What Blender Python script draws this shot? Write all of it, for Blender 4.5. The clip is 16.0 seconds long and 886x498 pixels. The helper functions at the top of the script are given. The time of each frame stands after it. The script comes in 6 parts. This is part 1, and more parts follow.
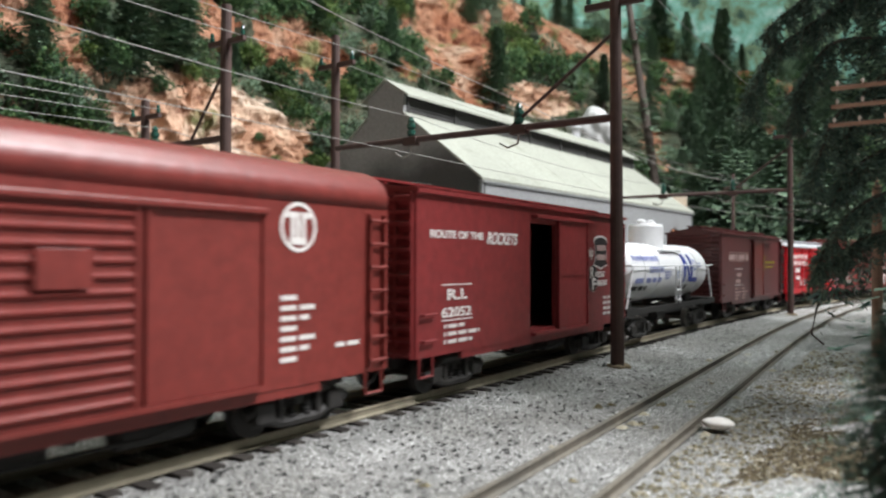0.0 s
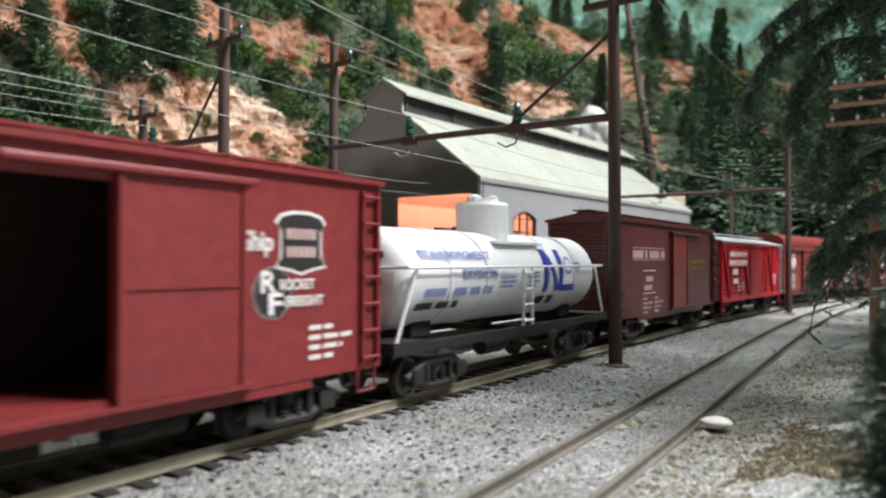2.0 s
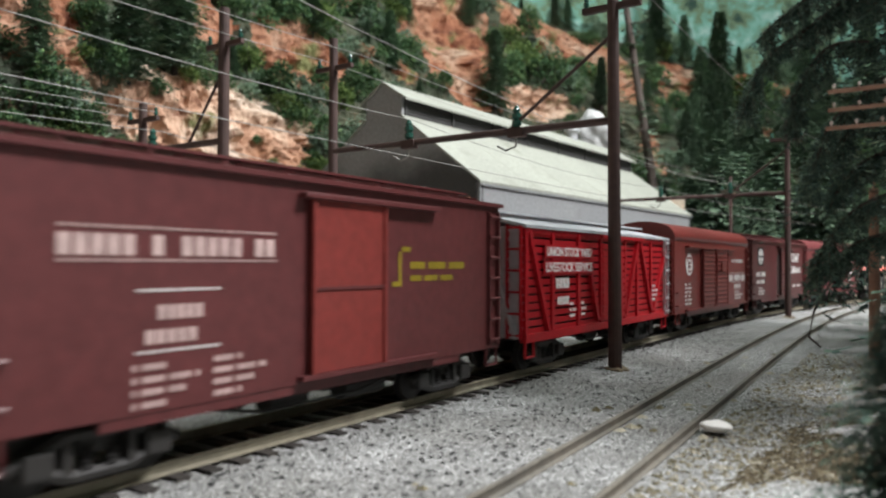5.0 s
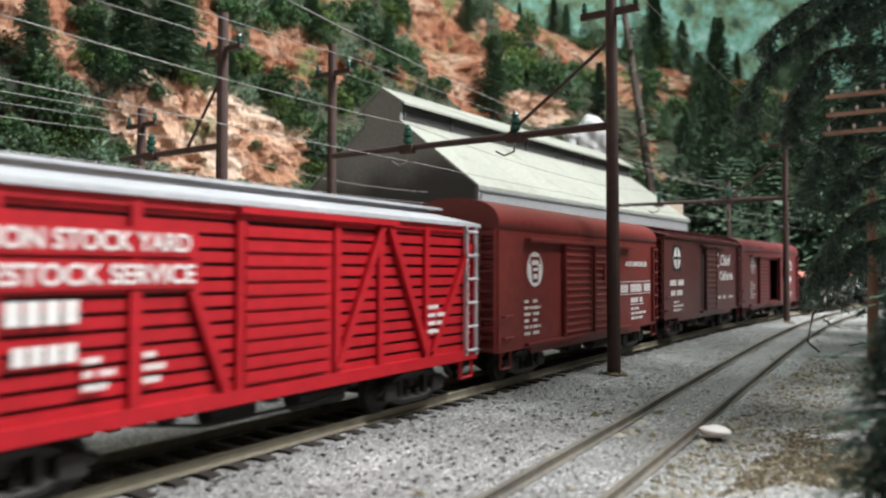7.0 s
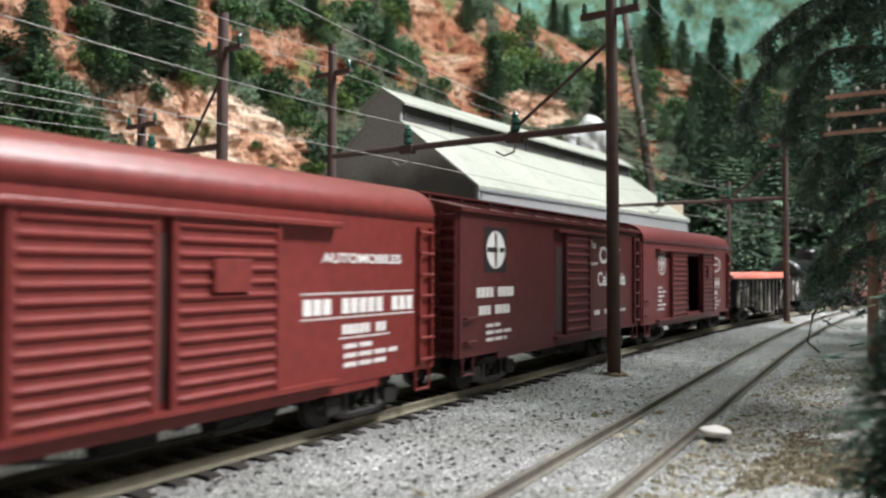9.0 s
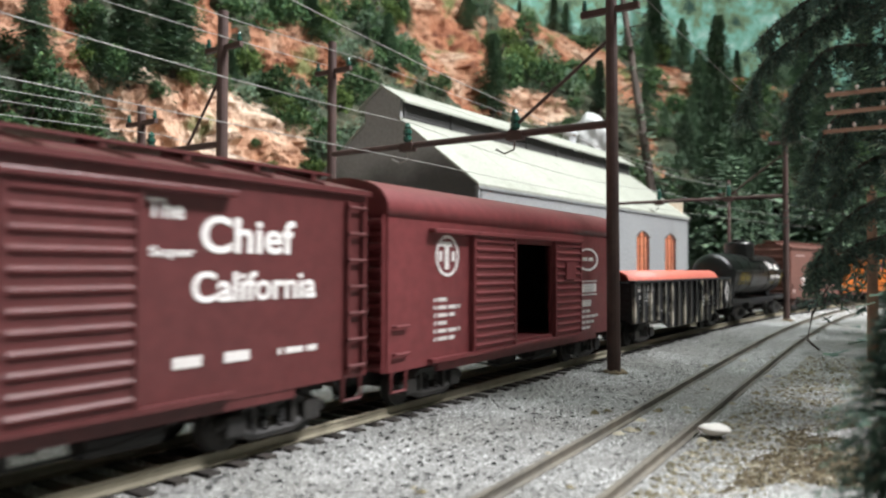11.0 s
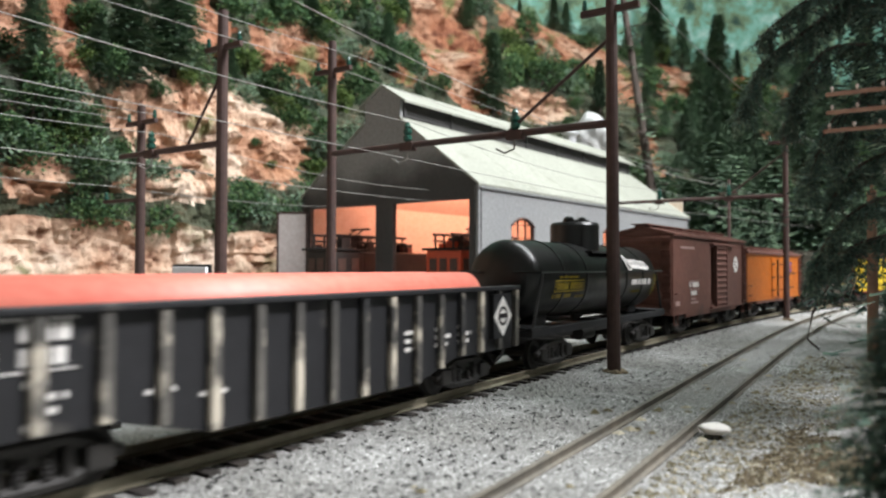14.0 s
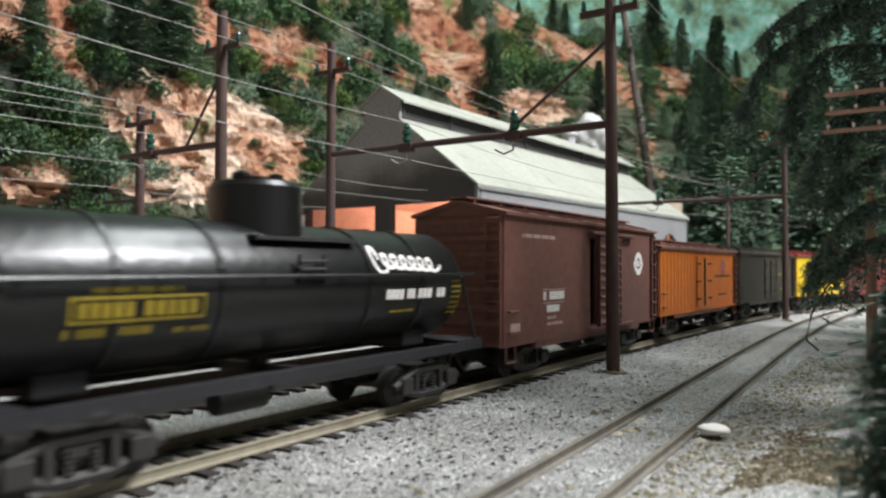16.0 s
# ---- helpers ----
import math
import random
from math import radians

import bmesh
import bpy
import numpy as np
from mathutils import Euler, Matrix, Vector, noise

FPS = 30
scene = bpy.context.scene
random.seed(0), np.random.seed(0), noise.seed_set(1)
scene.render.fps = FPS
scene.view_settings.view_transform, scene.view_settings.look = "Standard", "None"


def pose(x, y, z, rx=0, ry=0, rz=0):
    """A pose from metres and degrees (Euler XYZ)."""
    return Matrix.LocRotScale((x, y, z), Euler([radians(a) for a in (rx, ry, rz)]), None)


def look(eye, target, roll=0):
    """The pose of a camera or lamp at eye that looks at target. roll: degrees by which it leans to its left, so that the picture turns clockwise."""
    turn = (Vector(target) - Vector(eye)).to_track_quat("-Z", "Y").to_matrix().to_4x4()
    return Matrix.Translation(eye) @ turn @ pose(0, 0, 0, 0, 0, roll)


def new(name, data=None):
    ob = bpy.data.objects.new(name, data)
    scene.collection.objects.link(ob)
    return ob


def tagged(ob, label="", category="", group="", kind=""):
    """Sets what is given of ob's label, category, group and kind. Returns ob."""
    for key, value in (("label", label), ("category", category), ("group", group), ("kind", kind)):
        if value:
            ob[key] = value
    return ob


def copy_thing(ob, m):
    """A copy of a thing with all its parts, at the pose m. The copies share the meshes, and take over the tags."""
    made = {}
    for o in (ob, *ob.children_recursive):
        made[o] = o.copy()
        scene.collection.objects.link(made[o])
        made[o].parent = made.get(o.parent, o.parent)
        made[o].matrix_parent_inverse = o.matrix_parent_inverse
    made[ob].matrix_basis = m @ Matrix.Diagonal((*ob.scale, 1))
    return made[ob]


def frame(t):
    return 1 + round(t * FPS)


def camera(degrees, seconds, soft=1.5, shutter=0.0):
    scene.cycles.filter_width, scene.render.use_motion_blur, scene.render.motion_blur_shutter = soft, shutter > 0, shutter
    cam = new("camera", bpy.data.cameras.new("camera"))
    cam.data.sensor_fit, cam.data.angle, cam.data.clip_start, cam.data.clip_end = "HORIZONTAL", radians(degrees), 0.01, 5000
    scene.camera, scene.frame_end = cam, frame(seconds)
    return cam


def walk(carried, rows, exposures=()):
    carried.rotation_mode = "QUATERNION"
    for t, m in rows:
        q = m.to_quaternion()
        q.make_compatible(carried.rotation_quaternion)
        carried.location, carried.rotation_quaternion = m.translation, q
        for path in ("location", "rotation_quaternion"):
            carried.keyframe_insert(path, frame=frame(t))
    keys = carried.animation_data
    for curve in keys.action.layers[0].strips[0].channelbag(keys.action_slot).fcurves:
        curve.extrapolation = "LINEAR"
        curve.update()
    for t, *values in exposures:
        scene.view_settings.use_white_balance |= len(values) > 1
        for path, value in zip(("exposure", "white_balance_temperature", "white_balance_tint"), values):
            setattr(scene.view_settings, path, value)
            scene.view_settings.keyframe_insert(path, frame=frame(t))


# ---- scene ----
K = 1 / 87  # the place is a model railway: sizes below are the full-size ones, built at this scale
EYE = (0.0, 0.0, 2.96)
YAW, PITCH, ROLL = 33.48, 1.352, 0.18
cam = camera(62.6, 16.0, soft=2.2, shutter=0.5)
cam.data.dof.use_dof, cam.data.dof.focus_distance, cam.data.dof.aperture_fstop = True, 0.25, 25.0


def aim(yaw, pitch):
    a, b = radians(YAW + yaw), radians(PITCH + pitch)
    eye = Vector(EYE) * K
    way = Vector((math.cos(a) * math.cos(b), math.sin(a) * math.cos(b), math.sin(b)))
    return look(eye, eye + way, ROLL)


TURNS = [(0, 0.279, -0.419), (0.5, 0.26, -0.465), (1, 0.21, -0.465), (1.5, 0.185, -0.43), (2, 0.14, -0.475), (2.5, 0.12, -0.495), (3, 0.08, -0.529),
         (3.5, 0.075, -0.54), (4, 0.145, -0.475), (4.2, 0.15, -0.43), (6.3, 0.02, 0.13), (6.5, 0.012, 0.150), (7, 0, 0.190), (8, 0.005, 0.212), (9, 0.006, 0.209), (9.2, 0.005, 0.2), (11.3, 0, 0.01),
         (11.5, 0, -0.01), (12, 0, -0.062), (13.5, -0.002, -0.067), (14, 0.003, -0.005), (14.5, 0.0, 0.0), (15, -0.07, 0.0), (16, -0.065, 0.06)]
# the clip's camera opens up a little while darker cars pass
walk(cam, [(t, aim(y, p)) for t, y, p in TURNS], [(0, 0.1), (1.5, 0.12), (2.5, 0.2), (3.5, -0.08), (4.2, -0.08), (6.3, 0.12), (8.0, 0.1), (9.2, 0.25), (11.3, 0.32), (12.5, 0.22), (14.0, 0.22), (16, 0.12)])

# ---- light: the fluorescent fittings over the layout in a closed room ----
world = bpy.data.worlds.new("room_air")
world.use_nodes = True
world.node_tree.nodes["Background"].inputs[0].default_value = (0.9, 0.95, 1.0, 1)
world.node_tree.nodes["Background"].inputs[1].default_value = 0.075
scene.world = world


def room_lamp(name, x, y, z, tx, ty, tz, sx, sy, watts, col):
    d = bpy.data.lights.new(name, "AREA")
    d.shape, d.size, d.size_y, d.energy, d.color = "RECTANGLE", sx * K, sy * K, watts, col
    ob = new(name, d)
    ob.matrix_world = look(Vector((x, y, z)) * K, Vector((tx, ty, tz)) * K)
    return ob


room_lamp("ceiling_lamp", 42, -48, 84, 24, 12, 0, 40, 16, 26, (0.97, 0.97, 1.0))
room_lamp("ceiling_lamp", 62, 0, 120, 78, 30, 14, 22, 90, 21, (0.93, 1.0, 1.0))


# ---- materials ----
def tone(c, f):
    return tuple(max(0, min(1, v * f)) for v in c)


def mat(name, c1, c2=None, rough=0.6, metal=0.0, scale=40.0, fine=400.0, bump=0.25, dist=0.0004, wear=None, wear_at=0.62, per=0.0, ior=None):
    """Two-scale noise colour with grain relief; wear: a third colour in patches; per: brightness that varies from piece to piece. Scales count per metre of the model."""
    m = bpy.data.materials.new(name)
    m.use_nodes = True
    nt = m.node_tree
    n, lk = nt.nodes, nt.links
    b = n["Principled BSDF"]
    b.inputs["Roughness"].default_value, b.inputs["Metallic"].default_value = rough, metal
    c2 = c2 or tone(c1, 0.72)
    tc = n.new("ShaderNodeTexCoord")
    a = n.new("ShaderNodeTexNoise")
    a.inputs["Scale"].default_value, a.inputs["Detail"].default_value = scale, 5
    lk.new(tc.outputs["Object"], a.inputs["Vector"])
    r = n.new("ShaderNodeValToRGB")
    r.color_ramp.elements[0].position, r.color_ramp.elements[1].position = 0.32, 0.68
    r.color_ramp.elements[0].color, r.color_ramp.elements[1].color = (*c1, 1), (*c2, 1)
    lk.new(a.outputs["Fac"], r.inputs["Fac"])
    g = n.new("ShaderNodeTexNoise")
    g.inputs["Scale"].default_value, g.inputs["Detail"].default_value = fine, 3
    lk.new(tc.outputs["Object"], g.inputs["Vector"])
    mul = n.new("ShaderNodeMixRGB")
    mul.blend_type = "OVERLAY"
    mul.inputs[0].default_value = 0.35
    lk.new(r.outputs["Color"], mul.inputs[1])
    lk.new(g.outputs["Fac"], mul.inputs[2])
    out = mul.outputs["Color"]
    if wear:
        w = n.new("ShaderNodeTexNoise")
        w.inputs["Scale"].default_value, w.inputs["Detail"].default_value = scale * 2.3, 8
        lk.new(tc.outputs["Object"], w.inputs["Vector"])
        wr = n.new("ShaderNodeValToRGB")
        wr.color_ramp.elements[0].position, wr.color_ramp.elements[1].position = wear_at, wear_at + 0.12
        lk.new(w.outputs["Fac"], wr.inputs["Fac"])
        mx = n.new("ShaderNodeMixRGB")
        mx.inputs[2].default_value = (*wear, 1)
        lk.new(wr.outputs["Color"], mx.inputs[0])
        lk.new(out, mx.inputs[1])
        out = mx.outputs["Color"]
    if per:
        oi = n.new("ShaderNodeObjectInfo")
        mr = n.new("ShaderNodeMapRange")
        mr.inputs["To Min"].default_value, mr.inputs["To Max"].default_value = 1 - per, 1 + per
        lk.new(oi.outputs["Random"], mr.inputs["Value"])
        hs = n.new("ShaderNodeHueSaturation")
        lk.new(mr.outputs["Result"], hs.inputs["Value"])
        lk.new(out, hs.inputs["Color"])
        out = hs.outputs["Color"]
    lk.new(out, b.inputs["Base Color"])
    bp = n.new("ShaderNodeBump")
    bp.inputs["Strength"].default_value, bp.inputs["Distance"].default_value = bump, dist
    lk.new(g.outputs["Fac"], bp.inputs["Height"])
    lk.new(bp.outputs["Normal"], b.inputs["Normal"])
    return m


def leaf_mat(name, c1, c2, c3):
    """Foliage whose colour varies from clump to clump."""
    m = bpy.data.materials.new(name)
    m.use_nodes = True
    n, lk = m.node_tree.nodes, m.node_tree.links
    b = n["Principled BSDF"]
    b.inputs["Roughness"].default_value = 0.85
    b.inputs["Specular IOR Level"].default_value = 0.05
    geo = n.new("ShaderNodeNewGeometry")
    r = n.new("ShaderNodeValToRGB")
    r.color_ramp.elements[0].color, r.color_ramp.elements[1].color = (*c1, 1), (*c3, 1)
    e = r.color_ramp.elements.new(0.55)
    e.color = (*c2, 1)
    lk.new(geo.outputs["Random Per Island"], r.inputs["Fac"])
    oi = n.new("ShaderNodeObjectInfo")
    mr = n.new("ShaderNodeMapRange")
    mr.inputs["To Min"].default_value, mr.inputs["To Max"].default_value = 0.7, 1.35
    lk.new(oi.outputs["Random"], mr.inputs["Value"])
    hs = n.new("ShaderNodeHueSaturation")
    lk.new(mr.outputs["Result"], hs.inputs["Value"])
    lk.new(r.outputs["Color"], hs.inputs["Color"])
    lk.new(hs.outputs["Color"], b.inputs["Base Color"])
    return m


def glow(name, col, strength):
    m = bpy.data.materials.new(name)
    m.use_nodes = True
    b = m.node_tree.nodes["Principled BSDF"]
    b.inputs["Base Color"].default_value = (*col, 1)
    b.inputs["Emission Color"].default_value = (*col, 1)
    b.inputs["Emission Strength"].default_value = strength
    return m


def rock_mat(name, stops, moss_at):
    """Layered orange and buff plaster rock with pale scars and mossy ledges."""
    m = bpy.data.materials.new(name)
    m.use_nodes = True
    n, lk = m.node_tree.nodes, m.node_tree.links
    b = n["Principled BSDF"]
    b.inputs["Roughness"].default_value = 0.9
    tc = n.new("ShaderNodeTexCoord")

    def noise_ramp(scale, detail, stops, stretch=None):
        t = n.new("ShaderNodeTexNoise")
        t.inputs["Scale"].default_value, t.inputs["Detail"].default_value = scale, detail
        if stretch:
            mp = n.new("ShaderNodeMapping")
            mp.inputs["Scale"].default_value = stretch
            lk.new(tc.outputs["Object"], mp.inputs["Vector"])
            lk.new(mp.outputs["Vector"], t.inputs["Vector"])
        else:
            lk.new(tc.outputs["Object"], t.inputs["Vector"])
        r = n.new("ShaderNodeValToRGB")
        while len(r.color_ramp.elements) < len(stops):
            r.color_ramp.elements.new(0.5)
        for e, (p, c) in zip(r.color_ramp.elements, stops):
            e.position, e.color = p, (*c, 1)
        lk.new(t.outputs["Fac"], r.inputs["Fac"])
        return t, r

    _, base = noise_ramp(14, 9, stops)
    _, streak = noise_ramp(60, 10, [(0.33, (0.22, 0.10, 0.05)), (0.47, (0.8, 0.74, 0.7)), (0.62, (1, 1, 1))], (1, 1, 1.7))
    mul = n.new("ShaderNodeMixRGB")
    mul.blend_type, mul.inputs[0].default_value = "MULTIPLY", 0.85
    lk.new(base.outputs["Color"], mul.inputs[1])
    lk.new(streak.outputs["Color"], mul.inputs[2])
    _, moss = noise_ramp(22, 7, [(moss_at, (0, 0, 0)), (moss_at + 0.1, (1, 1, 1))])
    mx = n.new("ShaderNodeMixRGB")
    mx.inputs[2].default_value = (0.13, 0.13, 0.045, 1)
    lk.new(moss.outputs["Color"], mx.inputs[0])
    lk.new(mul.outputs["Color"], mx.inputs[1])
    lk.new(mx.outputs["Color"], b.inputs["Base Color"])
    t2, _ = noise_ramp(95, 10, [(0, (0, 0, 0)), (1, (1, 1, 1))])
    bp = n.new("ShaderNodeBump")
    bp.inputs["Strength"].default_value, bp.inputs["Distance"].default_value = 1.0, 0.006
    lk.new(t2.outputs["Fac"], bp.inputs["Height"])
    lk.new(bp.outputs["Normal"], b.inputs["Normal"])
    return m


def gravel_mat():
    """Fine grey crushed stone with darker, browner and yellower patches."""
    m = bpy.data.materials.new("ballast_gravel")
    m.use_nodes = True
    n, lk = m.node_tree.nodes, m.node_tree.links
    b = n["Principled BSDF"]
    b.inputs["Roughness"].default_value = 0.9
    tc = n.new("ShaderNodeTexCoord")
    v = n.new("ShaderNodeTexVoronoi")
    v.inputs["Scale"].default_value = 3000
    lk.new(tc.outputs["Object"], v.inputs["Vector"])
    r = n.new("ShaderNodeValToRGB")
    for e, (p, c) in zip([r.color_ramp.elements[0], r.color_ramp.elements[1], r.color_ramp.elements.new(0.35), r.color_ramp.elements.new(0.7)],
                         [(0.0, (0.175, 0.175, 0.17)), (1.0, (0.40, 0.39, 0.37)), (0.3, (0.25, 0.25, 0.244)), (0.72, (0.315, 0.31, 0.297))]):
        e.position, e.color = p, (*c, 1)
    sep = n.new("ShaderNodeSeparateColor")
    lk.new(v.outputs["Color"], sep.inputs["Color"])
    lk.new(sep.outputs[0], r.inputs["Fac"])
    dn = n.new("ShaderNodeTexNoise")
    dn.inputs["Scale"].default_value, dn.inputs["Detail"].default_value = 28, 6
    lk.new(tc.outputs["Object"], dn.inputs["Vector"])
    dr = n.new("ShaderNodeValToRGB")
    dr.color_ramp.elements[0].position, dr.color_ramp.elements[1].position = 0.40, 0.62
    dr.color_ramp.elements[0].color, dr.color_ramp.elements[1].color = (0.50, 0.49, 0.45, 1), (0.92, 0.92, 0.91, 1)
    lk.new(dn.outputs["Fac"], dr.inputs["Fac"])
    mul = n.new("ShaderNodeMixRGB")
    mul.blend_type, mul.inputs[0].default_value = "MULTIPLY", 0.8
    lk.new(r.outputs["Color"], mul.inputs[1])
    lk.new(dr.outputs["Color"], mul.inputs[2])
    lk.new(mul.outputs["Color"], b.inputs["Base Color"])
    bp = n.new("ShaderNodeBump")
    bp.inputs["Strength"].default_value, bp.inputs["Distance"].default_value = 0.6, 0.0005
    lk.new(v.outputs["Distance"], bp.inputs["Height"])
    bp.invert = True
    lk.new(bp.outputs["Normal"], b.inputs["Normal"])
    return m


def darker_below(m):
    """Darkens a material towards the bottom, fading out upwards along an uneven edge."""
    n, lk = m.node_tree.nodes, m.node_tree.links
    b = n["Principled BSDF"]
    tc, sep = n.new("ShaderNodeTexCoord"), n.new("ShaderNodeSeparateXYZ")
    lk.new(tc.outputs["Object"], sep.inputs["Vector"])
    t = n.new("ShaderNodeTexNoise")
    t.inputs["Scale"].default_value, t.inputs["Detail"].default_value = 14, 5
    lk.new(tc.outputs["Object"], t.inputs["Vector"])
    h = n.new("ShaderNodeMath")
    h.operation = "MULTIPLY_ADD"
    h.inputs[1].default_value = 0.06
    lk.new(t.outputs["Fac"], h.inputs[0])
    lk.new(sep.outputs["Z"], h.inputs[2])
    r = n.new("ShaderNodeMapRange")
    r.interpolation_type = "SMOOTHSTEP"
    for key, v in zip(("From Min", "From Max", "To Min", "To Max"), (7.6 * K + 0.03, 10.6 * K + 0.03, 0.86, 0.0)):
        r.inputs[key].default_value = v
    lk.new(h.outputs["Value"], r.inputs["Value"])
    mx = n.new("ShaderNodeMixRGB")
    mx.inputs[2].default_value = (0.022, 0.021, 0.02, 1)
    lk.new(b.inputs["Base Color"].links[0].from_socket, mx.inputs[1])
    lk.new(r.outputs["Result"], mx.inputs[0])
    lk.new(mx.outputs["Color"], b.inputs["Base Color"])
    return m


OXIDE = mat("oxide_red_paint", (0.194, 0.0316, 0.0256), (0.166, 0.0256, 0.0209), 0.40, scale=18, wear=(0.144, 0.0279, 0.0233), wear_at=0.6)
ROCKET = mat("dull_red_paint", (0.216, 0.0303, 0.0303), (0.187, 0.0248, 0.0259), 0.40, scale=16, wear=(0.158, 0.0275, 0.0275))
TUSCAN = mat("tuscan_red_paint", (0.194, 0.0314, 0.0264), (0.169, 0.0264, 0.0226), 0.40, scale=14)
MAROON = mat("maroon_paint", (0.106, 0.0249, 0.0249), (0.0858, 0.0214, 0.0214), 0.40, scale=16)
PLUM = mat("plum_red_paint", (0.174, 0.0409, 0.0428), (0.148, 0.0346, 0.0365), 0.40, scale=16)
BROWN = mat("weathered_brown_paint", (0.175, 0.07, 0.05), (0.12, 0.052, 0.04), 0.7, scale=14, wear=(0.06, 0.042, 0.036))
SCARLET = mat("bright_red_paint", (0.45, 0.00702, 0.0149), (0.39, 0.00614, 0.0132), 0.45, scale=18)
ORANGE = mat("reefer_orange_paint", (0.53, 0.146, 0.00991), (0.477, 0.119, 0.00796), 0.5, scale=16)
OLIVE = mat("dark_olive_paint", (0.045, 0.039, 0.024), (0.033, 0.03, 0.0192), 0.6, scale=18)
YELLOW = mat("reefer_yellow_paint", (0.722, 0.527, 0.017), (0.663, 0.468, 0.017), 0.5, scale=16)
BLACK = mat("tank_black_paint", (0.0042, 0.0045, 0.0042), (0.0066, 0.0066, 0.006), 0.33, scale=16, wear=(0.0132, 0.0126, 0.0114), wear_at=0.68)
GONBLACK = mat("rusty_black_paint", (0.006, 0.006, 0.0075), (0.011, 0.011, 0.013), 0.62, scale=26, wear=(0.09, 0.083, 0.075), wear_at=0.6)
RIBWEAR = mat("worn_rib_paint", (0.014, 0.014, 0.015), (0.13, 0.12, 0.105), 0.75, scale=42, wear=(0.55, 0.49, 0.40), wear_at=0.5)
WHITE = mat("white_paint", (0.82, 0.82, 0.83), (0.76, 0.76, 0.77), 0.4, scale=18)
LETTER = mat("white_lettering", (0.78, 0.75, 0.72), (0.70, 0.67, 0.64), 0.6)
DULLLETTER = mat("faded_lettering", (0.50, 0.36, 0.33), (0.44, 0.30, 0.28), 0.6)
BLUE = mat("blue_lettering", (0.02, 0.045, 0.33), (0.02, 0.04, 0.28), 0.5)
PALEBLUE = mat("faded_blue_lettering", (0.20, 0.23, 0.48), (0.30, 0.33, 0.54), 0.5)
GOLD = mat("yellow_lettering", (0.27, 0.20, 0.012), (0.18, 0.13, 0.012), 0.5)
BADGE = mat("black_badge", (0.025, 0.02, 0.022), None, 0.5)
GALV = mat("galvanised_roof_metal", (0.62, 0.63, 0.65), (0.5, 0.5, 0.52), 0.4, 0.3, scale=60)
SOOT = mat("underframe_black", (0.010, 0.0095, 0.009), (0.018, 0.016, 0.014), 0.75, scale=50)
TRUCK = mat("truck_side_grime", (0.014, 0.013, 0.012), (0.028, 0.025, 0.022), 0.65, scale=70)
STEEL = mat("wheel_steel", (0.35, 0.33, 0.31), (0.10, 0.09, 0.08), 0.4, 0.9, scale=80)
# near-black: the shade inside the cars is put into this colour
INSIDE_SHADE = mat("car_interior_shade", (0.05, 0.03, 0.026), None, 0.9)
PIPE = mat("salmon_pipe", (0.80, 0.22, 0.16), (0.72, 0.18, 0.13), 0.5, scale=14)
RAILSIDE = mat("weathered_rail", (0.32, 0.285, 0.205), (0.25, 0.225, 0.165), 0.7, scale=40, wear=(0.13, 0.10, 0.075))
RAILDARK = mat("dark_siding_rail", (0.10, 0.09, 0.075), (0.15, 0.13, 0.10), 0.65, scale=50)
TIE = mat("creosoted_tie", (0.022, 0.018, 0.015), (0.05, 0.042, 0.034), 0.9, scale=120, per=0.3)
POLE = mat("brown_stained_pole", (0.075, 0.040, 0.032), (0.055, 0.03, 0.026), 0.7, scale=60)
BARE = mat("bare_wood_pole", (0.40, 0.24, 0.17), (0.30, 0.17, 0.12), 0.8, scale=60)
WIRE = mat("grey_wire", (0.33, 0.32, 0.30), (0.25, 0.24, 0.225), 0.6, 0.2)
GLASSY = mat("green_insulator", (0.03, 0.10, 0.075), (0.02, 0.07, 0.05), 0.2)
PORCELAIN = mat("pale_insulator", (0.7, 0.6, 0.55), None, 0.3)
WALLGREY = mat("grey_painted_wall", (0.27, 0.275, 0.275), (0.23, 0.235, 0.24), 0.75, scale=10, wear=(0.20, 0.20, 0.20), wear_at=0.6)
ENDGREY = darker_below(mat("grey_end_wall", (0.30, 0.30, 0.298), (0.25, 0.25, 0.248), 0.8, scale=12))
ROOFGREY = mat("pale_green_grey_roof", (0.31, 0.318, 0.27), (0.265, 0.272, 0.23), 0.75, scale=12, wear=(0.225, 0.23, 0.185), wear_at=0.62)
FRAME = mat("dark_window_frame", (0.09, 0.05, 0.04), None, 0.6)
LOUVRE = mat("dark_louvre", (0.055, 0.054, 0.052), (0.038, 0.037, 0.036), 0.7)
HALLWALL = mat("warm_hall_wall", (0.75, 0.62, 0.5), (0.68, 0.55, 0.44), 0.8, scale=12)
DOORWHITE = mat("whitewashed_door", (0.68, 0.62, 0.60), (0.6, 0.54, 0.52), 0.8, scale=30)
LOCORED = mat("loco_orange_red", (0.62, 0.09, 0.03), (0.5, 0.07, 0.03), 0.5)
LAMP = glow("hall_bulb", (1.0, 0.48, 0.36), 160)
STONE = mat("white_pebble", (0.85, 0.82, 0.78), (0.7, 0.66, 0.62), 0.6, scale=150)
BARK = mat("fir_bark", (0.055, 0.042, 0.035), (0.09, 0.07, 0.058), 0.9, scale=90)
FIR = leaf_mat("fir_needles", (0.0899, 0.138, 0.0986), (0.142, 0.21, 0.142), (0.217, 0.297, 0.189))
DARKFIR = leaf_mat("dark_fir_needles", (0.0567, 0.0907, 0.0794), (0.0983, 0.151, 0.125), (0.18, 0.255, 0.189))
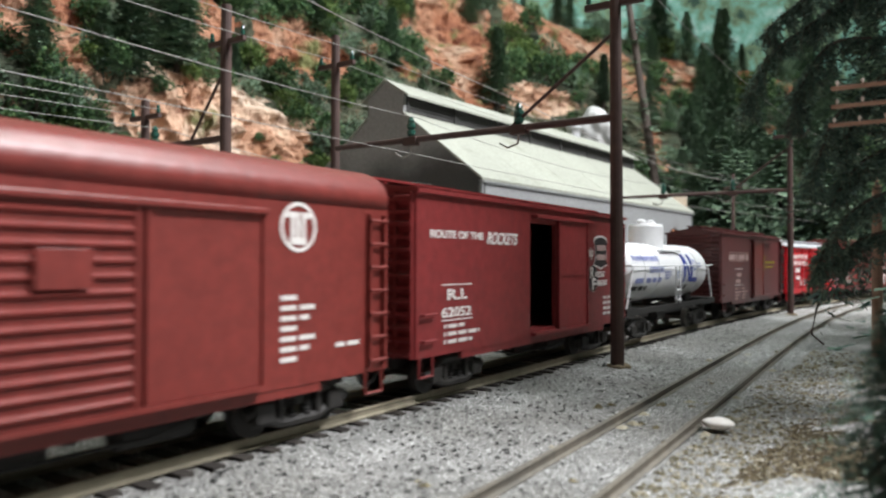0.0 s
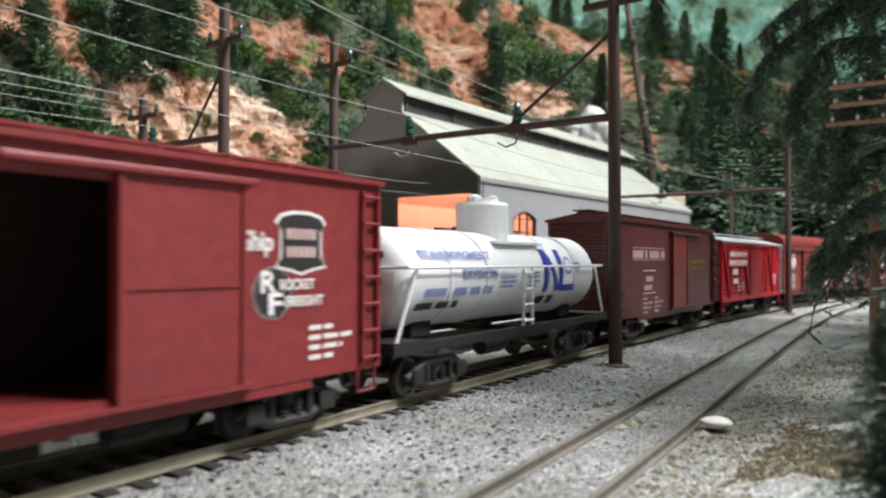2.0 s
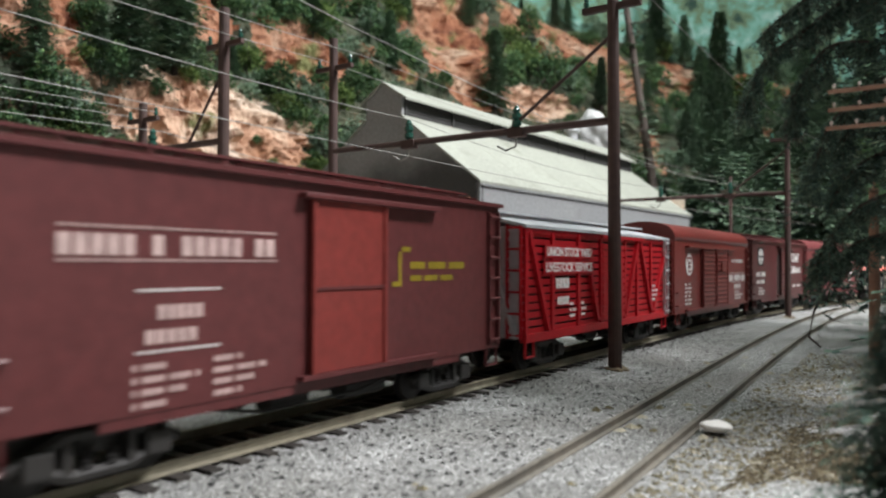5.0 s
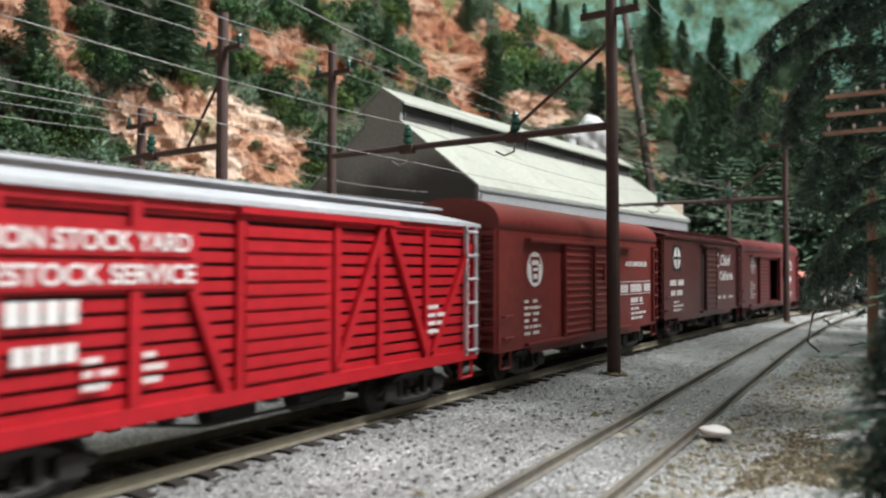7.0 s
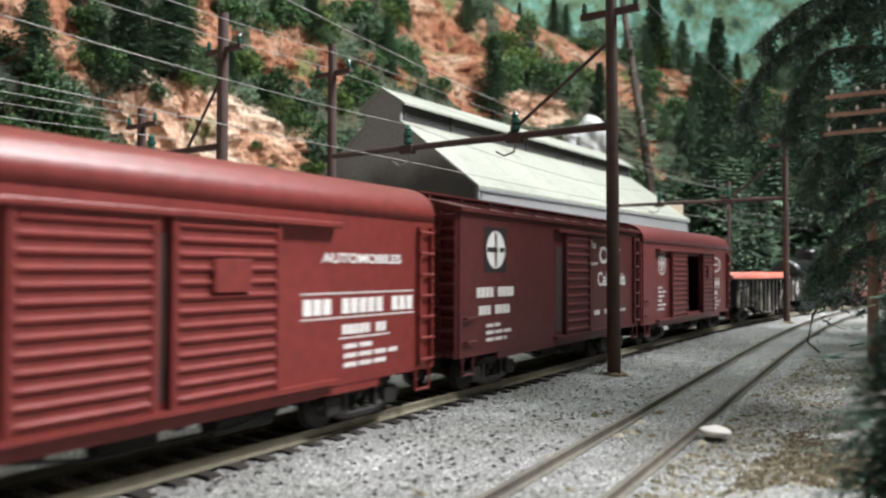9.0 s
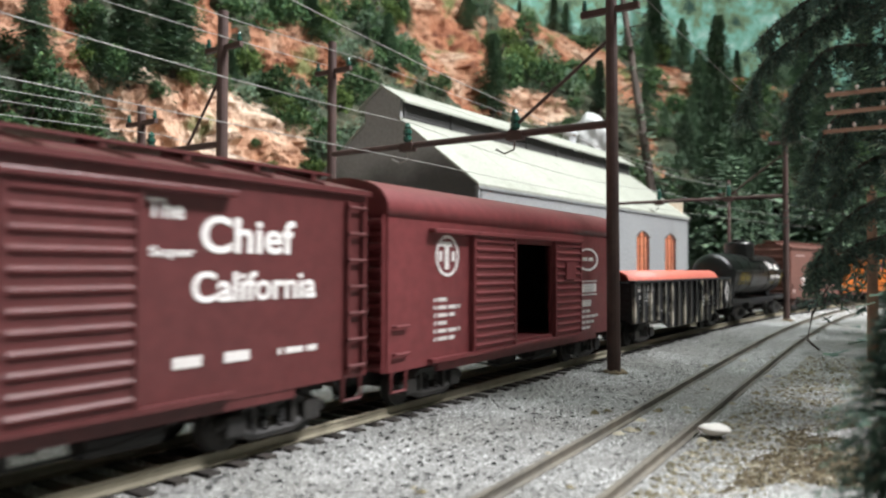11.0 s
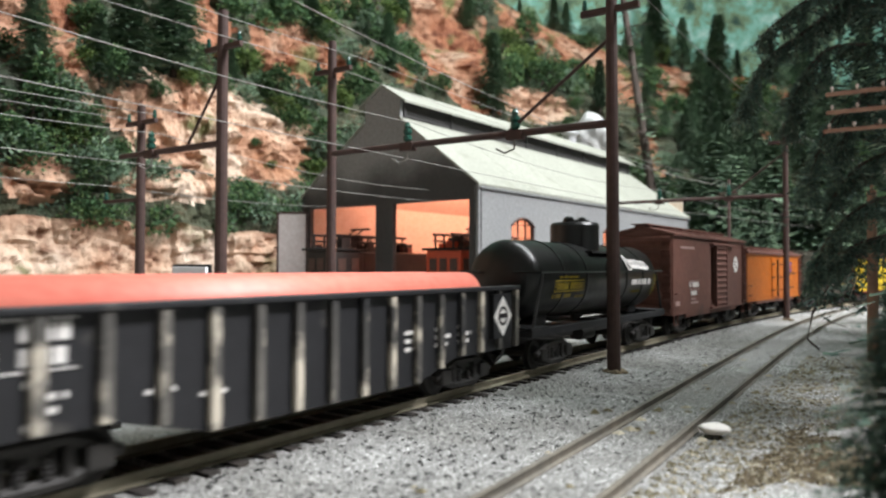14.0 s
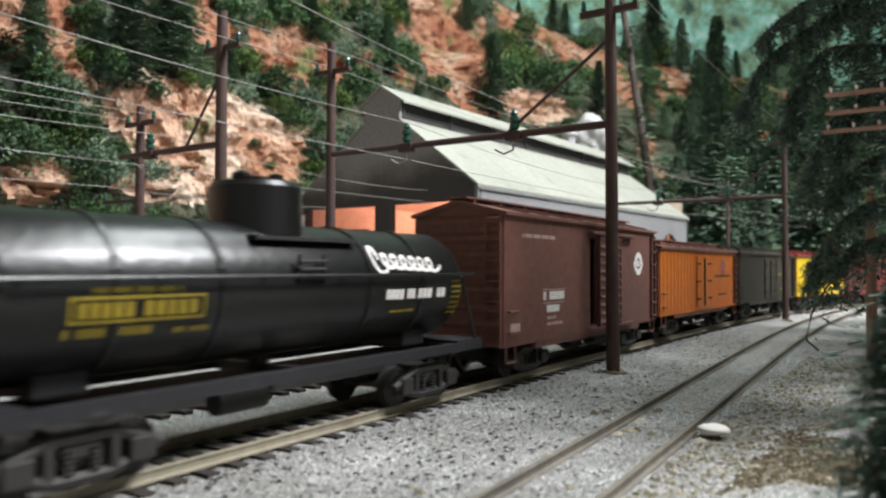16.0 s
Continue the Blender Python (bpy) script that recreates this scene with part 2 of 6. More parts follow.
BUSH = leaf_mat("bush_foliage", (0.0375, 0.0725, 0.0375), (0.0688, 0.131, 0.0625), (0.138, 0.206, 0.0813))
LIME = leaf_mat("bright_bush_foliage", (0.05, 0.085, 0.03), (0.09, 0.14, 0.045), (0.16, 0.21, 0.07))
SMOKE = mat("cotton_tuft", (0.50, 0.50, 0.49), (0.40, 0.40, 0.395), 1.0, scale=40, bump=0.05)
ROCK = rock_mat("orange_cliff_rock", [(0.3, (0.211, 0.0748, 0.0396)), (0.43, (0.317, 0.128, 0.066)), (0.55, (0.37, 0.189, 0.114)), (0.68, (0.44, 0.317, 0.229))], 0.57)
BUFF = rock_mat("buff_cliff_rock", [(0.3, (0.38, 0.19, 0.105)), (0.42, (0.50, 0.30, 0.20)), (0.52, (0.57, 0.41, 0.30)), (0.64, (0.63, 0.51, 0.41))], 0.62)
MOSS = mat("mossy_earth", (0.035, 0.05, 0.03), (0.075, 0.075, 0.042), 0.95, scale=30, fine=500, bump=0.8, dist=0.003, wear=(0.16, 0.085, 0.05), wear_at=0.6)
GRAVEL = gravel_mat()
DIRT = mat("brown_dirt", (0.13, 0.10, 0.065), (0.20, 0.15, 0.09), 0.95, scale=60, fine=500, bump=0.6, dist=0.001)
ROOM = mat("room_wall_paint", (0.45, 0.46, 0.44), (0.42, 0.43, 0.41), 0.9, scale=4)


def backdrop_mat():
    """A painted distance: teal sky haze with blotches of green and tan."""
    m = bpy.data.materials.new("painted_backdrop")
    m.use_nodes = True
    n, lk = m.node_tree.nodes, m.node_tree.links
    b = n["Principled BSDF"]
    b.inputs["Roughness"].default_value = 0.9
    tc = n.new("ShaderNodeTexCoord")
    t = n.new("ShaderNodeTexNoise")
    t.inputs["Scale"].default_value, t.inputs["Detail"].default_value, t.inputs["Roughness"].default_value = 16, 9, 0.68
    lk.new(tc.outputs["Object"], t.inputs["Vector"])
    r = n.new("ShaderNodeValToRGB")
    for e, (p, c) in zip([r.color_ramp.elements[0], r.color_ramp.elements[1], r.color_ramp.elements.new(0.45), r.color_ramp.elements.new(0.55)],
                         [(0.38, (0.025, 0.06, 0.045)), (0.68, (0.22, 0.68, 0.58)), (0.47, (0.14, 0.20, 0.115)), (0.56, (0.16, 0.36, 0.29))]):
        e.position, e.color = p, (*c, 1)
    lk.new(t.outputs["Fac"], r.inputs["Fac"])
    lk.new(r.outputs["Color"], b.inputs["Base Color"])
    return m


BACKDROP = backdrop_mat()


# ---- building helpers (full-size metres; part() brings them to the model's scale) ----
def P(x, y, z, rz=0.0, rx=0.0, ry=0.0):
    return pose(x * K, y * K, z * K, rx, ry, rz)


def finish(name, bm, material, smooth=False):
    for v in bm.verts:
        v.co *= K
    me = bpy.data.meshes.new(name)
    bmesh.ops.recalc_face_normals(bm, faces=bm.faces)
    bm.to_mesh(me)
    bm.free()
    me.materials.append(material)
    if smooth:
        me.polygons.foreach_set("use_smooth", [True] * len(me.polygons))
    return me


def part(name, bm, material, parent=None, label="", smooth=False):
    ob = new(name, finish(name, bm, material, smooth) if isinstance(bm, bmesh.types.BMesh) else bm)
    ob.parent = parent
    return tagged(ob, label)


def thing(name, m, label, category, group="", kind=""):
    ob = new(name)
    ob.empty_display_size = 0.01
    ob.matrix_world = m
    return tagged(ob, label, category, group, kind)


def box(bm, x0, x1, y0, y1, z0, z1, bevel=0.0):
    r = bmesh.ops.create_cube(bm, size=1)
    for v in r["verts"]:
        v.co = Vector(((x0 + x1) / 2 + v.co.x * (x1 - x0), (y0 + y1) / 2 + v.co.y * (y1 - y0), (z0 + z1) / 2 + v.co.z * (z1 - z0)))
    if bevel:
        bmesh.ops.bevel(bm, geom=list({e for v in r["verts"] for e in v.link_edges}), offset=bevel, segments=2, profile=0.5, affect="EDGES")
    return bm


def B():
    return bmesh.new()


def boxes(*rows, bevel=0.0):
    bm = B()
    for r in rows:
        box(bm, *r, bevel=bevel)
    return bm


def rod(bm, p, q, r, r2=None, n=8, caps=True):
    p, q = Vector(p), Vector(q)
    d = q - p
    a = d.orthogonal().normalized()
    c = d.normalized().cross(a)
    rings = []
    for o, rad in ((p, r), (q, r if r2 is None else r2)):
        rings.append([bm.verts.new(o + (a * math.cos(2 * math.pi * i / n) + c * math.sin(2 * math.pi * i / n)) * rad) for i in range(n)])
    for i in range(n):
        bm.faces.new((rings[0][i], rings[0][(i + 1) % n], rings[1][(i + 1) % n], rings[1][i]))
    if caps:
        bm.faces.new(rings[0][::-1])
        bm.faces.new(rings[1])
    return bm


def tube(bm, pts, r, n=5):
    pts = [Vector(p) for p in pts]
    prev = None
    for i, p in enumerate(pts):
        d = (pts[min(i + 1, len(pts) - 1)] - pts[max(i - 1, 0)]).normalized()
        a = d.cross(Vector((0, 0, 1)))
        a = a.normalized() if a.length > 1e-3 else Vector((1, 0, 0))
        c = a.cross(d)
        ring = [bm.verts.new(p + (a * math.cos(2 * math.pi * k / n) + c * math.sin(2 * math.pi * k / n)) * r) for k in range(n)]
        if prev:
            for k in range(n):
                bm.faces.new((prev[k], prev[(k + 1) % n], ring[(k + 1) % n], ring[k]))
        prev = ring
    return bm


def extrude_x(bm, outline, x0, x1):
    """A closed outline of (y, z) points drawn out along x."""
    a = [bm.verts.new((x0, y, z)) for y, z in outline]
    b = [bm.verts.new((x1, y, z)) for y, z in outline]
    n = len(outline)
    for i in range(n):
        bm.faces.new((a[i], a[(i + 1) % n], b[(i + 1) % n], b[i]))
    bm.faces.new(a[::-1])
    bm.faces.new(b)
    return bm


def lathe_x(bm, profile, cy, cz, n=28):
    """(x, radius) points turned round an axis along x."""
    prev = None
    for x, r in profile:
        ring = [bm.verts.new((x, cy + r * math.cos(2 * math.pi * i / n), cz + r * math.sin(2 * math.pi * i / n))) for i in range(n)] if r > 1e-4 else [bm.verts.new((x, cy, cz))]
        if prev:
            if len(prev) == 1 or len(ring) == 1:
                one, many = (prev[0], ring) if len(prev) == 1 else (ring[0], prev)
                for i in range(n):
                    bm.faces.new((one, many[i], many[(i + 1) % n]))
            else:
                for i in range(n):
                    bm.faces.new((prev[i], prev[(i + 1) % n], ring[(i + 1) % n], ring[i]))
        prev = ring
    return bm


def lathe_z(bm, profile, cx, cy, n=24):
    prev = None
    for r, z in profile:
        ring = [bm.verts.new((cx + r * math.cos(2 * math.pi * i / n), cy + r * math.sin(2 * math.pi * i / n), z)) for i in range(n)]
        if prev:
            for i in range(n):
                bm.faces.new((prev[i], prev[(i + 1) % n], ring[(i + 1) % n], ring[i]))
        else:
            bm.faces.new(ring[::-1])
        prev = ring
    bm.faces.new(prev)
    return bm


# ---- the lines of the tracks ----
MAIN_Y = 10.2


def line_at(s, y0=MAIN_Y, bend=-0.000152, start=15.0):
    """Place and heading at s metres along the main line: straight, then an easing right-hand bend."""
    if s <= start:
        return s, y0, 0.0
    n = 48
    x, y = start, y0
    d = (s - start) / n
    for i in range(n):
        th = max(bend * ((i + 0.5) * d) ** 2 / 2, -1.45)
        x, y = x + math.cos(th) * d, y + math.sin(th) * d
    return x, y, max(bend * (s - start) ** 2 / 2, -1.45)


SPEEDS = [(0, 7.0), (0.5, 6.9), (1.5, 6.4), (2.5, 6.75), (4.2, 7.05), (6.6, 7.5), (8.5, 7.8), (12, 7.75), (14.5, 7.35), (16, 7.0)]


def gone(t):
    """How far the train has come at t seconds."""
    d = -1.95
    for (a, u), (b, v) in zip(SPEEDS, SPEEDS[1:]):
        if t <= a:
            break
        e = min(t, b)
        w = u + (v - u) * (e - a) / (b - a)
        d += (u + w) / 2 * (e - a)
    return d


def sx_path(x, y_rows):
    """A smooth siding: y from rows of (x, y)."""
    xs, ys = [r[0] for r in y_rows], [r[1] for r in y_rows]
    c = np.polyfit(xs, ys, 3)
    return float(np.polyval(c, x))


# ---- ground, tracks, cliff, backdrop ----
def ground_sheet():
    bm = B()
    xs = np.concatenate([np.arange(-130, 0, 10), np.arange(0, 50, 0.7), np.arange(50, 175, 4)])
    ys = np.concatenate([np.arange(-125, -8, 6), np.arange(-8, 22, 0.6), np.arange(22, 75, 4)])
    grid = []
    for x in xs:
        row = []
        for y in ys:
            z = -0.34 + 0.05 * noise.noise((x * 0.25, y * 0.25, 3)) + 0.025 * noise.noise((x * 1.3, y * 1.3, 7))
            tx, ty, th = line_at(max(float(x), 0))
            d = abs(y - ty)
            z += 0.10 * max(0, min(1, (2.4 - d) / 0.9))
            if y < 2.4:
                z += 0.25 * min(1, (2.4 - y) / 3.0) + 0.12 * noise.noise((x * 0.5, y * 0.5, 11)) * min(1, (2.4 - y))
            if y > 12:
                z += 0.05
            row.append(bm.verts.new((x, y, z)))
        grid.append(row)
    for i in range(len(xs) - 1):
        for j in range(len(ys) - 1):
            bm.faces.new((grid[i][j], grid[i + 1][j], grid[i + 1][j + 1], grid[i][j + 1]))
    return tagged(part("ground", bm, GRAVEL, smooth=True), "grey crushed stone ground beside the tracks", "ground", kind="structure")


ground_sheet()


def rail_line(name, pts, material, label, h=0.19):
    """One rail: foot, web and head swept along its line."""
    bm = B()
    outline = [(-0.09, -h), (0.09, -h), (0.09, -h + 0.025), (0.025, -h + 0.05), (0.025, -0.05), (0.045, -0.04), (0.045, -0.005), (0.03, 0), (-0.03, 0), (-0.045, -0.005), (-0.045, -0.04), (-0.025, -0.05), (-0.025, -h + 0.05), (-0.09, -h + 0.025)]
    prev = None
    for i, (x, y, th) in enumerate(pts):
        nx, ny = -math.sin(th), math.cos(th)
        ring = [bm.verts.new((x + nx * a, y + ny * a, z)) for a, z in outline]
        if prev:
            for k in range(len(outline)):
                bm.faces.new((prev[k], prev[(k + 1) % len(outline)], ring[(k + 1) % len(outline)], ring[k]))
        prev = ring
    ob = part(name, bm, material)
    return tagged(ob, label, "rail", kind="structure")


def offset_pts(line, d):
    return [(x - math.sin(th) * d, y + math.cos(th) * d, th) for x, y, th in line]


main_line = [line_at(s) for s in [-125, -60, 0, 8, 15] + list(range(18, 135, 4))]
second_line = [(x - math.sin(th) * 4.4, y + math.cos(th) * 4.4, th) for x, y, th in main_line]
# the siding in front runs beside the main line and bends with it
SID = [(0, 4.35), (8, 4.27), (12, 4.33), (20, 4.85), (30, 5.35), (46, 5.35), (60, 4.6), (71, 3.6)]
siding = []
for x in list(range(-20, 96, 3)):
    y = sx_path(x, SID) if x > 0 else sx_path(0, SID)
    y2 = sx_path(x + 0.1, SID) if x > 0 else y
    siding.append((x, y, math.atan2(y2 - y, 0.1)))
shop_heading = math.radians(-3.8)
lead = lambda w: [(36.2 + math.cos(shop_heading) * a - math.sin(shop_heading) * w, 21.5 + math.sin(shop_heading) * a + math.cos(shop_heading) * w, shop_heading) for a in (-70, -30, -8, 0, 12, 30)]
for label, line, rail_m, drop in (("weathered main line rail on black ties", main_line, RAILSIDE, 0.0), ("weathered rail of the second track", second_line, RAILSIDE, -0.02),
                                  ("dark rail of the siding sunk in gravel", siding, RAILDARK, -0.15), ("rail of the shop lead", lead(3.6), RAILDARK, -0.05), ("rail of the far shop lead", lead(11), RAILDARK, -0.05)):
    for d in (-0.7175, 0.7175):
        rail_line("rail", offset_pts(line, d), rail_m, label).location.z = drop * K


def ties_along(line, z, step, name, count_max, length=2.25):
    """Wooden ties across a line: the nearest as pieces, the rest joined."""
    me = finish("tie", box(B(), -0.12, 0.12, -length / 2, length / 2, -0.18, 0.0), TIE)
    holder = thing(name, P(0, 0, 0), "row of black creosoted wooden ties under the rails", "railway ties", kind="structure")
    rest = B()
    made = 0
    for (x0, y0, t0), (x1, y1, t1) in zip(line, line[1:]):
        n = max(1, round(math.hypot(x1 - x0, y1 - y0) / step))
        for i in range(n):
            f = i / n
            x, y, th = x0 + (x1 - x0) * f, y0 + (y1 - y0) * f, t0 + (t1 - t0) * f
            if x < -60 or x > 100:
                continue
            j = 0.03 * math.sin(x * 37.7)
            if 2 < x < 60 and made < count_max:
                o = part("tie", me, TIE, holder)
                o.matrix_world = P(x, y + j * 2, z + j * 0.3, math.degrees(th) + j * 40)
                made += 1
            else:
                bx = box(B(), -0.12, 0.12, -length / 2, length / 2, -0.18, 0.0)
                bx.transform(Matrix.Translation((x, y, z)) @ Matrix.Rotation(th, 4, "Z"))
                tmp = bpy.data.meshes.new("t")
                bx.to_mesh(tmp)
                bx.free()
                rest.from_mesh(tmp)
                bpy.data.meshes.remove(tmp)
    tagged(part("tie_rows", rest, TIE, holder), kind="stuff")


# baseline of the cliff in plan, and how it climbs behind it
BASE = [(-125, 46), (-40, 45), (0, 44), (18, 43), (30, 41.5), (39, 40.5), (50, 40), (64, 38.5), (80, 35.5), (95, 30), (112, 20), (128, 6), (142, -12), (152, -40), (156, -75), (158, -120)]
PROFILE = [(0.0, -0.6), (0.5, 2.0), (1.6, 5.0), (2.4, 8.5), (4.4, 10.6), (5.2, 14.0), (7.0, 17.5), (11.0, 20.0), (13.5, 26.0), (17.0, 31.0), (23.0, 35.0), (27.0, 44.0), (36, 52.0)]


def smooth_rows(rows, u):
    i = min(int(u), len(rows) - 2)
    f = u - i
    p0, p1, p2, p3 = (Vector(rows[max(0, min(len(rows) - 1, k))]) for k in (i - 1, i, i + 1, i + 2))
    return 0.5 * (2 * p1 + (p2 - p0) * f + (2 * p0 - 5 * p1 + 4 * p2 - p3) * f * f + (3 * p1 - p0 - 3 * p2 + p3) * f ** 3)


def cliff_at(u, v):
    """A point of the cliff: u along its foot (in steps of BASE), v up it (in steps of PROFILE)."""
    a = smooth_rows(BASE, u)
    d = smooth_rows(BASE, min(u + 0.02, len(BASE) - 1)) - smooth_rows(BASE, max(u - 0.02, 0))
    n = Vector((-d.y, d.x)).normalized()
    i = min(int(v), len(PROFILE) - 2)
    f = v - i
    back, up = (PROFILE[i][k] + (PROFILE[i + 1][k] - PROFILE[i][k]) * f for k in (0, 1))
    up *= float(np.interp(u, (9.0, 9.5, 10.3, 11.2), (1.0, 0.91, 0.86, 0.77)))
    q = Vector((a.x, a.y, up))
    rug = 3.2 * noise.noise(q * 0.055) + 1.5 * noise.noise(q * 0.16 + Vector((9, 2, 4))) + 0.9 * abs(noise.noise(q * 0.38)) + 0.7 * noise.noise(q * 0.9) + 0.45 * noise.noise(q * 1.9) + 0.22 * noise.noise(q * 3.6) + 0.45 * noise.cell(Vector((q.x * 0.22, q.y * 0.22, q.z * 0.5))) + 0.3 * noise.cell(Vector((q.x * 0.5 + 3, q.y * 0.5, q.z * 0.9)))
    gully = 3.5 * max(0, noise.noise(Vector((a.x * 0.06, a.y * 0.06, 5.5)))) * min(1, up / 12)
    back += (rug + gully) * min(1, 0.35 + max(up, 0) / 8)
    up += 0.7 * noise.noise(q * 0.3 + Vector((3, 3, 3))) * min(1, max(up, 0) / 5)
    return Vector((a.x + n.x * back, a.y + n.y * back, up))


# bare scars in the cover of moss and bushes: along the foot, up the face, reach along, reach up, 1 where the rock is buff
SCARS = [(3.4, 6.6, 0.14, 1.2, 0), (3.64, 6.4, 0.2, 1.5, 0), (5.34, 7.9, 0.28, 0.62, 0), (4.8, 4.9, 1.05, 1.6, 1), (6.19, 7.73, 0.43, 0.7, 0), (3.36, 3.06, 0.2, 0.7, 1), (3.9, 4.9, 0.15, 0.46, 0), (4.23, 3.05, 0.5, 0.5, 1),
         (6.82, 8.0, 0.08, 0.3, 0), (7.28, 8.0, 0.11, 0.34, 0), (8.12, 10.2, 0.44, 1.5, 0), (7.84, 8.3, 0.3, 1.1, 0), (8.83, 10.8, 0.17, 0.42, 0), (9.27, 10.8, 0.4, 1.0, 0), (8.45, 7.88, 0.38, 0.5, 1), (9.74, 10.36, 0.26, 1.38, 0),
         (10.48, 11.15, 0.25, 0.75, 0), (10.26, 10.4, 0.13, 0.3, 0), (10.85, 11.4, 0.16, 0.5, 0), (10.83, 9.57, 0.12, 0.5, 0), (11.0, 9.16, 0.14, 0.6, 0), (9.54, 6.8, 0.12, 1.4, 0), (11.22, 11.35, 0.14, 0.4, 0), (7.16, 10.33, 0.28, 0.26, 0)]


def scar_at(u, v, grow=1.0):
    """Which bare rock lies here: 0 none, 1 orange, 2 buff."""
    if u < 2.6 or v < 2.2:
        return 2
    n = 0.3 * noise.noise((u * 5, v * 2.0, 8)) + 0.2 * noise.noise((u * 14, v * 6.0, 3))
    for a, b, ra, rb, buff in SCARS:
        if ((u - a) / ra) ** 2 + ((v - b) / rb) ** 2 < (0.93 * grow + n) ** 2:
            return 1 + buff
    return 0


def cliff():
    bm = B()
    us = np.concatenate([np.arange(0, 2, 0.1), np.arange(2, 9, 0.022), np.arange(9, 15.001, 0.06)])
    vs = np.arange(0, 12.001, 0.085)
    g = [[bm.verts.new(cliff_at(float(u), float(v))) for v in vs] for u in us]
    for i in range(len(us) - 1):
        for j in range(len(vs) - 1):
            f = bm.faces.new((g[i][j], g[i + 1][j], g[i + 1][j + 1], g[i][j + 1]))
            f.material_index = scar_at(float(us[i]), float(vs[j]))
    me = finish("cliff", bm, MOSS)
    me.materials.append(ROCK)
    me.materials.append(BUFF)
    return tagged(part("cliff", me, MOSS), "steep orange and buff rock hillside with ledges", "cliff", kind="structure")


cliff()
bm = B()
pts = [(-125, 92), (30, 92), (90, 85), (130, 65), (165, 35), (185, 0), (190, -124)]
for (x0, y0), (x1, y1) in zip(pts, pts[1:]):
    q = [bm.verts.new(p) for p in ((x0, y0, -1), (x1, y1, -1), (x1, y1, 110), (x0, y0, 110))]
    bm.faces.new(q)
tagged(part("backdrop", bm, BACKDROP), "painted teal and green backdrop behind the hill", "backdrop", kind="structure")
for name, dims in (("wall_west", (-135, -130, -130, 110, -60, 130)), ("wall_south", (-130, 195, -135, -130, -60, 130)), ("wall_east", (195, 200, -130, 110, -60, 130)), ("wall_north", (-130, 195, 105, 110, -60, 130)), ("ceiling", (-135, 200, -135, 110, 130, 134))):
    tagged(part(name, boxes(dims), ROOM), "plain painted wall of the layout room", "wall", kind="structure")


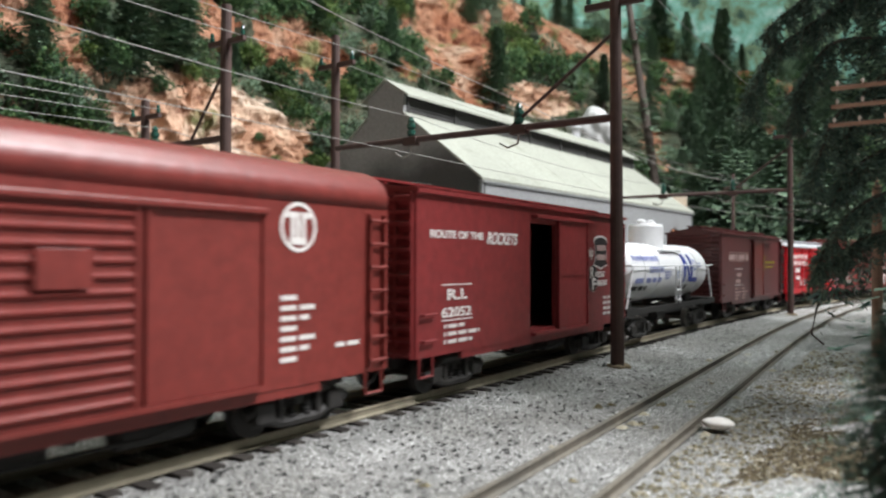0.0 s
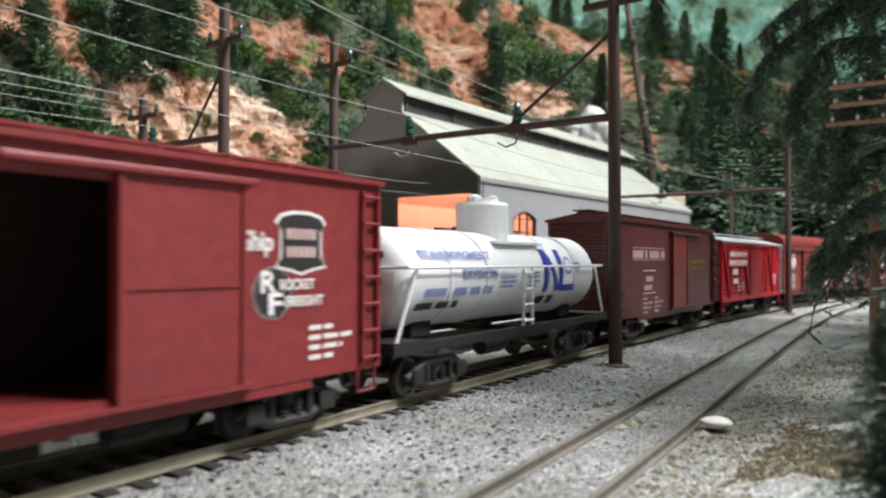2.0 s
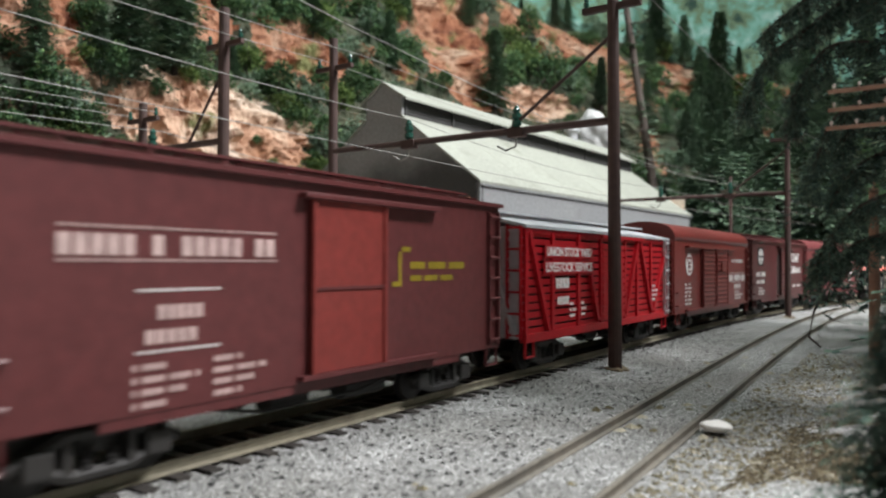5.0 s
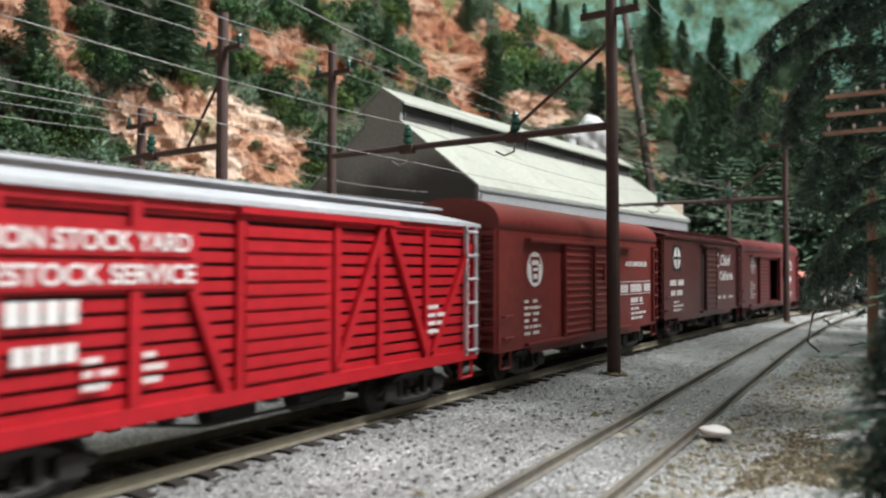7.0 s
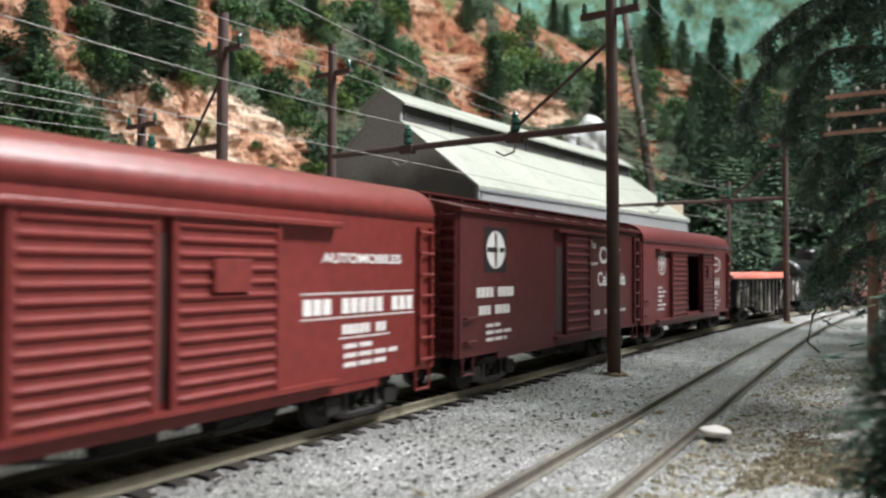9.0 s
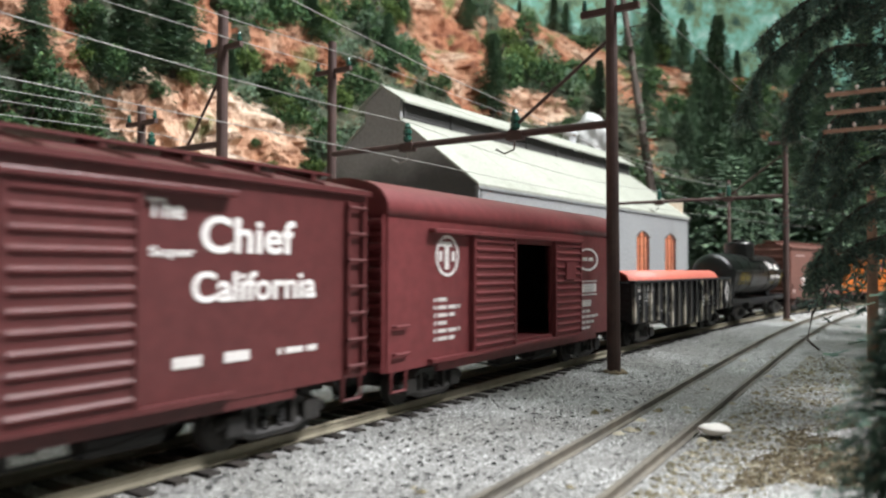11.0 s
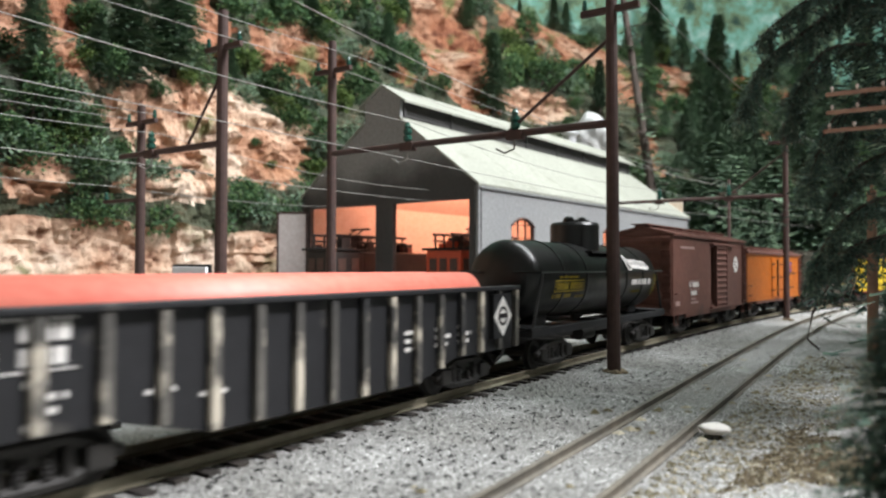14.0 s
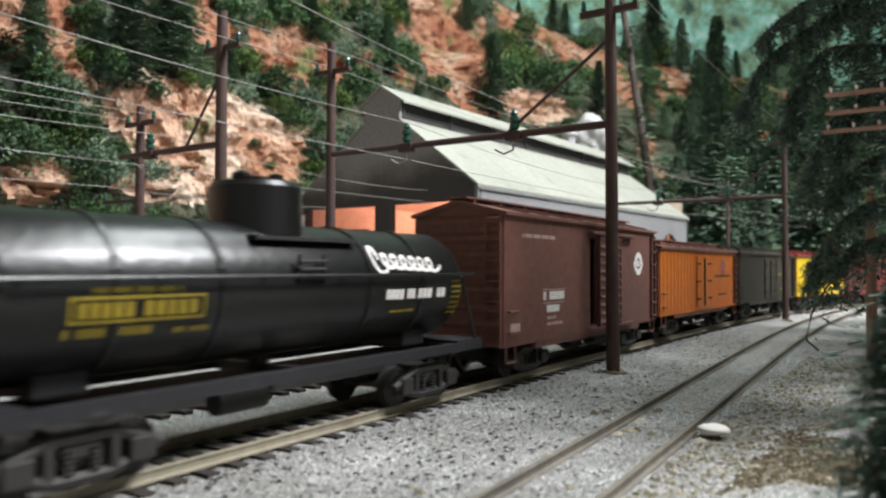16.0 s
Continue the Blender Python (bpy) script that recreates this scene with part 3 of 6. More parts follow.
# ---- engine shop ----
def engine_shop():
    L, W, E, R = 36.0, 15.0, 7.95, 14.85
    mon = 6.0  # the clerestory stands from mon to W - mon
    zr = 12.45
    shop = thing("engine_shop", P(36.2, 21.5, -0.25, -3.8), "grey engine shop with a louvred roof monitor and lit windows", "building")
    top = 7.15
    # side walls with arched window openings
    wins = [5.0, 11.6, 18.1, 24.6, 31.1]
    hw, wb, wt, rise = 1.42, 1.6, 5.75, 0.5
    for side in (0, 1):
        y0, y1 = (0.0, 0.3) if side == 0 else (W - 0.3, W)
        bm = B()
        edge = 0.0
        for c in wins:
            box(bm, edge, c - hw, y0, y1, 0, E)
            box(bm, c - hw, c + hw, y0, y1, 0, wb)
            n = 8
            for k in range(n):
                a, b = c - hw + 2 * hw * k / n, c - hw + 2 * hw * (k + 1) / n
                za = wt + rise * (1 - ((a + b) / 2 - c) ** 2 / hw ** 2)
                box(bm, a, b, y0, y1, za, E)
            edge = c + hw
        box(bm, edge, L, y0, y1, 0, E)
        bmesh.ops.remove_doubles(bm, verts=bm.verts, dist=0.001)
        part("wall", bm, WALLGREY, shop, "grey side wall with arched windows")
        for c in wins:
            bm = B()
            yy = 0.12 if side == 0 else W - 0.12
            for k in range(4):
                x = c - hw + 0.05 + (2 * hw - 0.1) * k / 3
                z = wt + rise * (1 - min(1, abs(x - c) / hw) ** 2)
                if k in (0, 3):
                    box(bm, x - 0.06, x + 0.06, yy - 0.1, yy + 0.1, wb, z)
            for k in range(8):
                a, b = c - hw + 2 * hw * k / 8, c - hw + 2 * hw * (k + 1) / 8
                za, zb = (wt + rise * (1 - (p - c) ** 2 / hw ** 2) for p in (a, b))
                rod(bm, (a, yy - 0.12, za), (b, yy - 0.12, zb), 0.07, n=6)
            wf = part("window", bm, FRAME, shop, "arched many-paned window glowing orange")
            for k in (1, 2):
                x = c - hw + 0.05 + (2 * hw - 0.1) * k / 3
                part("glazing_bar", boxes((x - 0.025, x + 0.025, yy - 0.05, yy + 0.05, wb, wt + rise * (1 - (abs(x - c) / hw) ** 2))), FRAME, wf)
            for k in range(6):
                z = wb + 0.06 + (wt - wb) * k / 5
                part("glazing_bar", boxes((c - hw, c + hw, yy - 0.06, yy + 0.06, z - 0.022, z + 0.022)), FRAME, wf)
            part("sill", boxes((c - hw - 0.15, c + hw + 0.15, yy - 0.3 if side == 0 else yy - 0.1, yy + 0.1, wb - 0.18, wb)), WALLGREY, wf)
    # end walls: the near one has two open doorways
    slope = (zr - E) / mon

    def roof_z(y):
        y = min(y, W - y)
        return E + slope * min(y, mon) if y < mon else R - 0.15 - (W / 2 - y) * 0.62

    for x0, x1, doors in ((0.0, 0.35, True), (L - 0.35, L, False)):
        bm = B()
        ys = sorted({0.0, 0.65, 6.57, 8.02, 14.2, W, mon, W - mon, W / 2, 3.0, 12.0, mon + 0.001, W - mon - 0.001})
        for a, b in zip(ys, ys[1:]):
            m = (a + b) / 2
            open_here = doors and (0.65 < m < 6.57 or 8.02 < m < 14.2)
            z0 = top if open_here else 0.0
            q = [(a, z0), (b, z0), (b, roof_z(b - 1e-4 if b == mon or b > W / 2 else b)), (a, roof_z(a + 1e-4 if a == W - mon or a < W / 2 else a))]
            extrude_x(bm, q, x0, x1)
        bmesh.ops.remove_doubles(bm, verts=bm.verts, dist=0.01)
        part("end_wall", bm, ENDGREY, shop, "grey gable wall darkening towards the bottom" + (" with two open doorways" if doors else ""))
    # roof planes
    t = 0.14
    for side in (0, 1):
        f = (lambda y: y) if side == 0 else (lambda y: W - y)
        o = [(-0.1, E - 0.1 * slope), (mon, zr), (mon, zr + t), (-0.1, E - 0.1 * slope + t)]
        main = part("roof", extrude_x(B(), [(f(a), b + 0.03) for a, b in o], -0.12, L + 0.12), ROOFGREY, shop, "pale green-grey sheet roof slope")
        n = 6
        for k in range(n + 1):
            x = -0.08 + (L + 0.16) * k / n
            part("seam", extrude_x(B(), [(f(a), b + 0.035 + t) for a, b in ((-0.1, E - 0.1 * slope), (mon, zr), (mon, zr + 0.008), (-0.1, E - 0.1 * slope + 0.008))], x - 0.03, x + 0.03), ROOFGREY, main)
        o = [(mon - 0.5, R - 0.15 - (W / 2 - mon + 0.5) * 0.62), (W / 2, R - 0.15), (W / 2, R), (mon - 0.5, R - (W / 2 - mon + 0.5) * 0.62)]
        part("monitor_roof", extrude_x(B(), [(f(a), b + 0.02) for a, b in o], -0.15, L + 0.15), ROOFGREY, shop, "pale roof of the clerestory")
        lo, hi = zr + t, R - 0.2 - (W / 2 - mon) * 0.62
        yy = f(mon + 0.1)
        part("clerestory_wall", boxes((0.36, L - 0.36, yy - 0.06, yy + 0.06, zr - 0.3, hi)), LOUVRE, shop)
        for k in range(8):
            x = 0.4 + (L - 0.8) * k / 7
            part("post", boxes((x - 0.12, x + 0.12, f(mon) - 0.1, f(mon) + 0.1, lo, hi)), LOUVRE, shop)
        for k in range(5):
            z = lo + 0.12 + (hi - lo - 0.2) * k / 4
            o = [(mon - 0.02, z), (mon + 0.1, z + 0.14), (mon + 0.1, z + 0.18), (mon - 0.02, z + 0.04)]
            part("louvre", extrude_x(B(), [(f(a), b) for a, b in o], 0.4, L - 0.4), LOUVRE, shop)
    # trims, floor and warm inside
    part("corner_trim", boxes((-0.06, 0.1, -0.06, 0.12, 0, E)), WALLGREY, shop)
    part("gutter", rod(B(), (-0.1, -0.12, E - 0.14), (L + 0.1, -0.12, E - 0.14), 0.05), WALLGREY, shop)
    part("hall_floor", boxes((0.4, L - 0.4, 0.4, W - 0.4, 0.0, 0.12)), DIRT, shop)
    part("lining", boxes((0.4, L - 0.4, W - 0.36, W - 0.31, 0.12, E), (L - 0.42, L - 0.37, 0.4, W - 0.4, 0.12, 9.6)), HALLWALL, shop, "warm cream inside walls")
    hc = B()
    for q in ([(0.36, E - 0.2), (2.7, 9.7), (2.7, 9.78), (0.36, E - 0.1)], [(2.7, 9.7), (W - 2.7, 9.7), (W - 2.7, 9.78), (2.7, 9.78)], [(W - 2.7, 9.7), (W - 0.36, E - 0.2), (W - 0.36, E - 0.1), (W - 2.7, 9.78)]):
        extrude_x(hc, q, 0.4, L - 0.4)
    bmesh.ops.remove_doubles(hc, verts=hc.verts, dist=0.01)
    part("hall_ceiling", hc, HALLWALL, shop)
    for x in (9.0, 15, 21, 28):
        for y in (4.4, 10.6):
            bulb = part("bulb", lathe_z(B(), [(0.02, 8.95), (0.28, 9.05), (0.34, 9.25), (0.25, 9.4), (0.05, 9.45)], x, y, 12), LAMP, shop, "glowing warm hall lamp")
            part("lamp_rod", rod(B(), (x, y, 9.45), (x, y, 9.7), 0.04), FRAME, bulb)
    leaf = B()
    box(leaf, 0, 2.1, -0.07, 0.07, 0.1, 6.9)
    d = part("shop_door", leaf, DOORWHITE, shop, "whitewashed door leaf swung open")
    d.matrix_local = P(-0.1, 14.3, 0, 128)
    fr = boxes((0, 0.14, -0.1, 0.1, 0.1, 6.95), (2.0, 2.15, -0.1, 0.1, 0.1, 6.95), (0, 2.1, -0.1, 0.1, 6.8, 6.95), (0, 2.1, -0.1, 0.1, 1.3, 1.45))
    part("door_frame", fr, POLE, d)
    v = B()
    lathe_z(v, [(0.5, R - 0.4), (0.5, R + 0.5), (0.75, R + 0.6), (0.75, R + 0.75), (0.2, R + 1.0)], 26, W / 2, 14)
    part("roof_vent", v, GALV, shop)


engine_shop()


def shop_engine(x, y, material, label, cab):
    """An engine standing in a doorway of the shop: frame, body, cab, wheels and roof gear."""
    a = shop_heading
    wx, wy = 36.2 + math.cos(a) * x - math.sin(a) * y, 21.5 + math.sin(a) * x + math.cos(a) * y
    e = thing("shop_locomotive", P(wx, wy, -0.05, -3.8), label, "locomotive", "engines in the shop")
    part("frame_deck", boxes((0, 12, -1.3, 1.3, 0.9, 1.25), bevel=0.03), SOOT, e)
    part("hood", boxes((3.2, 11.6, -1.3, 1.3, 1.25, 3.95), bevel=0.1), material, e)
    c = part("cab", boxes((0.5, 3.2, -1.35, 1.35, 1.25, 4.0), bevel=0.08), material, e)
    for k in (-0.8, 0.0, 0.8):
        part("window", boxes((0.46, 0.56, k - 0.28, k + 0.28, 2.7, 3.5)), FRAME, c)
    for k in (1.1, 2.3):
        part("window", boxes((k - 0.35, k + 0.35, -1.38, -1.3, 2.7, 3.5)), FRAME, c)
    part("cab_roof", boxes((0.2, 3.5, -1.5, 1.5, 4.0, 4.15), bevel=0.05), SOOT, e)
    gear = B()
    for k in range(9):
        rod(gear, (0.6 + k * 0.9, -0.7, 3.95), (0.6 + k * 0.9, -0.7, 5.0), 0.07)
        rod(gear, (0.6 + k * 0.9, 0.7, 3.95), (0.6 + k * 0.9, 0.7, 5.0), 0.07)
    for yy in (-0.7, 0.7):
        rod(gear, (0.4, yy, 5.0), (8.2, yy, 5.0), 0.08)
        rod(gear, (0.4, yy, 4.6), (8.2, yy, 4.6), 0.06)
    part("roof_gear", gear, TRUCK, e, "dark pipes and insulators on the roof")
    rng = random.Random(int(y * 10))
    for k in range(16):
        bx, by, bs = rng.uniform(0.4, 9), rng.uniform(-1.1, 1.1), rng.uniform(0.15, 0.5)
        part("roof_box", boxes((bx - bs, bx + bs, by - bs * 0.6, by + bs * 0.6, 3.93, 4.15 + bs * rng.uniform(0.6, 1.6)), bevel=0.04), (TRUCK, BROWN, material)[k % 3], e)
    for sgn in (-1, 1):
        part("pantograph_arm", rod(B(), (1.6, sgn * 0.5, 4.2), (4.2, sgn * 0.35, 5.5), 0.05, n=6), TRUCK, e)
    part("pantograph_bow", rod(B(), (4.2, -0.9, 5.5), (4.2, 0.9, 5.5), 0.06, n=6), TRUCK, e)
    for k in (1.2, 3.2, 8.6, 10.6):
        w = B()
        rod(w, (k, -0.82, 0.5), (k, 0.82, 0.5), 0.5, n=14)
        part("wheel", w, SOOT, e)
    part("pilot", boxes((-0.25, 0, -1.25, 1.25, 0.35, 1.2), bevel=0.03), SOOT, e)
    for yy in (-0.5, 0.5):
        rod(gear2 := B(), (-0.6, yy, 0.9), (0, yy, 0.9), 0.12)
        part("buffer", gear2, SOOT, e)


shop_engine(-2.5, 11.0, TRUCK, "black electric engine in the shop doorway", True)
shop_engine(0.9, 3.6, LOCORED, "orange-red electric engine inside the lit shop", True)


# ---- poles and wires ----
def pole(x, y, height, r=0.17, arms=(), label="brown stained wooden line pole", name="catenary_pole", lean=0.0, material=None):
    p = thing(name, P(x, y, -0.35, 0, 0, lean), label, "pole", "line poles")
    part("shaft", rod(B(), (0, 0, 0), (0, 0, height + 0.35), r * 1.12, r * 0.9, 12), material or POLE, p)
    bm = B()
    for k in range(16):
        a = k * 2.4
        rr = r * (1.2 + 0.9 * abs(math.sin(k * 3.1)))
        s = bmesh.ops.create_icosphere(bm, subdivisions=1, radius=0.13 + 0.07 * math.sin(k * 1.7))
        for v in s["verts"]:
            v.co = Vector((v.co.x + math.cos(a) * rr, v.co.y + math.sin(a) * rr, v.co.z * 0.6 + 0.04))
    part("base_dirt", bm, DIRT, p)
    for z, y0, y1, rr in arms:
        arm = part("crossarm", boxes((-rr, rr, y0, y1, z + 0.35 - rr, z + 0.35 + rr), bevel=0.02), material or POLE, p)
        for yy in (y0 + 0.12, y1 - 0.12):
            part("insulator", lathe_z(B(), [(0.04, z + 0.35 + rr), (0.09, z + 0.4 + rr), (0.09, z + 0.52 + rr), (0.05, z + 0.56 + rr), (0.08, z + 0.6 + rr), (0.05, z + 0.7 + rr)], 0, yy, 8), GLASSY, arm)
    return p


def bracket(p, z, length, tie_up, ins, sag=0.0):
    """A beam from a pole across the tracks, with its stay and hanging insulators."""
    z += 0.35
    beam = part("bracket_beam", rod(B(), (0, 0, z), (0, length, z - sag), 0.13, 0.11, 8), POLE, p)
    part("stay", rod(B(), (0, 0.0, z + tie_up), (0, length * 0.32, z + 0.05), 0.06, n=6), POLE, p)
    for y in ins:
        zz = z - sag * y / length
        part("insulator", lathe_z(B(), [(0.08, zz + 0.12), (0.17, zz + 0.2), (0.17, zz + 0.34), (0.1, zz + 0.38), (0.17, zz + 0.45), (0.17, zz + 0.58), (0.1, zz + 0.62), (0.14, zz + 0.7), (0.06, zz + 0.85)], 0, y, 10), GLASSY, beam, "green glass insulator")
        part("clamp", boxes((-0.16, 0.16, y - 0.3, y + 0.3, zz - 0.22, zz + 0.1), bevel=0.03), POLE, beam)
        hook = B()
        tube(hook, [(0, y, zz - 0.1), (0.1, y + 0.1, zz - 0.5), (0.05, y + 0.45, zz - 0.62), (0, y + 0.75, zz - 0.45)], 0.04)
        part("steady_arm", hook, WIRE, beam)


a1 = pole(21.9, 8.1, 12.4, 0.19, [(11.0, -0.9, 1.0, 0.1)], "tall brown line pole standing in the gravel", lean=-0.8)
bracket(a1, 7.45, 11.6, 2.7, [3.4, 7.9])
a2 = pole(49.6, 7.2, 12.0, 0.17, [(10.8, -0.9, 1.0, 0.1)])
bracket(a2, 7.45, 11.0, 2.7, [3.4, 7.9])
b1 = pole(22.12, 20.07, 12.1, 0.19, [(10.9, -1.0, 0.9, 0.09)])
b2 = pole(17.56, 21.26, 12.25, 0.21, [(10.9, -1.0, 0.9, 0.09)])
bracket(b2, 7.4, 6.2, 2.6, [4.2])
b3 = pole(18.3, 27.2, 9.6, 0.19, [(8.9, -1.0, 1.0, 0.09), (5.7, -0.2, 2.6, 0.07)])
b4 = pole(75.0, 16.0, 11.6, 0.17, [(10.2, -0.9, 0.9, 0.09)])


def wire(pts, name="overhead_wire", r=0.015, label="thin grey overhead wire strung between the poles"):
    return tagged(part(name, tube(B(), pts, r), WIRE), label, "wire", "overhead wires")


def strung(anchors, sag, r=0.014):
    pts = []
    for p, q in zip(anchors, anchors[1:]):
        p, q = Vector(p), Vector(q)
        for k in range(10):
            f = k / 10
            w = p.lerp(q, f)
            w.z -= sag * 4 * f * (1 - f)
            pts.append(w)
    pts.append(Vector(anchors[-1]))
    return wire(pts, r=r)


strung([(-12, 8.6, 11.4), (21.97, 7.1, 11.25), (49.6, 6.4, 11.2), (80, 1, 11)], 0.3)
strung([(-8, 11.4, 10.8), (21.97, 11.4, 8.3), (49.6, 10.6, 8.2), (80, 4, 8)], 0.5)
strung([(-8, 15.9, 9.1), (21.97, 15.9, 8.3), (49.6, 15, 8.2), (80, 9, 8)], 0.5)
strung([(-8, 15.9, 6.9), (21.97, 15.8, 6.9), (49.6, 14.9, 6.9), (80, 9, 6.9)], 0.05)
strung([(-8, 18.8, 11.6), (22.3, 18.8, 11.3), (75, 15.3, 11.0)], 0.5)
strung([(-8, 20.6, 11.6), (22.3, 20.6, 11.3), (75, 16.8, 11.0)], 0.5)
strung([(-8, 25.4, 8.3), (17.9, 25.4, 8.2), (36.3, 25.1, 7.6)], 0.4)
strung([(-8, 25.4, 6.9), (17.9, 25.4, 6.9), (36.3, 25.1, 6.9)], 0.1)
strung([(-8, 26.4, 8.75), (18.3, 26.3, 9.15)], 0.1)
strung([(-8, 28.0, 8.6), (18.3, 28.1, 9.15)], 0.1)
strung([(-8, 29.6, 6.6), (18.3, 29.6, 6.4), (37.0, 32.4, 6.9)], 0.2)


# ---- the freight train ----
def words(s, x, z, h, parent, material, y, width=None, name="lettering", label=""):
    """Built-in font lettering on a side that faces the viewer: its lower left corner at x, z."""
    cu = bpy.data.curves.new("letters", "FONT")
    cu.body, cu.size, cu.extrude, cu.offset = s, h * 1.4, 0.004, h * 0.03
    tmp = new("letters", cu)
    me = bpy.data.meshes.new_from_object(tmp.evaluated_get(bpy.context.evaluated_depsgraph_get()))
    bpy.data.objects.remove(tmp)
    co = np.array([v.co[:] for v in me.vertices])
    lo, hi = co.min(0), co.max(0)
    sx = (width or (hi[0] - lo[0])) / (hi[0] - lo[0])
    sz = h / max(hi[1] - lo[1], 1e-6)
    for v in me.vertices:
        c = v.co.copy()
        v.co = Vector((x + (c.x - lo[0]) * sx, y - 0.012 - c.z, z + (c.y - lo[1]) * sz)) * K
    me.materials.clear()
    me.materials.append(material)
    return part(name, me, material, parent, label)


def bars(rows, parent, material, y, name="lettering"):
    """Unreadable writing: blocks (x0, x1, z0, z1) set just proud of the side, broken like words."""
    bm = B()
    for x0, x1, z0, z1 in rows:
        h = z1 - z0
        n = max(1, round((x1 - x0) / (h * 0.85)))
        w = (x1 - x0) / n
        for k in range(n):
            if n > 5 and (k * 7 + int(x0 * 10)) % 6 == 5:
                continue
            box(bm, x0 + k * w, x0 + (k + 0.78) * w, y - 0.014, y - 0.002, z0, z1)
    return tagged(part(name, bm, material, parent), kind="stuff")


def ring_badge(x, z, r, parent, y, rim=0.16, fill=None, name="emblem", line=None):
    bm = B()
    n = 28
    for k in range(n):
        a, b = 2 * math.pi * k / n, 2 * math.pi * (k + 1) / n
        q = [(x + math.cos(t) * rr, z + math.sin(t) * rr) for t, rr in ((a, r), (b, r), (b, r * (1 - rim)), (a, r * (1 - rim)))]
        f = [bm.verts.new((u, y - 0.012, w)) for u, w in q]
        bm.faces.new(f)
    ob = part(name, bm, line or LETTER, parent)
    if fill:
        bm = B()
        bm.faces.new([bm.verts.new((x + math.cos(2 * math.pi * k / n) * r * 1.02, y - 0.006, z + math.sin(2 * math.pi * k / n) * r * 1.02)) for k in range(n)])
        part("badge_ground", bm, fill, ob)
    return ob


WHEELS = []


def truck_pair(car, centres, base=1.68, spoked=False):
    """Two four-wheel trucks with side frames, springs, bolster and turning wheelsets."""
    for c in centres:
        tr = B()
        box(tr, c - 0.28, c + 0.28, -1.05, 1.05, 0.45, 0.82, 0.04)
        truck = part("truck", tr, TRUCK, car, "sooty four-wheel truck")
        for s in (-1, 1):
            y = s * 1.02
            o = B()
            for a, b in (((-1.2, 0.44), (-0.45, 0.74)), ((-0.45, 0.74), (0.45, 0.74)), ((0.45, 0.74), (1.2, 0.44)), ((-1.05, 0.40), (-0.4, 0.2)), ((-0.4, 0.2), (0.4, 0.2)), ((0.4, 0.2), (1.05, 0.40))):
                rod(o, (c + a[0], y, a[1]), (c + b[0], y, b[1]), 0.095, n=6)
            for q in (-base / 2, base / 2):
                box(o, c + q - 0.2, c + q + 0.2, y - 0.14, y + 0.14, 0.26, 0.62, 0.04)
            for q in (-0.45, 0.45):
                box(o, c + q - 0.06, c + q + 0.06, y - 0.08, y + 0.08, 0.2, 0.74)
            part("side_frame", o, TRUCK, truck)
            for q in (-0.18, 0.18):
                part("spring", lathe_z(B(), [(r, 0.27 + 0.035 * k) for k, r in enumerate((0.06, 0.11) * 5)], c + q, y, 8), SOOT, truck)
        for q in (-base / 2, base / 2):
            w = B()
            rod(w, (0, -0.85, 0), (0, 0.85, 0), 0.08, n=8)
            for s in (-1, 1):
                y = s * 0.74
                rod(w, (0, y - 0.06, 0), (0, y + 0.06, 0), 0.42, n=20)
                rod(w, (0, y - s * 0.07, 0), (0, y - s * 0.1, 0), 0.46, n=20)
                if spoked:
                    for k in range(6):
                        a = k * math.pi / 3
                        rod(w, (0.1 * math.cos(a), y + s * 0.07, 0.1 * math.sin(a)), (0.33 * math.cos(a), y + s * 0.07, 0.33 * math.sin(a)), 0.05, n=5)
                    for k in range(16):
                        a, b = k * math.pi / 8, (k + 1) * math.pi / 8
                        rod(w, (0.37 * math.cos(a), y + s * 0.07, 0.37 * math.sin(a)), (0.37 * math.cos(b), y + s * 0.07, 0.37 * math.sin(b)), 0.05, n=5)
                else:
                    rod(w, (0, y + s * 0.06, 0), (0, y + s * 0.1, 0), 0.3, 0.24, 12)
                    box(w, -0.05, 0.05, y + s * 0.09, y + s * 0.105, 0.12, 0.3)
            ob = part("wheelset", w, STEEL if spoked else TRUCK, truck, "turning steel wheels on an axle")
            ob.location = Vector((c + q, 0, 0.42)) * K
            WHEELS.append((ob, Vector((c + q, 0, 0.42)) * K))


def couplers(car, L, z=0.86):
    for x, s in ((0, -1), (L, 1)):
        bm = B()
        box(bm, min(x, x + s * 0.42), max(x, x + s * 0.42), -0.11, 0.11, z - 0.12, z + 0.12, 0.02)
        box(bm, min(x + s * 0.32, x + s * 0.62), max(x + s * 0.32, x + s * 0.62), -0.2, 0.16, z - 0.17, z + 0.17, 0.04)
        part("coupler", bm, TRUCK, car)
        hose = tube(B(), [(x + s * 0.1, -0.5, z - 0.1), (x + s * 0.3, -0.5, z - 0.4), (x + s * 0.5, -0.45, z - 0.5)], 0.04)
        part("air_hose", hose, SOOT, car)


def ladder(car, x0, x1, y, z0, z1, n, material, side_rails=True, depth=0.09):
    lad = B()
    s = -1 if y < 0 else 1
    if side_rails:
        for x in (x0, x1):
            box(lad, x - 0.03, x + 0.03, min(y, y + s * depth), max(y, y + s * depth), z0, z1)
    else:
        box(lad, x0 - 0.02, x0 + 0.02, min(y, y + s * 0.03), max(y, y + s * 0.03), z0, z0 + 0.05)
    ob = part("ladder", lad, material, car)
    for k in range(n):
        z = z0 + 0.12 + (z1 - z0 - 0.24) * k / max(1, n - 1)
        part("rung", rod(B(), (x0 - 0.03, y + s * depth, z), (x1 + 0.03, y + s * depth, z), 0.035, n=6), material, ob)


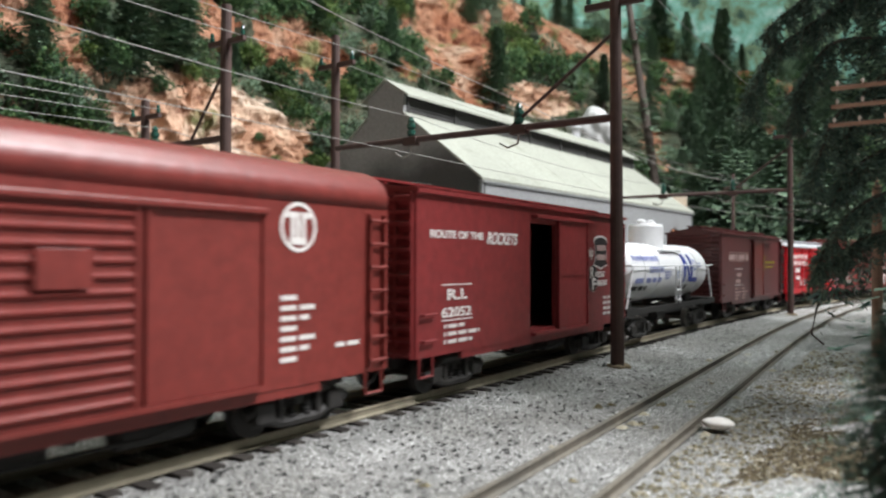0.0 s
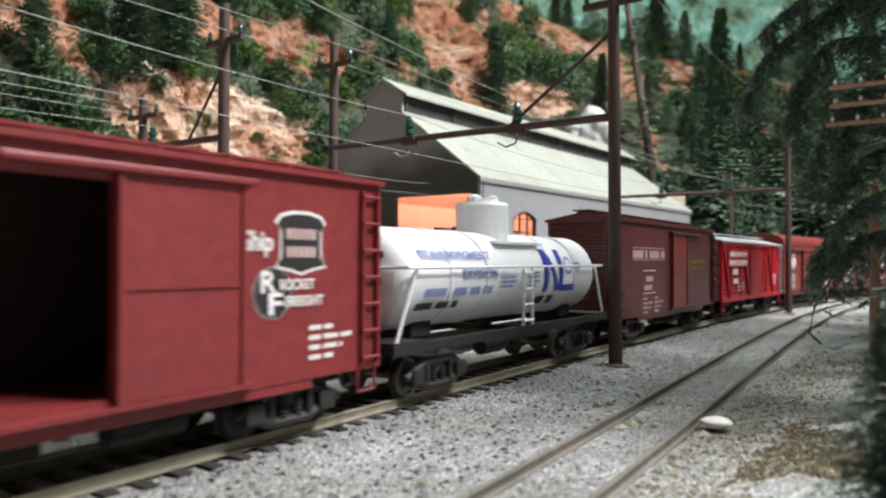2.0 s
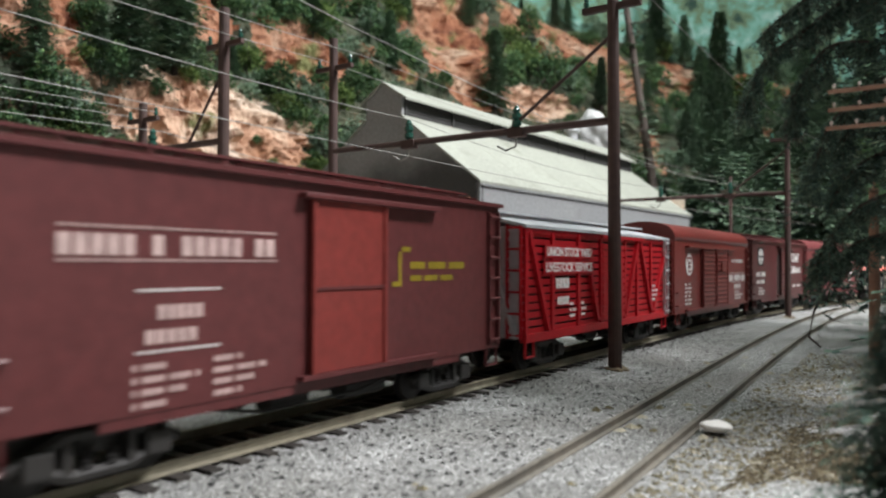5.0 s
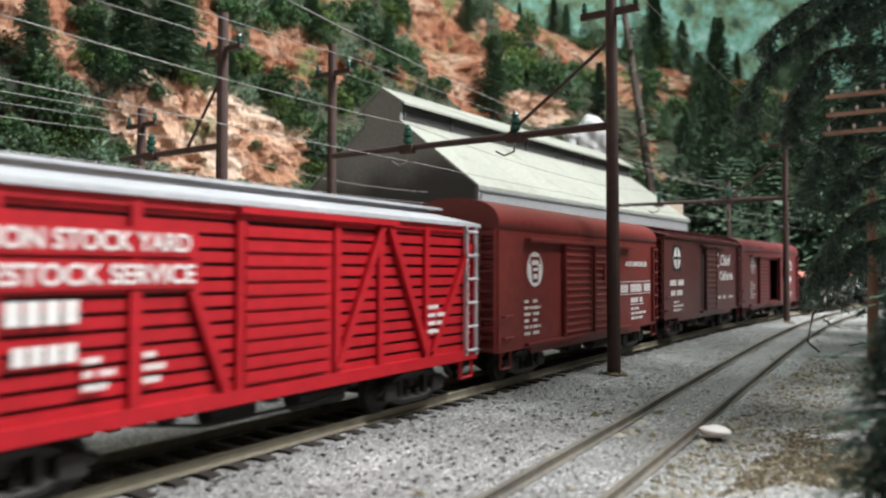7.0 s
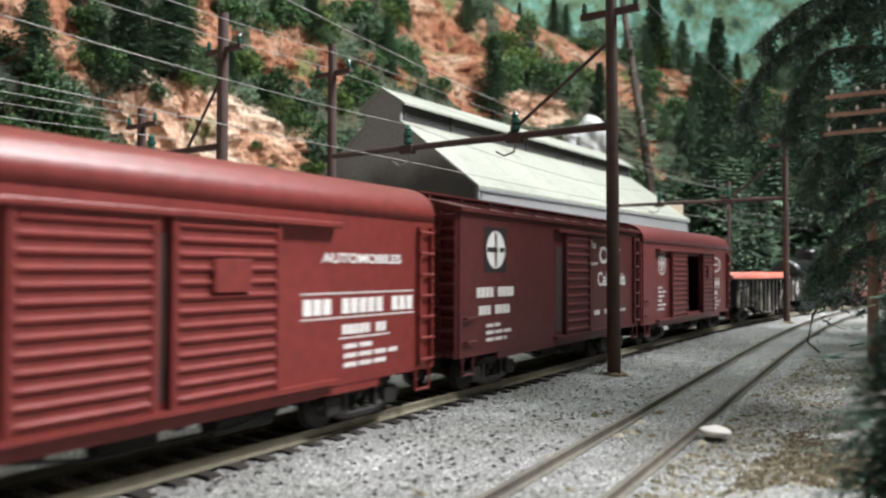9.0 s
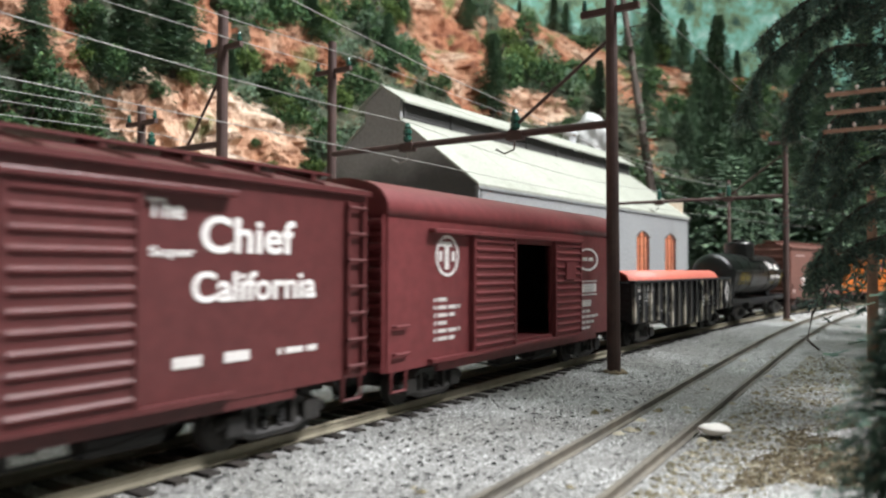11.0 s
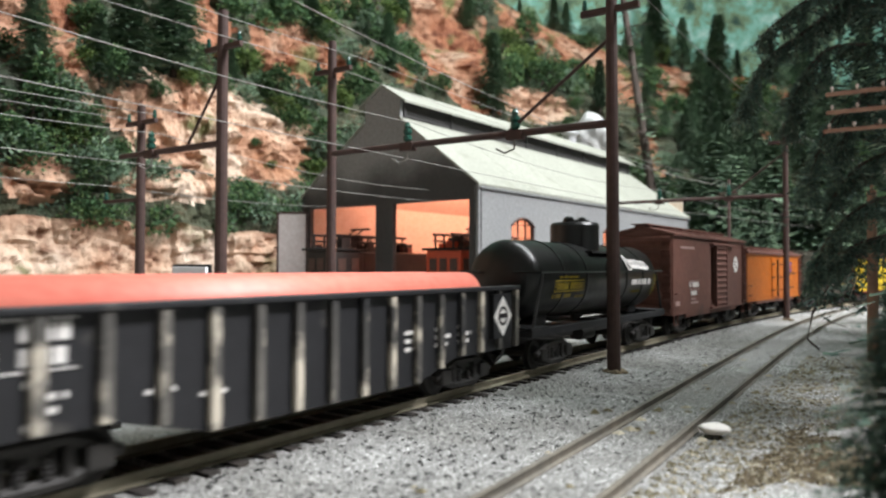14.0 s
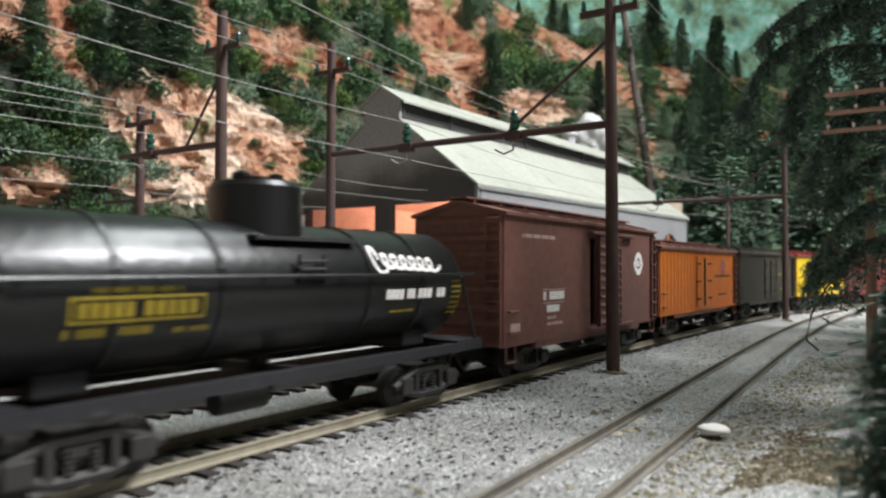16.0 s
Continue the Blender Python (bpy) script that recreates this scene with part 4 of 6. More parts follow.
def end_ladder(car, x, s, y0, y1, z0, z1, n, material):
    bm = B()
    for k in range(n):
        z = z0 + (z1 - z0) * k / (n - 1)
        rod(bm, (x + s * 0.1, y0, z), (x + s * 0.1, y1, z), 0.035, n=6)
    for y in (y0, y1):
        box(bm, min(x, x + s * 0.1), max(x, x + s * 0.1), y - 0.03, y + 0.03, z0 - 0.1, z1 + 0.1)
    part("end_ladder", bm, material, car)


def brake_wheel(car, x, s, y, z):
    bm = B()
    n = 14
    for k in range(n):
        a, b = 2 * math.pi * k / n, 2 * math.pi * (k + 1) / n
        rod(bm, (x + s * 0.25, y + 0.28 * math.cos(a), z + 0.28 * math.sin(a)), (x + s * 0.25, y + 0.28 * math.cos(b), z + 0.28 * math.sin(b)), 0.03, n=5)
    for k in range(3):
        a = k * math.pi / 3
        rod(bm, (x + s * 0.25, y - 0.28 * math.cos(a), z - 0.28 * math.sin(a)), (x + s * 0.25, y + 0.28 * math.cos(a), z + 0.28 * math.sin(a)), 0.022, n=5)
    rod(bm, (x, y, z), (x + s * 0.26, y, z), 0.05, n=6)
    part("brake_wheel", bm, SOOT, car)


def underframe(car, L, z):
    part("centre_sill", boxes((0.1, L - 0.1, -0.35, 0.35, z - 0.35, z - 0.01)), SOOT, car)
    for x in (L * 0.34, L * 0.5, L * 0.66):
        part("crossbearer", boxes((x - 0.09, x + 0.09, -1.3, 1.3, z - 0.22, z - 0.01)), SOOT, car)
    part("brake_cylinder", rod(B(), (L * 0.42, -0.75, z - 0.32), (L * 0.42 + 0.9, -0.75, z - 0.32), 0.2, n=12), SOOT, car)
    part("brake_reservoir", rod(B(), (L * 0.57, -0.8, z - 0.34), (L * 0.57 + 1.2, -0.8, z - 0.34), 0.22, n=12), SOOT, car)
    tr = B()
    for y in (-1.0, 1.0):
        tube(tr, [(3.2, y, z - 0.1), (L * 0.4, y, z - 0.42), (L * 0.6, y, z - 0.42), (L - 3.2, y, z - 0.1)], 0.03)
    part("brake_rod", tr, SOOT, car)


HW = 1.38


def pierced(x0, x1, y0, y1, z0, z1, holes):
    """A wall panel with door openings through it, as one connected piece."""
    bm = B()
    xs = sorted({x0, x1, *(h[0] for h in holes), *(h[1] for h in holes)})
    zs = sorted({z0, z1, *(h[2] for h in holes), *(h[3] for h in holes)})
    for a, b in zip(xs, xs[1:]):
        for c, d in zip(zs, zs[1:]):
            if any(h[0] <= a and b <= h[1] and h[2] <= c and d <= h[3] for h in holes):
                continue
            box(bm, a, b, y0, y1, c, d)
    bmesh.ops.remove_doubles(bm, verts=bm.verts, dist=0.001)
    seen = {}
    for f in bm.faces:
        seen.setdefault(tuple(sorted(v.index for v in f.verts)), []).append(f)
    return bm


def boxcar(label, paint, L=12.3, zb=0.92, ze=4.1, rise=0.35, roof="peak", openings=(), roof_paint=None, ribs=13, trim=None, board=True, category="boxcar"):
    """A boxcar: hollow body with door openings, ribbed ends, roof, running board, ladders, underframe and trucks. openings: (x0, x1) in the near side."""
    car = thing("boxcar", P(0, 0, 0), label, category, "cars of the train")
    trim = trim or paint
    roof_paint = roof_paint or paint
    zd0, zd1 = zb + 0.22, ze - 0.42
    part("side", pierced(0, L, -HW, -HW + 0.1, zb, ze, [(a, b, zd0, zd1) for a, b in openings]), paint, car)
    part("side", boxes((0, L, HW - 0.1, HW, zb, ze)), paint, car)
    for x0, x1 in ((0, 0.1), (L - 0.1, L)):
        e = B()
        outline = [(-HW + 0.1, zb), (HW - 0.1, zb), (HW - 0.1, ze)] + ([(0.0, ze + rise)] if roof == "peak" else [(HW * 0.75, ze + rise * 0.75), (0, ze + rise), (-HW * 0.75, ze + rise * 0.75)]) + [(-HW + 0.1, ze)]
        extrude_x(e, outline, x0, x1)
        end = part("end", e, paint, car, "corrugated steel end")
        s = -1 if x0 == 0 else 1
        xx = x0 if s < 0 else x1
        for k in range(ribs):
            z = zb + 0.15 + (ze - zb - 0.3) * k / (ribs - 1)
            h = (ze - zb) / ribs * 0.36
            rib = B()
            q = [(xx, z - h), (xx + s * 0.09, z - h * 0.3), (xx + s * 0.09, z + h * 0.3), (xx, z + h)]
            a = [rib.verts.new((u, -HW + 0.14, w)) for u, w in q]
            b = [rib.verts.new((u, HW - 0.14, w)) for u, w in q]
            for i in range(3):
                rib.faces.new((a[i], a[i + 1], b[i + 1], b[i]))
            rib.faces.new(a)
            rib.faces.new(b)
            part("rib", rib, paint, end)
        end_ladder(car, xx, s, -HW + 0.08, -HW + 0.5, zb + 0.1, ze - 0.1, 7, trim)
    part("floor", boxes((0.1, L - 0.1, -HW + 0.1, HW - 0.1, zb, zb + 0.2)), paint if openings else SOOT, car)
    # sheet on the far wall whose near-black colour stands for the shade indoors
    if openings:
        part("lining", boxes((0.12, L - 0.12, HW - 0.14, HW - 0.11, zb + 0.2, ze)), INSIDE_SHADE, car)
    r = B()
    if roof == "peak":
        ov = HW + 0.1
        outline = [(-ov, ze - 0.02), (-ov, ze + 0.07), (0, ze + rise + 0.07), (ov, ze + 0.07), (ov, ze - 0.02), (HW - 0.12, ze - 0.02), (0, ze + rise - 0.05), (-HW + 0.12, ze - 0.02)]
        extrude_x(r, outline, -0.06, L + 0.06)
    else:
        outline = []
        for k in range(25):
            a = math.pi * k / 24
            outline.append((-math.cos(a) * (HW + 0.02) if abs(math.cos(a)) < 0.97 else -math.copysign(HW + 0.02, math.cos(a)), ze - 0.02 + (rise + 0.05) * math.sin(a) ** 0.62))
        extrude_x(r, outline, -0.02, L + 0.02)
        for f in r.faces:
            f.smooth = len(f.verts) == 4
        for e in r.edges:
            e.smooth = all(len(f.verts) == 4 for f in e.link_faces)
    top = part("roof", r, roof_paint, car, smooth=False)
    for k in range(1, 10 if roof == "peak" else 1):
        x = L * k / 10
        sm = B()
        if roof == "peak":
            for s in (-1, 1):
                rod(sm, (x, s * (HW + 0.08), ze + 0.09), (x, s * 0.3, ze + rise * 0.8 + 0.09), 0.04, n=5)
        else:
            for p0, p1 in zip(outline[1:], outline[2:-1]):
                rod(sm, (x, p0[0], p0[1]), (x, p1[0], p1[1]), 0.018, n=4)
        part("roof_seam", sm, roof_paint, top)
    if board:
        rb = B()
        for y in (-0.36, -0.12, 0.12):
            box(rb, -0.15, L + 0.15, y, y + 0.22, ze + rise + 0.10, ze + rise + 0.15)
        for k in range(9):
            x = 0.3 + (L - 0.6) * k / 8
            box(rb, x - 0.05, x + 0.05, -0.34, 0.34, ze + rise - 0.02, ze + rise + 0.10)
        part("running_board", rb, roof_paint, car)
    ladder(car, L - 0.55, L - 0.12, -HW, zb + 0.1, ze - 0.15, 7, trim)
    g = B()
    for z in (zb + 0.35, zb + 0.9):
        rod(g, (0.15, -HW - 0.09, z), (0.62, -HW - 0.09, z), 0.035, n=6)
        for x in (0.17, 0.6):
            rod(g, (x, -HW, z), (x, -HW - 0.1, z), 0.03, n=5)
    part("grab_iron", g, trim, car)
    for x0 in (0.12, L - 0.62):
        part("step", tube(B(), [(x0, -HW, zb), (x0, -HW, zb - 0.4), (x0 + 0.48, -HW, zb - 0.4), (x0 + 0.48, -HW, zb)], 0.04), trim, car)
    part("side_sill", boxes((1.8, L - 1.8, -HW + 0.02, -HW + 0.1, zb - 0.16, zb)), trim, car)
    underframe(car, L, zb)
    truck_pair(car, (2.0, L - 2.0))
    couplers(car, L)
    brake_wheel(car, L, 1, 0.4, ze - 0.2)
    return car


def door(car, x0, x1, paint, zb=0.92, ze=4.1, ribs=0, name="door", label="sliding car door", y=-HW, plate=False):
    """A sliding door on the near side, hung on a track."""
    z0, z1 = zb + 0.14, ze - 0.3
    d = part(name, boxes((x0, x1, y - 0.1, y - 0.02, z0, z1), bevel=0.015), paint, car, label)
    for k in range(ribs):
        z = z0 + 0.12 + (z1 - z0 - 0.24) * k / (ribs - 1)
        h = (z1 - z0) / ribs * 0.30
        rb = B()
        q = [(y - 0.09, z - h), (y - 0.155, z - h * 0.2), (y - 0.155, z + h * 0.2), (y - 0.09, z + h)]
        extrude_x(rb, q, x0 + 0.1, x1 - 0.1)
        part("door_rib", rb, paint, d)
    for x in (x0 + 0.03, x1 - 0.03):
        part("door_post", boxes((x - 0.04, x + 0.04, y - 0.14, y - 0.08, z0, z1)), paint, d)
    if plate:
        part("placard_board", boxes(((x0 + x1) / 2 - 0.35, (x0 + x1) / 2 + 0.35, y - 0.2, y - 0.15, z0 + 1.6, z0 + 2.1), bevel=0.01), paint, d)
    return d


def door_track(car, x0, x1, paint, ze=4.1, zb=0.92):
    part("door_track", boxes((x0, x1, -HW - 0.2, -HW, ze - 0.3, ze - 0.2), bevel=0.02), paint, car)
    part("lower_track", boxes((x0, x1, -HW - 0.14, -HW, zb + 0.06, zb + 0.14)), paint, car)


CARS = []  # (thing, front on the train, length)


def data_block(car, x, z, w, rows, material, y=-HW):
    bars([(x, x + w * (0.55 + 0.45 * ((k * 5) % 3) / 2), z - k * 0.17, z - k * 0.17 + 0.085) for k in range(rows)], car, material, y)


# 0: round-roofed automobile boxcar, brown-red
c = boxcar("brown-red automobile boxcar with ribbed and plain doors", OXIDE, 12.4, 0.86, 3.98, 0.78, "round", board=False)
door(c, 4.9, 7.0, OXIDE, 0.86, 3.98, 13, label="ribbed sliding door", plate=True)
door(c, 7.1, 9.2, OXIDE, 0.86, 3.98, 0, label="plain sliding door")
door_track(c, 3.5, 9.2, OXIDE, 3.98, 0.86)
ring_badge(10.02, 3.52, 0.42, c, -HW, 0.15)
bars([(9.84, 9.94, 3.27, 3.77), (10.10, 10.2, 3.27, 3.77), (9.72, 10.32, 3.67, 3.77), (9.96, 10.08, 3.25, 3.67), (9.82, 10.22, 3.22, 3.34)], c, LETTER, -HW, "emblem")
data_block(c, 9.55, 2.3, 0.95, 7, LETTER)
bars([(10.95, 11.6, 1.42, 1.5)], c, LETTER, -HW)
CARS.append((c, -3.15, 12.4))

# 1: peaked-roof boxcar with a slogan and an open door
c = boxcar("dull red boxcar with white slogan and open door", ROCKET, 12.2, ze=4.4, rise=0.2, openings=[(5.15, 6.7)])
door(c, 6.7, 8.8, ROCKET, 0.92, 4.4, label="sliding door pushed open")
door_track(c, 5.2, 9.0, ROCKET, 4.4)
part("door_rail", boxes((6.8, 8.7, -HW - 0.13, -HW - 0.09, 2.55, 2.61)), ROCKET, c)
words("ROUTE OF THE", 0.5, 3.46, 0.17, c, LETTER, -HW, 2.2)
slogan = words("ROCKETS", 2.85, 3.36, 0.3, c, LETTER, -HW, 1.5)
for v in slogan.data.vertices:
    v.co.x += 0.4 * (v.co.z - 3.36 * K)
bars([(0.94, 2.2, 2.42, 2.45)], c, LETTER, -HW)
words("R.I.", 1.17, 2.1, 0.24, c, LETTER, -HW, 0.8)
words("62052", 0.94, 1.72, 0.22, c, LETTER, -HW, 1.22)
bars([(0.94, 2.2, 1.64, 1.67)], c, LETTER, -HW)
data_block(c, 1.05, 1.48, 1.5, 3, LETTER)

def plate(points, x, z, wide, tall, y, material, parent, name="emblem", label=""):
    bm = B()
    bm.faces.new([bm.verts.new((x + a * wide, y, z + b * tall)) for a, b in points])
    return part(name, bm, material, parent, label)


SHIELD = [(-0.5, 0.62), (-0.62, 0.45), (-0.5, 0.3), (-0.5, -0.3), (-0.62, -0.5), (-0.3, -0.56), (0, -0.66), (0.3, -0.56), (0.62, -0.5), (0.5, -0.3), (0.5, 0.3), (0.62, 0.45), (0.5, 0.62), (0.2, 0.7), (-0.2, 0.7)]
plate(SHIELD, 10.1, 3.22, 0.98, 0.8, -HW - 0.006, LETTER, c, "emblem_border")
plate(SHIELD, 10.1, 3.22, 0.9, 0.72, -HW - 0.012, BADGE, c, "emblem", "dark shield emblem with a white edge")
bars([(9.74, 10.46, 3.3, 3.48), (9.74, 10.46, 3.0, 3.18)], c, DULLLETTER, -HW - 0.014, "emblem_lettering")
ring_badge(9.46, 2.42, 0.42, c, -HW, 0.02, BADGE)
words("Ship", 8.82, 3.0, 0.42, c, LETTER, -HW - 0.01, 0.62)
words("R", 9.2, 2.42, 0.36, c, LETTER, -HW - 0.01, 0.32)
words("F", 9.36, 2.06, 0.36, c, LETTER, -HW - 0.01, 0.3)
words("ROCKET", 9.6, 2.46, 0.18, c, LETTER, -HW - 0.014, 0.8)
words("FREIGHT", 9.72, 2.18, 0.18, c, LETTER, -HW - 0.014, 0.9)
data_block(c, 10.3, 1.75, 1.1, 4, LETTER)
CARS.append((c, 10.25, 12.2))


def tank_car(label, paint, frame_paint, L, r, cz, dome_r, dome_h, spoked, shift=0.0):
    car = thing("tank_car", P(0, 0, 0), label, "tank car", "cars of the train")
    t = B()
    x0, x1 = 0.75, L - 0.75
    lathe_x(t, [(x0 - 0.35, 0.0), (x0 - 0.33, r * 0.4), (x0 - 0.25, r * 0.72), (x0 - 0.1, r * 0.92), (x0 + 0.15, r), (x1 - 0.15, r), (x1 + 0.1, r * 0.92), (x1 + 0.25, r * 0.72), (x1 + 0.33, r * 0.4), (x1 + 0.35, 0.0)], 0, cz, 40)
    tank = part("tank", t, paint, car, smooth=True)
    tank.data.polygons.foreach_set("use_smooth", [True] * len(tank.data.polygons))
    for x in (x0 + 1.6, L / 2 - 1.8, L / 2 + 1.8, x1 - 1.6):
        part("band", lathe_x(B(), [(x - 0.07, r + 0.005), (x - 0.06, r + 0.03), (x + 0.06, r + 0.03), (x + 0.07, r + 0.005)], 0, cz, 40), paint, tank)
    M = L / 2 + shift
    d = B()
    lathe_z(d, [(dome_r, cz + r * 0.8), (dome_r, cz + r + dome_h - 0.12), (dome_r * 0.93, cz + r + dome_h - 0.03), (dome_r * 0.5, cz + r + dome_h), (0.2, cz + r + dome_h + 0.02)], M, 0, 64)
    dome = part("dome", d, paint, car, smooth=False)
    v = B()
    lathe_z(v, [(0.16, cz + r + dome_h), (0.18, cz + r + dome_h + 0.06), (0.18, cz + r + dome_h + 0.14), (0.08, cz + r + dome_h + 0.2)], M - 0.25, 0.1, 12)
    lathe_z(v, [(0.12, cz + r + dome_h), (0.14, cz + r + dome_h + 0.16), (0.05, cz + r + dome_h + 0.2)], M + 0.4, -0.1, 12)
    part("valve", v, paint, dome)
    part("dome_lid", lathe_z(B(), [(dome_r * 0.55, cz + r + dome_h - 0.01), (dome_r * 0.55, cz + r + dome_h + 0.07), (0.1, cz + r + dome_h + 0.1)], M + 0.1, 0, 18), paint, dome)
    part("walkway", boxes((M - 0.9, M + 1.7, -r * 0.86, -r * 0.55, cz + r * 0.72, cz + r * 0.78)), paint if paint is WHITE else SOOT, car)
    hr = B()
    for s in (-1, 1):
        y = s * (r + 0.14)
        tube(hr, [(x0 - 0.42, y * 0.4, cz + 0.25), (x0 - 0.3, y, cz + 0.25), (x1 + 0.3, y, cz + 0.25), (x1 + 0.42, y * 0.4, cz + 0.25)], 0.035)
        for k in range(6):
            x = x0 + 0.3 + (x1 - x0 - 0.6) * k / 5
            rod(hr, (x, s * (r - 0.05), cz + 0.25), (x, y, cz + 0.25), 0.03, n=5)
    part("handrail", hr, paint, car)
    fr = B()
    for y0, y1 in ((-1.3, -1.12), (1.12, 1.3)):
        box(fr, 0, L, y0, y1, 1.02, 1.22)
    for x in (0, 1.0, L / 2 - 0.1, L - 1.2, L - 0.2):
        box(fr, x, x + 0.2, -1.12, 1.12, 1.02, 1.2)
    part("frame", fr, frame_paint, car, "black steel tank car frame")
    for q in (0, L - 1.1):
        part("deck", boxes((q, q + 1.1, -1.28, 1.28, 1.22, 1.27)), frame_paint, car)
    for q in (1.5, L - 2.3):
        part("saddle", boxes((q, q + 0.8, -0.62, 0.62, 1.2, cz - r * 0.7), bevel=0.05), frame_paint, car)
    part("centre_sill", boxes((0.1, L - 0.1, -0.4, 0.4, 0.7, 1.1)), SOOT, car)
    part("outlet", rod(B(), (L / 2, 0, 0.45), (L / 2, 0, cz - r), 0.2, n=10), SOOT, car)
    part("brake_cylinder", rod(B(), (L * 0.36, -0.8, 0.78), (L * 0.36 + 1.0, -0.8, 0.78), 0.2, n=12), SOOT, car)
    if paint is WHITE:
        ladder(car, M - 0.1, M + 0.4, -1.3, 1.25, cz + 0.2, 4, WHITE, depth=0.06)
    else:
        ladder(car, M - 0.1, M + 0.5, -r, cz + 0.1, cz + 0.62, 3, SOOT, depth=0.05)
    for x in (0.15, L - 0.2):
        part("grab_post", rod(B(), (x, -1.22, 1.2), (x + (0.75 if x < 1 else -0.6), -1.2, cz + 0.2), 0.04, n=6), paint if paint is WHITE else SOOT, car)
    truck_pair(car, (1.95, L - 1.95), spoked=spoked)
    couplers(car, L, 0.9)
    return car


def curved(ob, cz, r):
    """Lay flat lettering onto the curved flank of a tank."""
    for v in ob.data.vertices:
        z = v.co.z / K - cz
        z = max(-r * 0.98, min(r * 0.98, z))
        flat = -HW
        depth = v.co.y / K - flat
        v.co.y = (-math.sqrt(r * r - z * z) - 0.02 + depth) * K
    return ob


# 2: white tank car
c = tank_car("white tank car with blue lettering and black frame", WHITE, SOOT, 11.6, 1.16, 2.55, 0.72, 0.85, True, -0.15)
CZ, CR = 2.55, 1.165
logo = B()
n = 10
for k in range(n):
    z0, z1 = 2.08 + 1.2 * k / n, 2.08 + 1.2 * (k + 1) / n
    box(logo, 7.15, 7.4, -HW - 0.01, -HW, z0, z1)
    f = 1 - k / n
    box(logo, 7.15 + 0.75 * f, 7.4 + 0.75 * f, -HW - 0.01, -HW, z0, z1)
    box(logo, 8.12, 8.38, -HW - 0.01, -HW, z0, z1)
box(logo, 8.36, 9.28, -HW - 0.01, -HW, 2.05, 2.25)
bmesh.ops.remove_doubles(logo, verts=logo.verts, dist=0.001)
curved(part("emblem", logo, BLUE, c, "bold blue emblem"), CZ, CR)
rg = ring_badge(8.75, 2.82, 0.26, c, -HW, 0.25, None, line=PALEBLUE)
curved(rg, CZ, CR)
curved(words("TITANIUM", 1.12, 2.98, 0.2, c, PALEBLUE, -HW, 1.42), CZ, CR)
curved(words("PIGMENT", 2.64, 2.98, 0.2, c, PALEBLUE, -HW, 1.55), CZ, CR)
curved(words("DIVISION", 2.8, 2.52, 0.24, c, PALEBLUE, -HW, 1.62), CZ, CR)
curved(bars([(1.15, 2.35, 2.14, 2.33), (2.50, 3.05, 2.14, 2.33), (3.20, 4.25, 2.14, 2.33), (4.60, 5.40, 2.5, 2.56), (4.60, 5.40, 2.38, 2.44), (4.60, 5.30, 2.26, 2.32), (6.15, 6.80, 2.6, 2.66), (6.15, 6.80, 2.48, 2.54), (6.15, 6.80, 2.36, 2.42), (6.15, 6.60, 2.24, 2.3), (9.20, 9.70, 2.85, 2.9), (9.20, 9.70, 2.72, 2.77)], c, PALEBLUE, -HW), CZ, CR)
curved(bars([(1.10, 1.75, 1.86, 2.02), (1.90, 2.80, 1.86, 2.02)], c, BADGE, -HW), CZ, CR)
head = B()
for z, h, a, b in ((3.0, 0.14, -0.62, 0.5), (2.42, 0.14, -0.6, 0.4), (2.14, 0.06, -0.55, 0.2), (2.02, 0.06, -0.55, 0.25), (1.9, 0.06, -0.5, 0.2)):
    k = a
    while k < b:
        d = math.sqrt(k * k + (z - CZ) ** 2) / CR
        xx = 0.75 - 0.33 + 0.25 * d ** 3
        box(head, xx - 0.02, xx + 0.03, k, k + h * 0.7, z, z + h)
        k += h * 0.95
part("end_lettering", head, BADGE, c)
curved(part("placard", boxes((6.96, 7.45, -HW - 0.01, -HW, 1.72, 1.95), (7.58, 8.07, -HW - 0.01, -HW, 1.72, 1.95)), BADGE, c), CZ, CR)
CARS.append((c, 23.05, 11.6))

# 3: maroon boxcar
c = boxcar("maroon boxcar with white lettering and closed door", MAROON, 12.2, ze=4.36, rise=0.26, ribs=14)
door(c, 5.55, 7.56, OXIDE, 0.92, 4.36, label="closed brown-red sliding door")
part("door_rail", boxes((5.6, 7.5, -HW - 0.13, -HW - 0.09, 2.5, 2.55)), MAROON, c)
door_track(c, 5.3, 9.4, MAROON, 4.36)
bars([(1.2, 4.8, 3.42, 3.45), (1.2, 4.8, 2.98, 3.01)], c, DULLLETTER, -HW)
bars([(1.2, 2.75, 3.06, 3.34), (3.0, 4.8, 3.06, 3.34)], c, DULLLETTER, -HW)
bars([(2.28, 3.71, 2.57, 2.6), (2.28, 3.71, 1.73, 1.76)], c, LETTER, -HW)
bars([(2.62, 3.4, 2.18, 2.38), (2.43, 3.47, 1.85, 2.04)], c, DULLLETTER, -HW)
data_block(c, 2.24, 1.5, 1.1, 4, DULLLETTER)
data_block(c, 3.5, 1.5, 1.1, 4, DULLLETTER)
bars([(8.2, 8.5, 3.2, 3.3), (8.1, 8.2, 2.6, 3.2), (7.9, 8.2, 2.5, 2.6), (8.5, 10.6, 2.85, 3.0), (8.5, 10.1, 2.6, 2.72)], c, GOLD, -HW)
CARS.append((c, 35.75, 12.2))


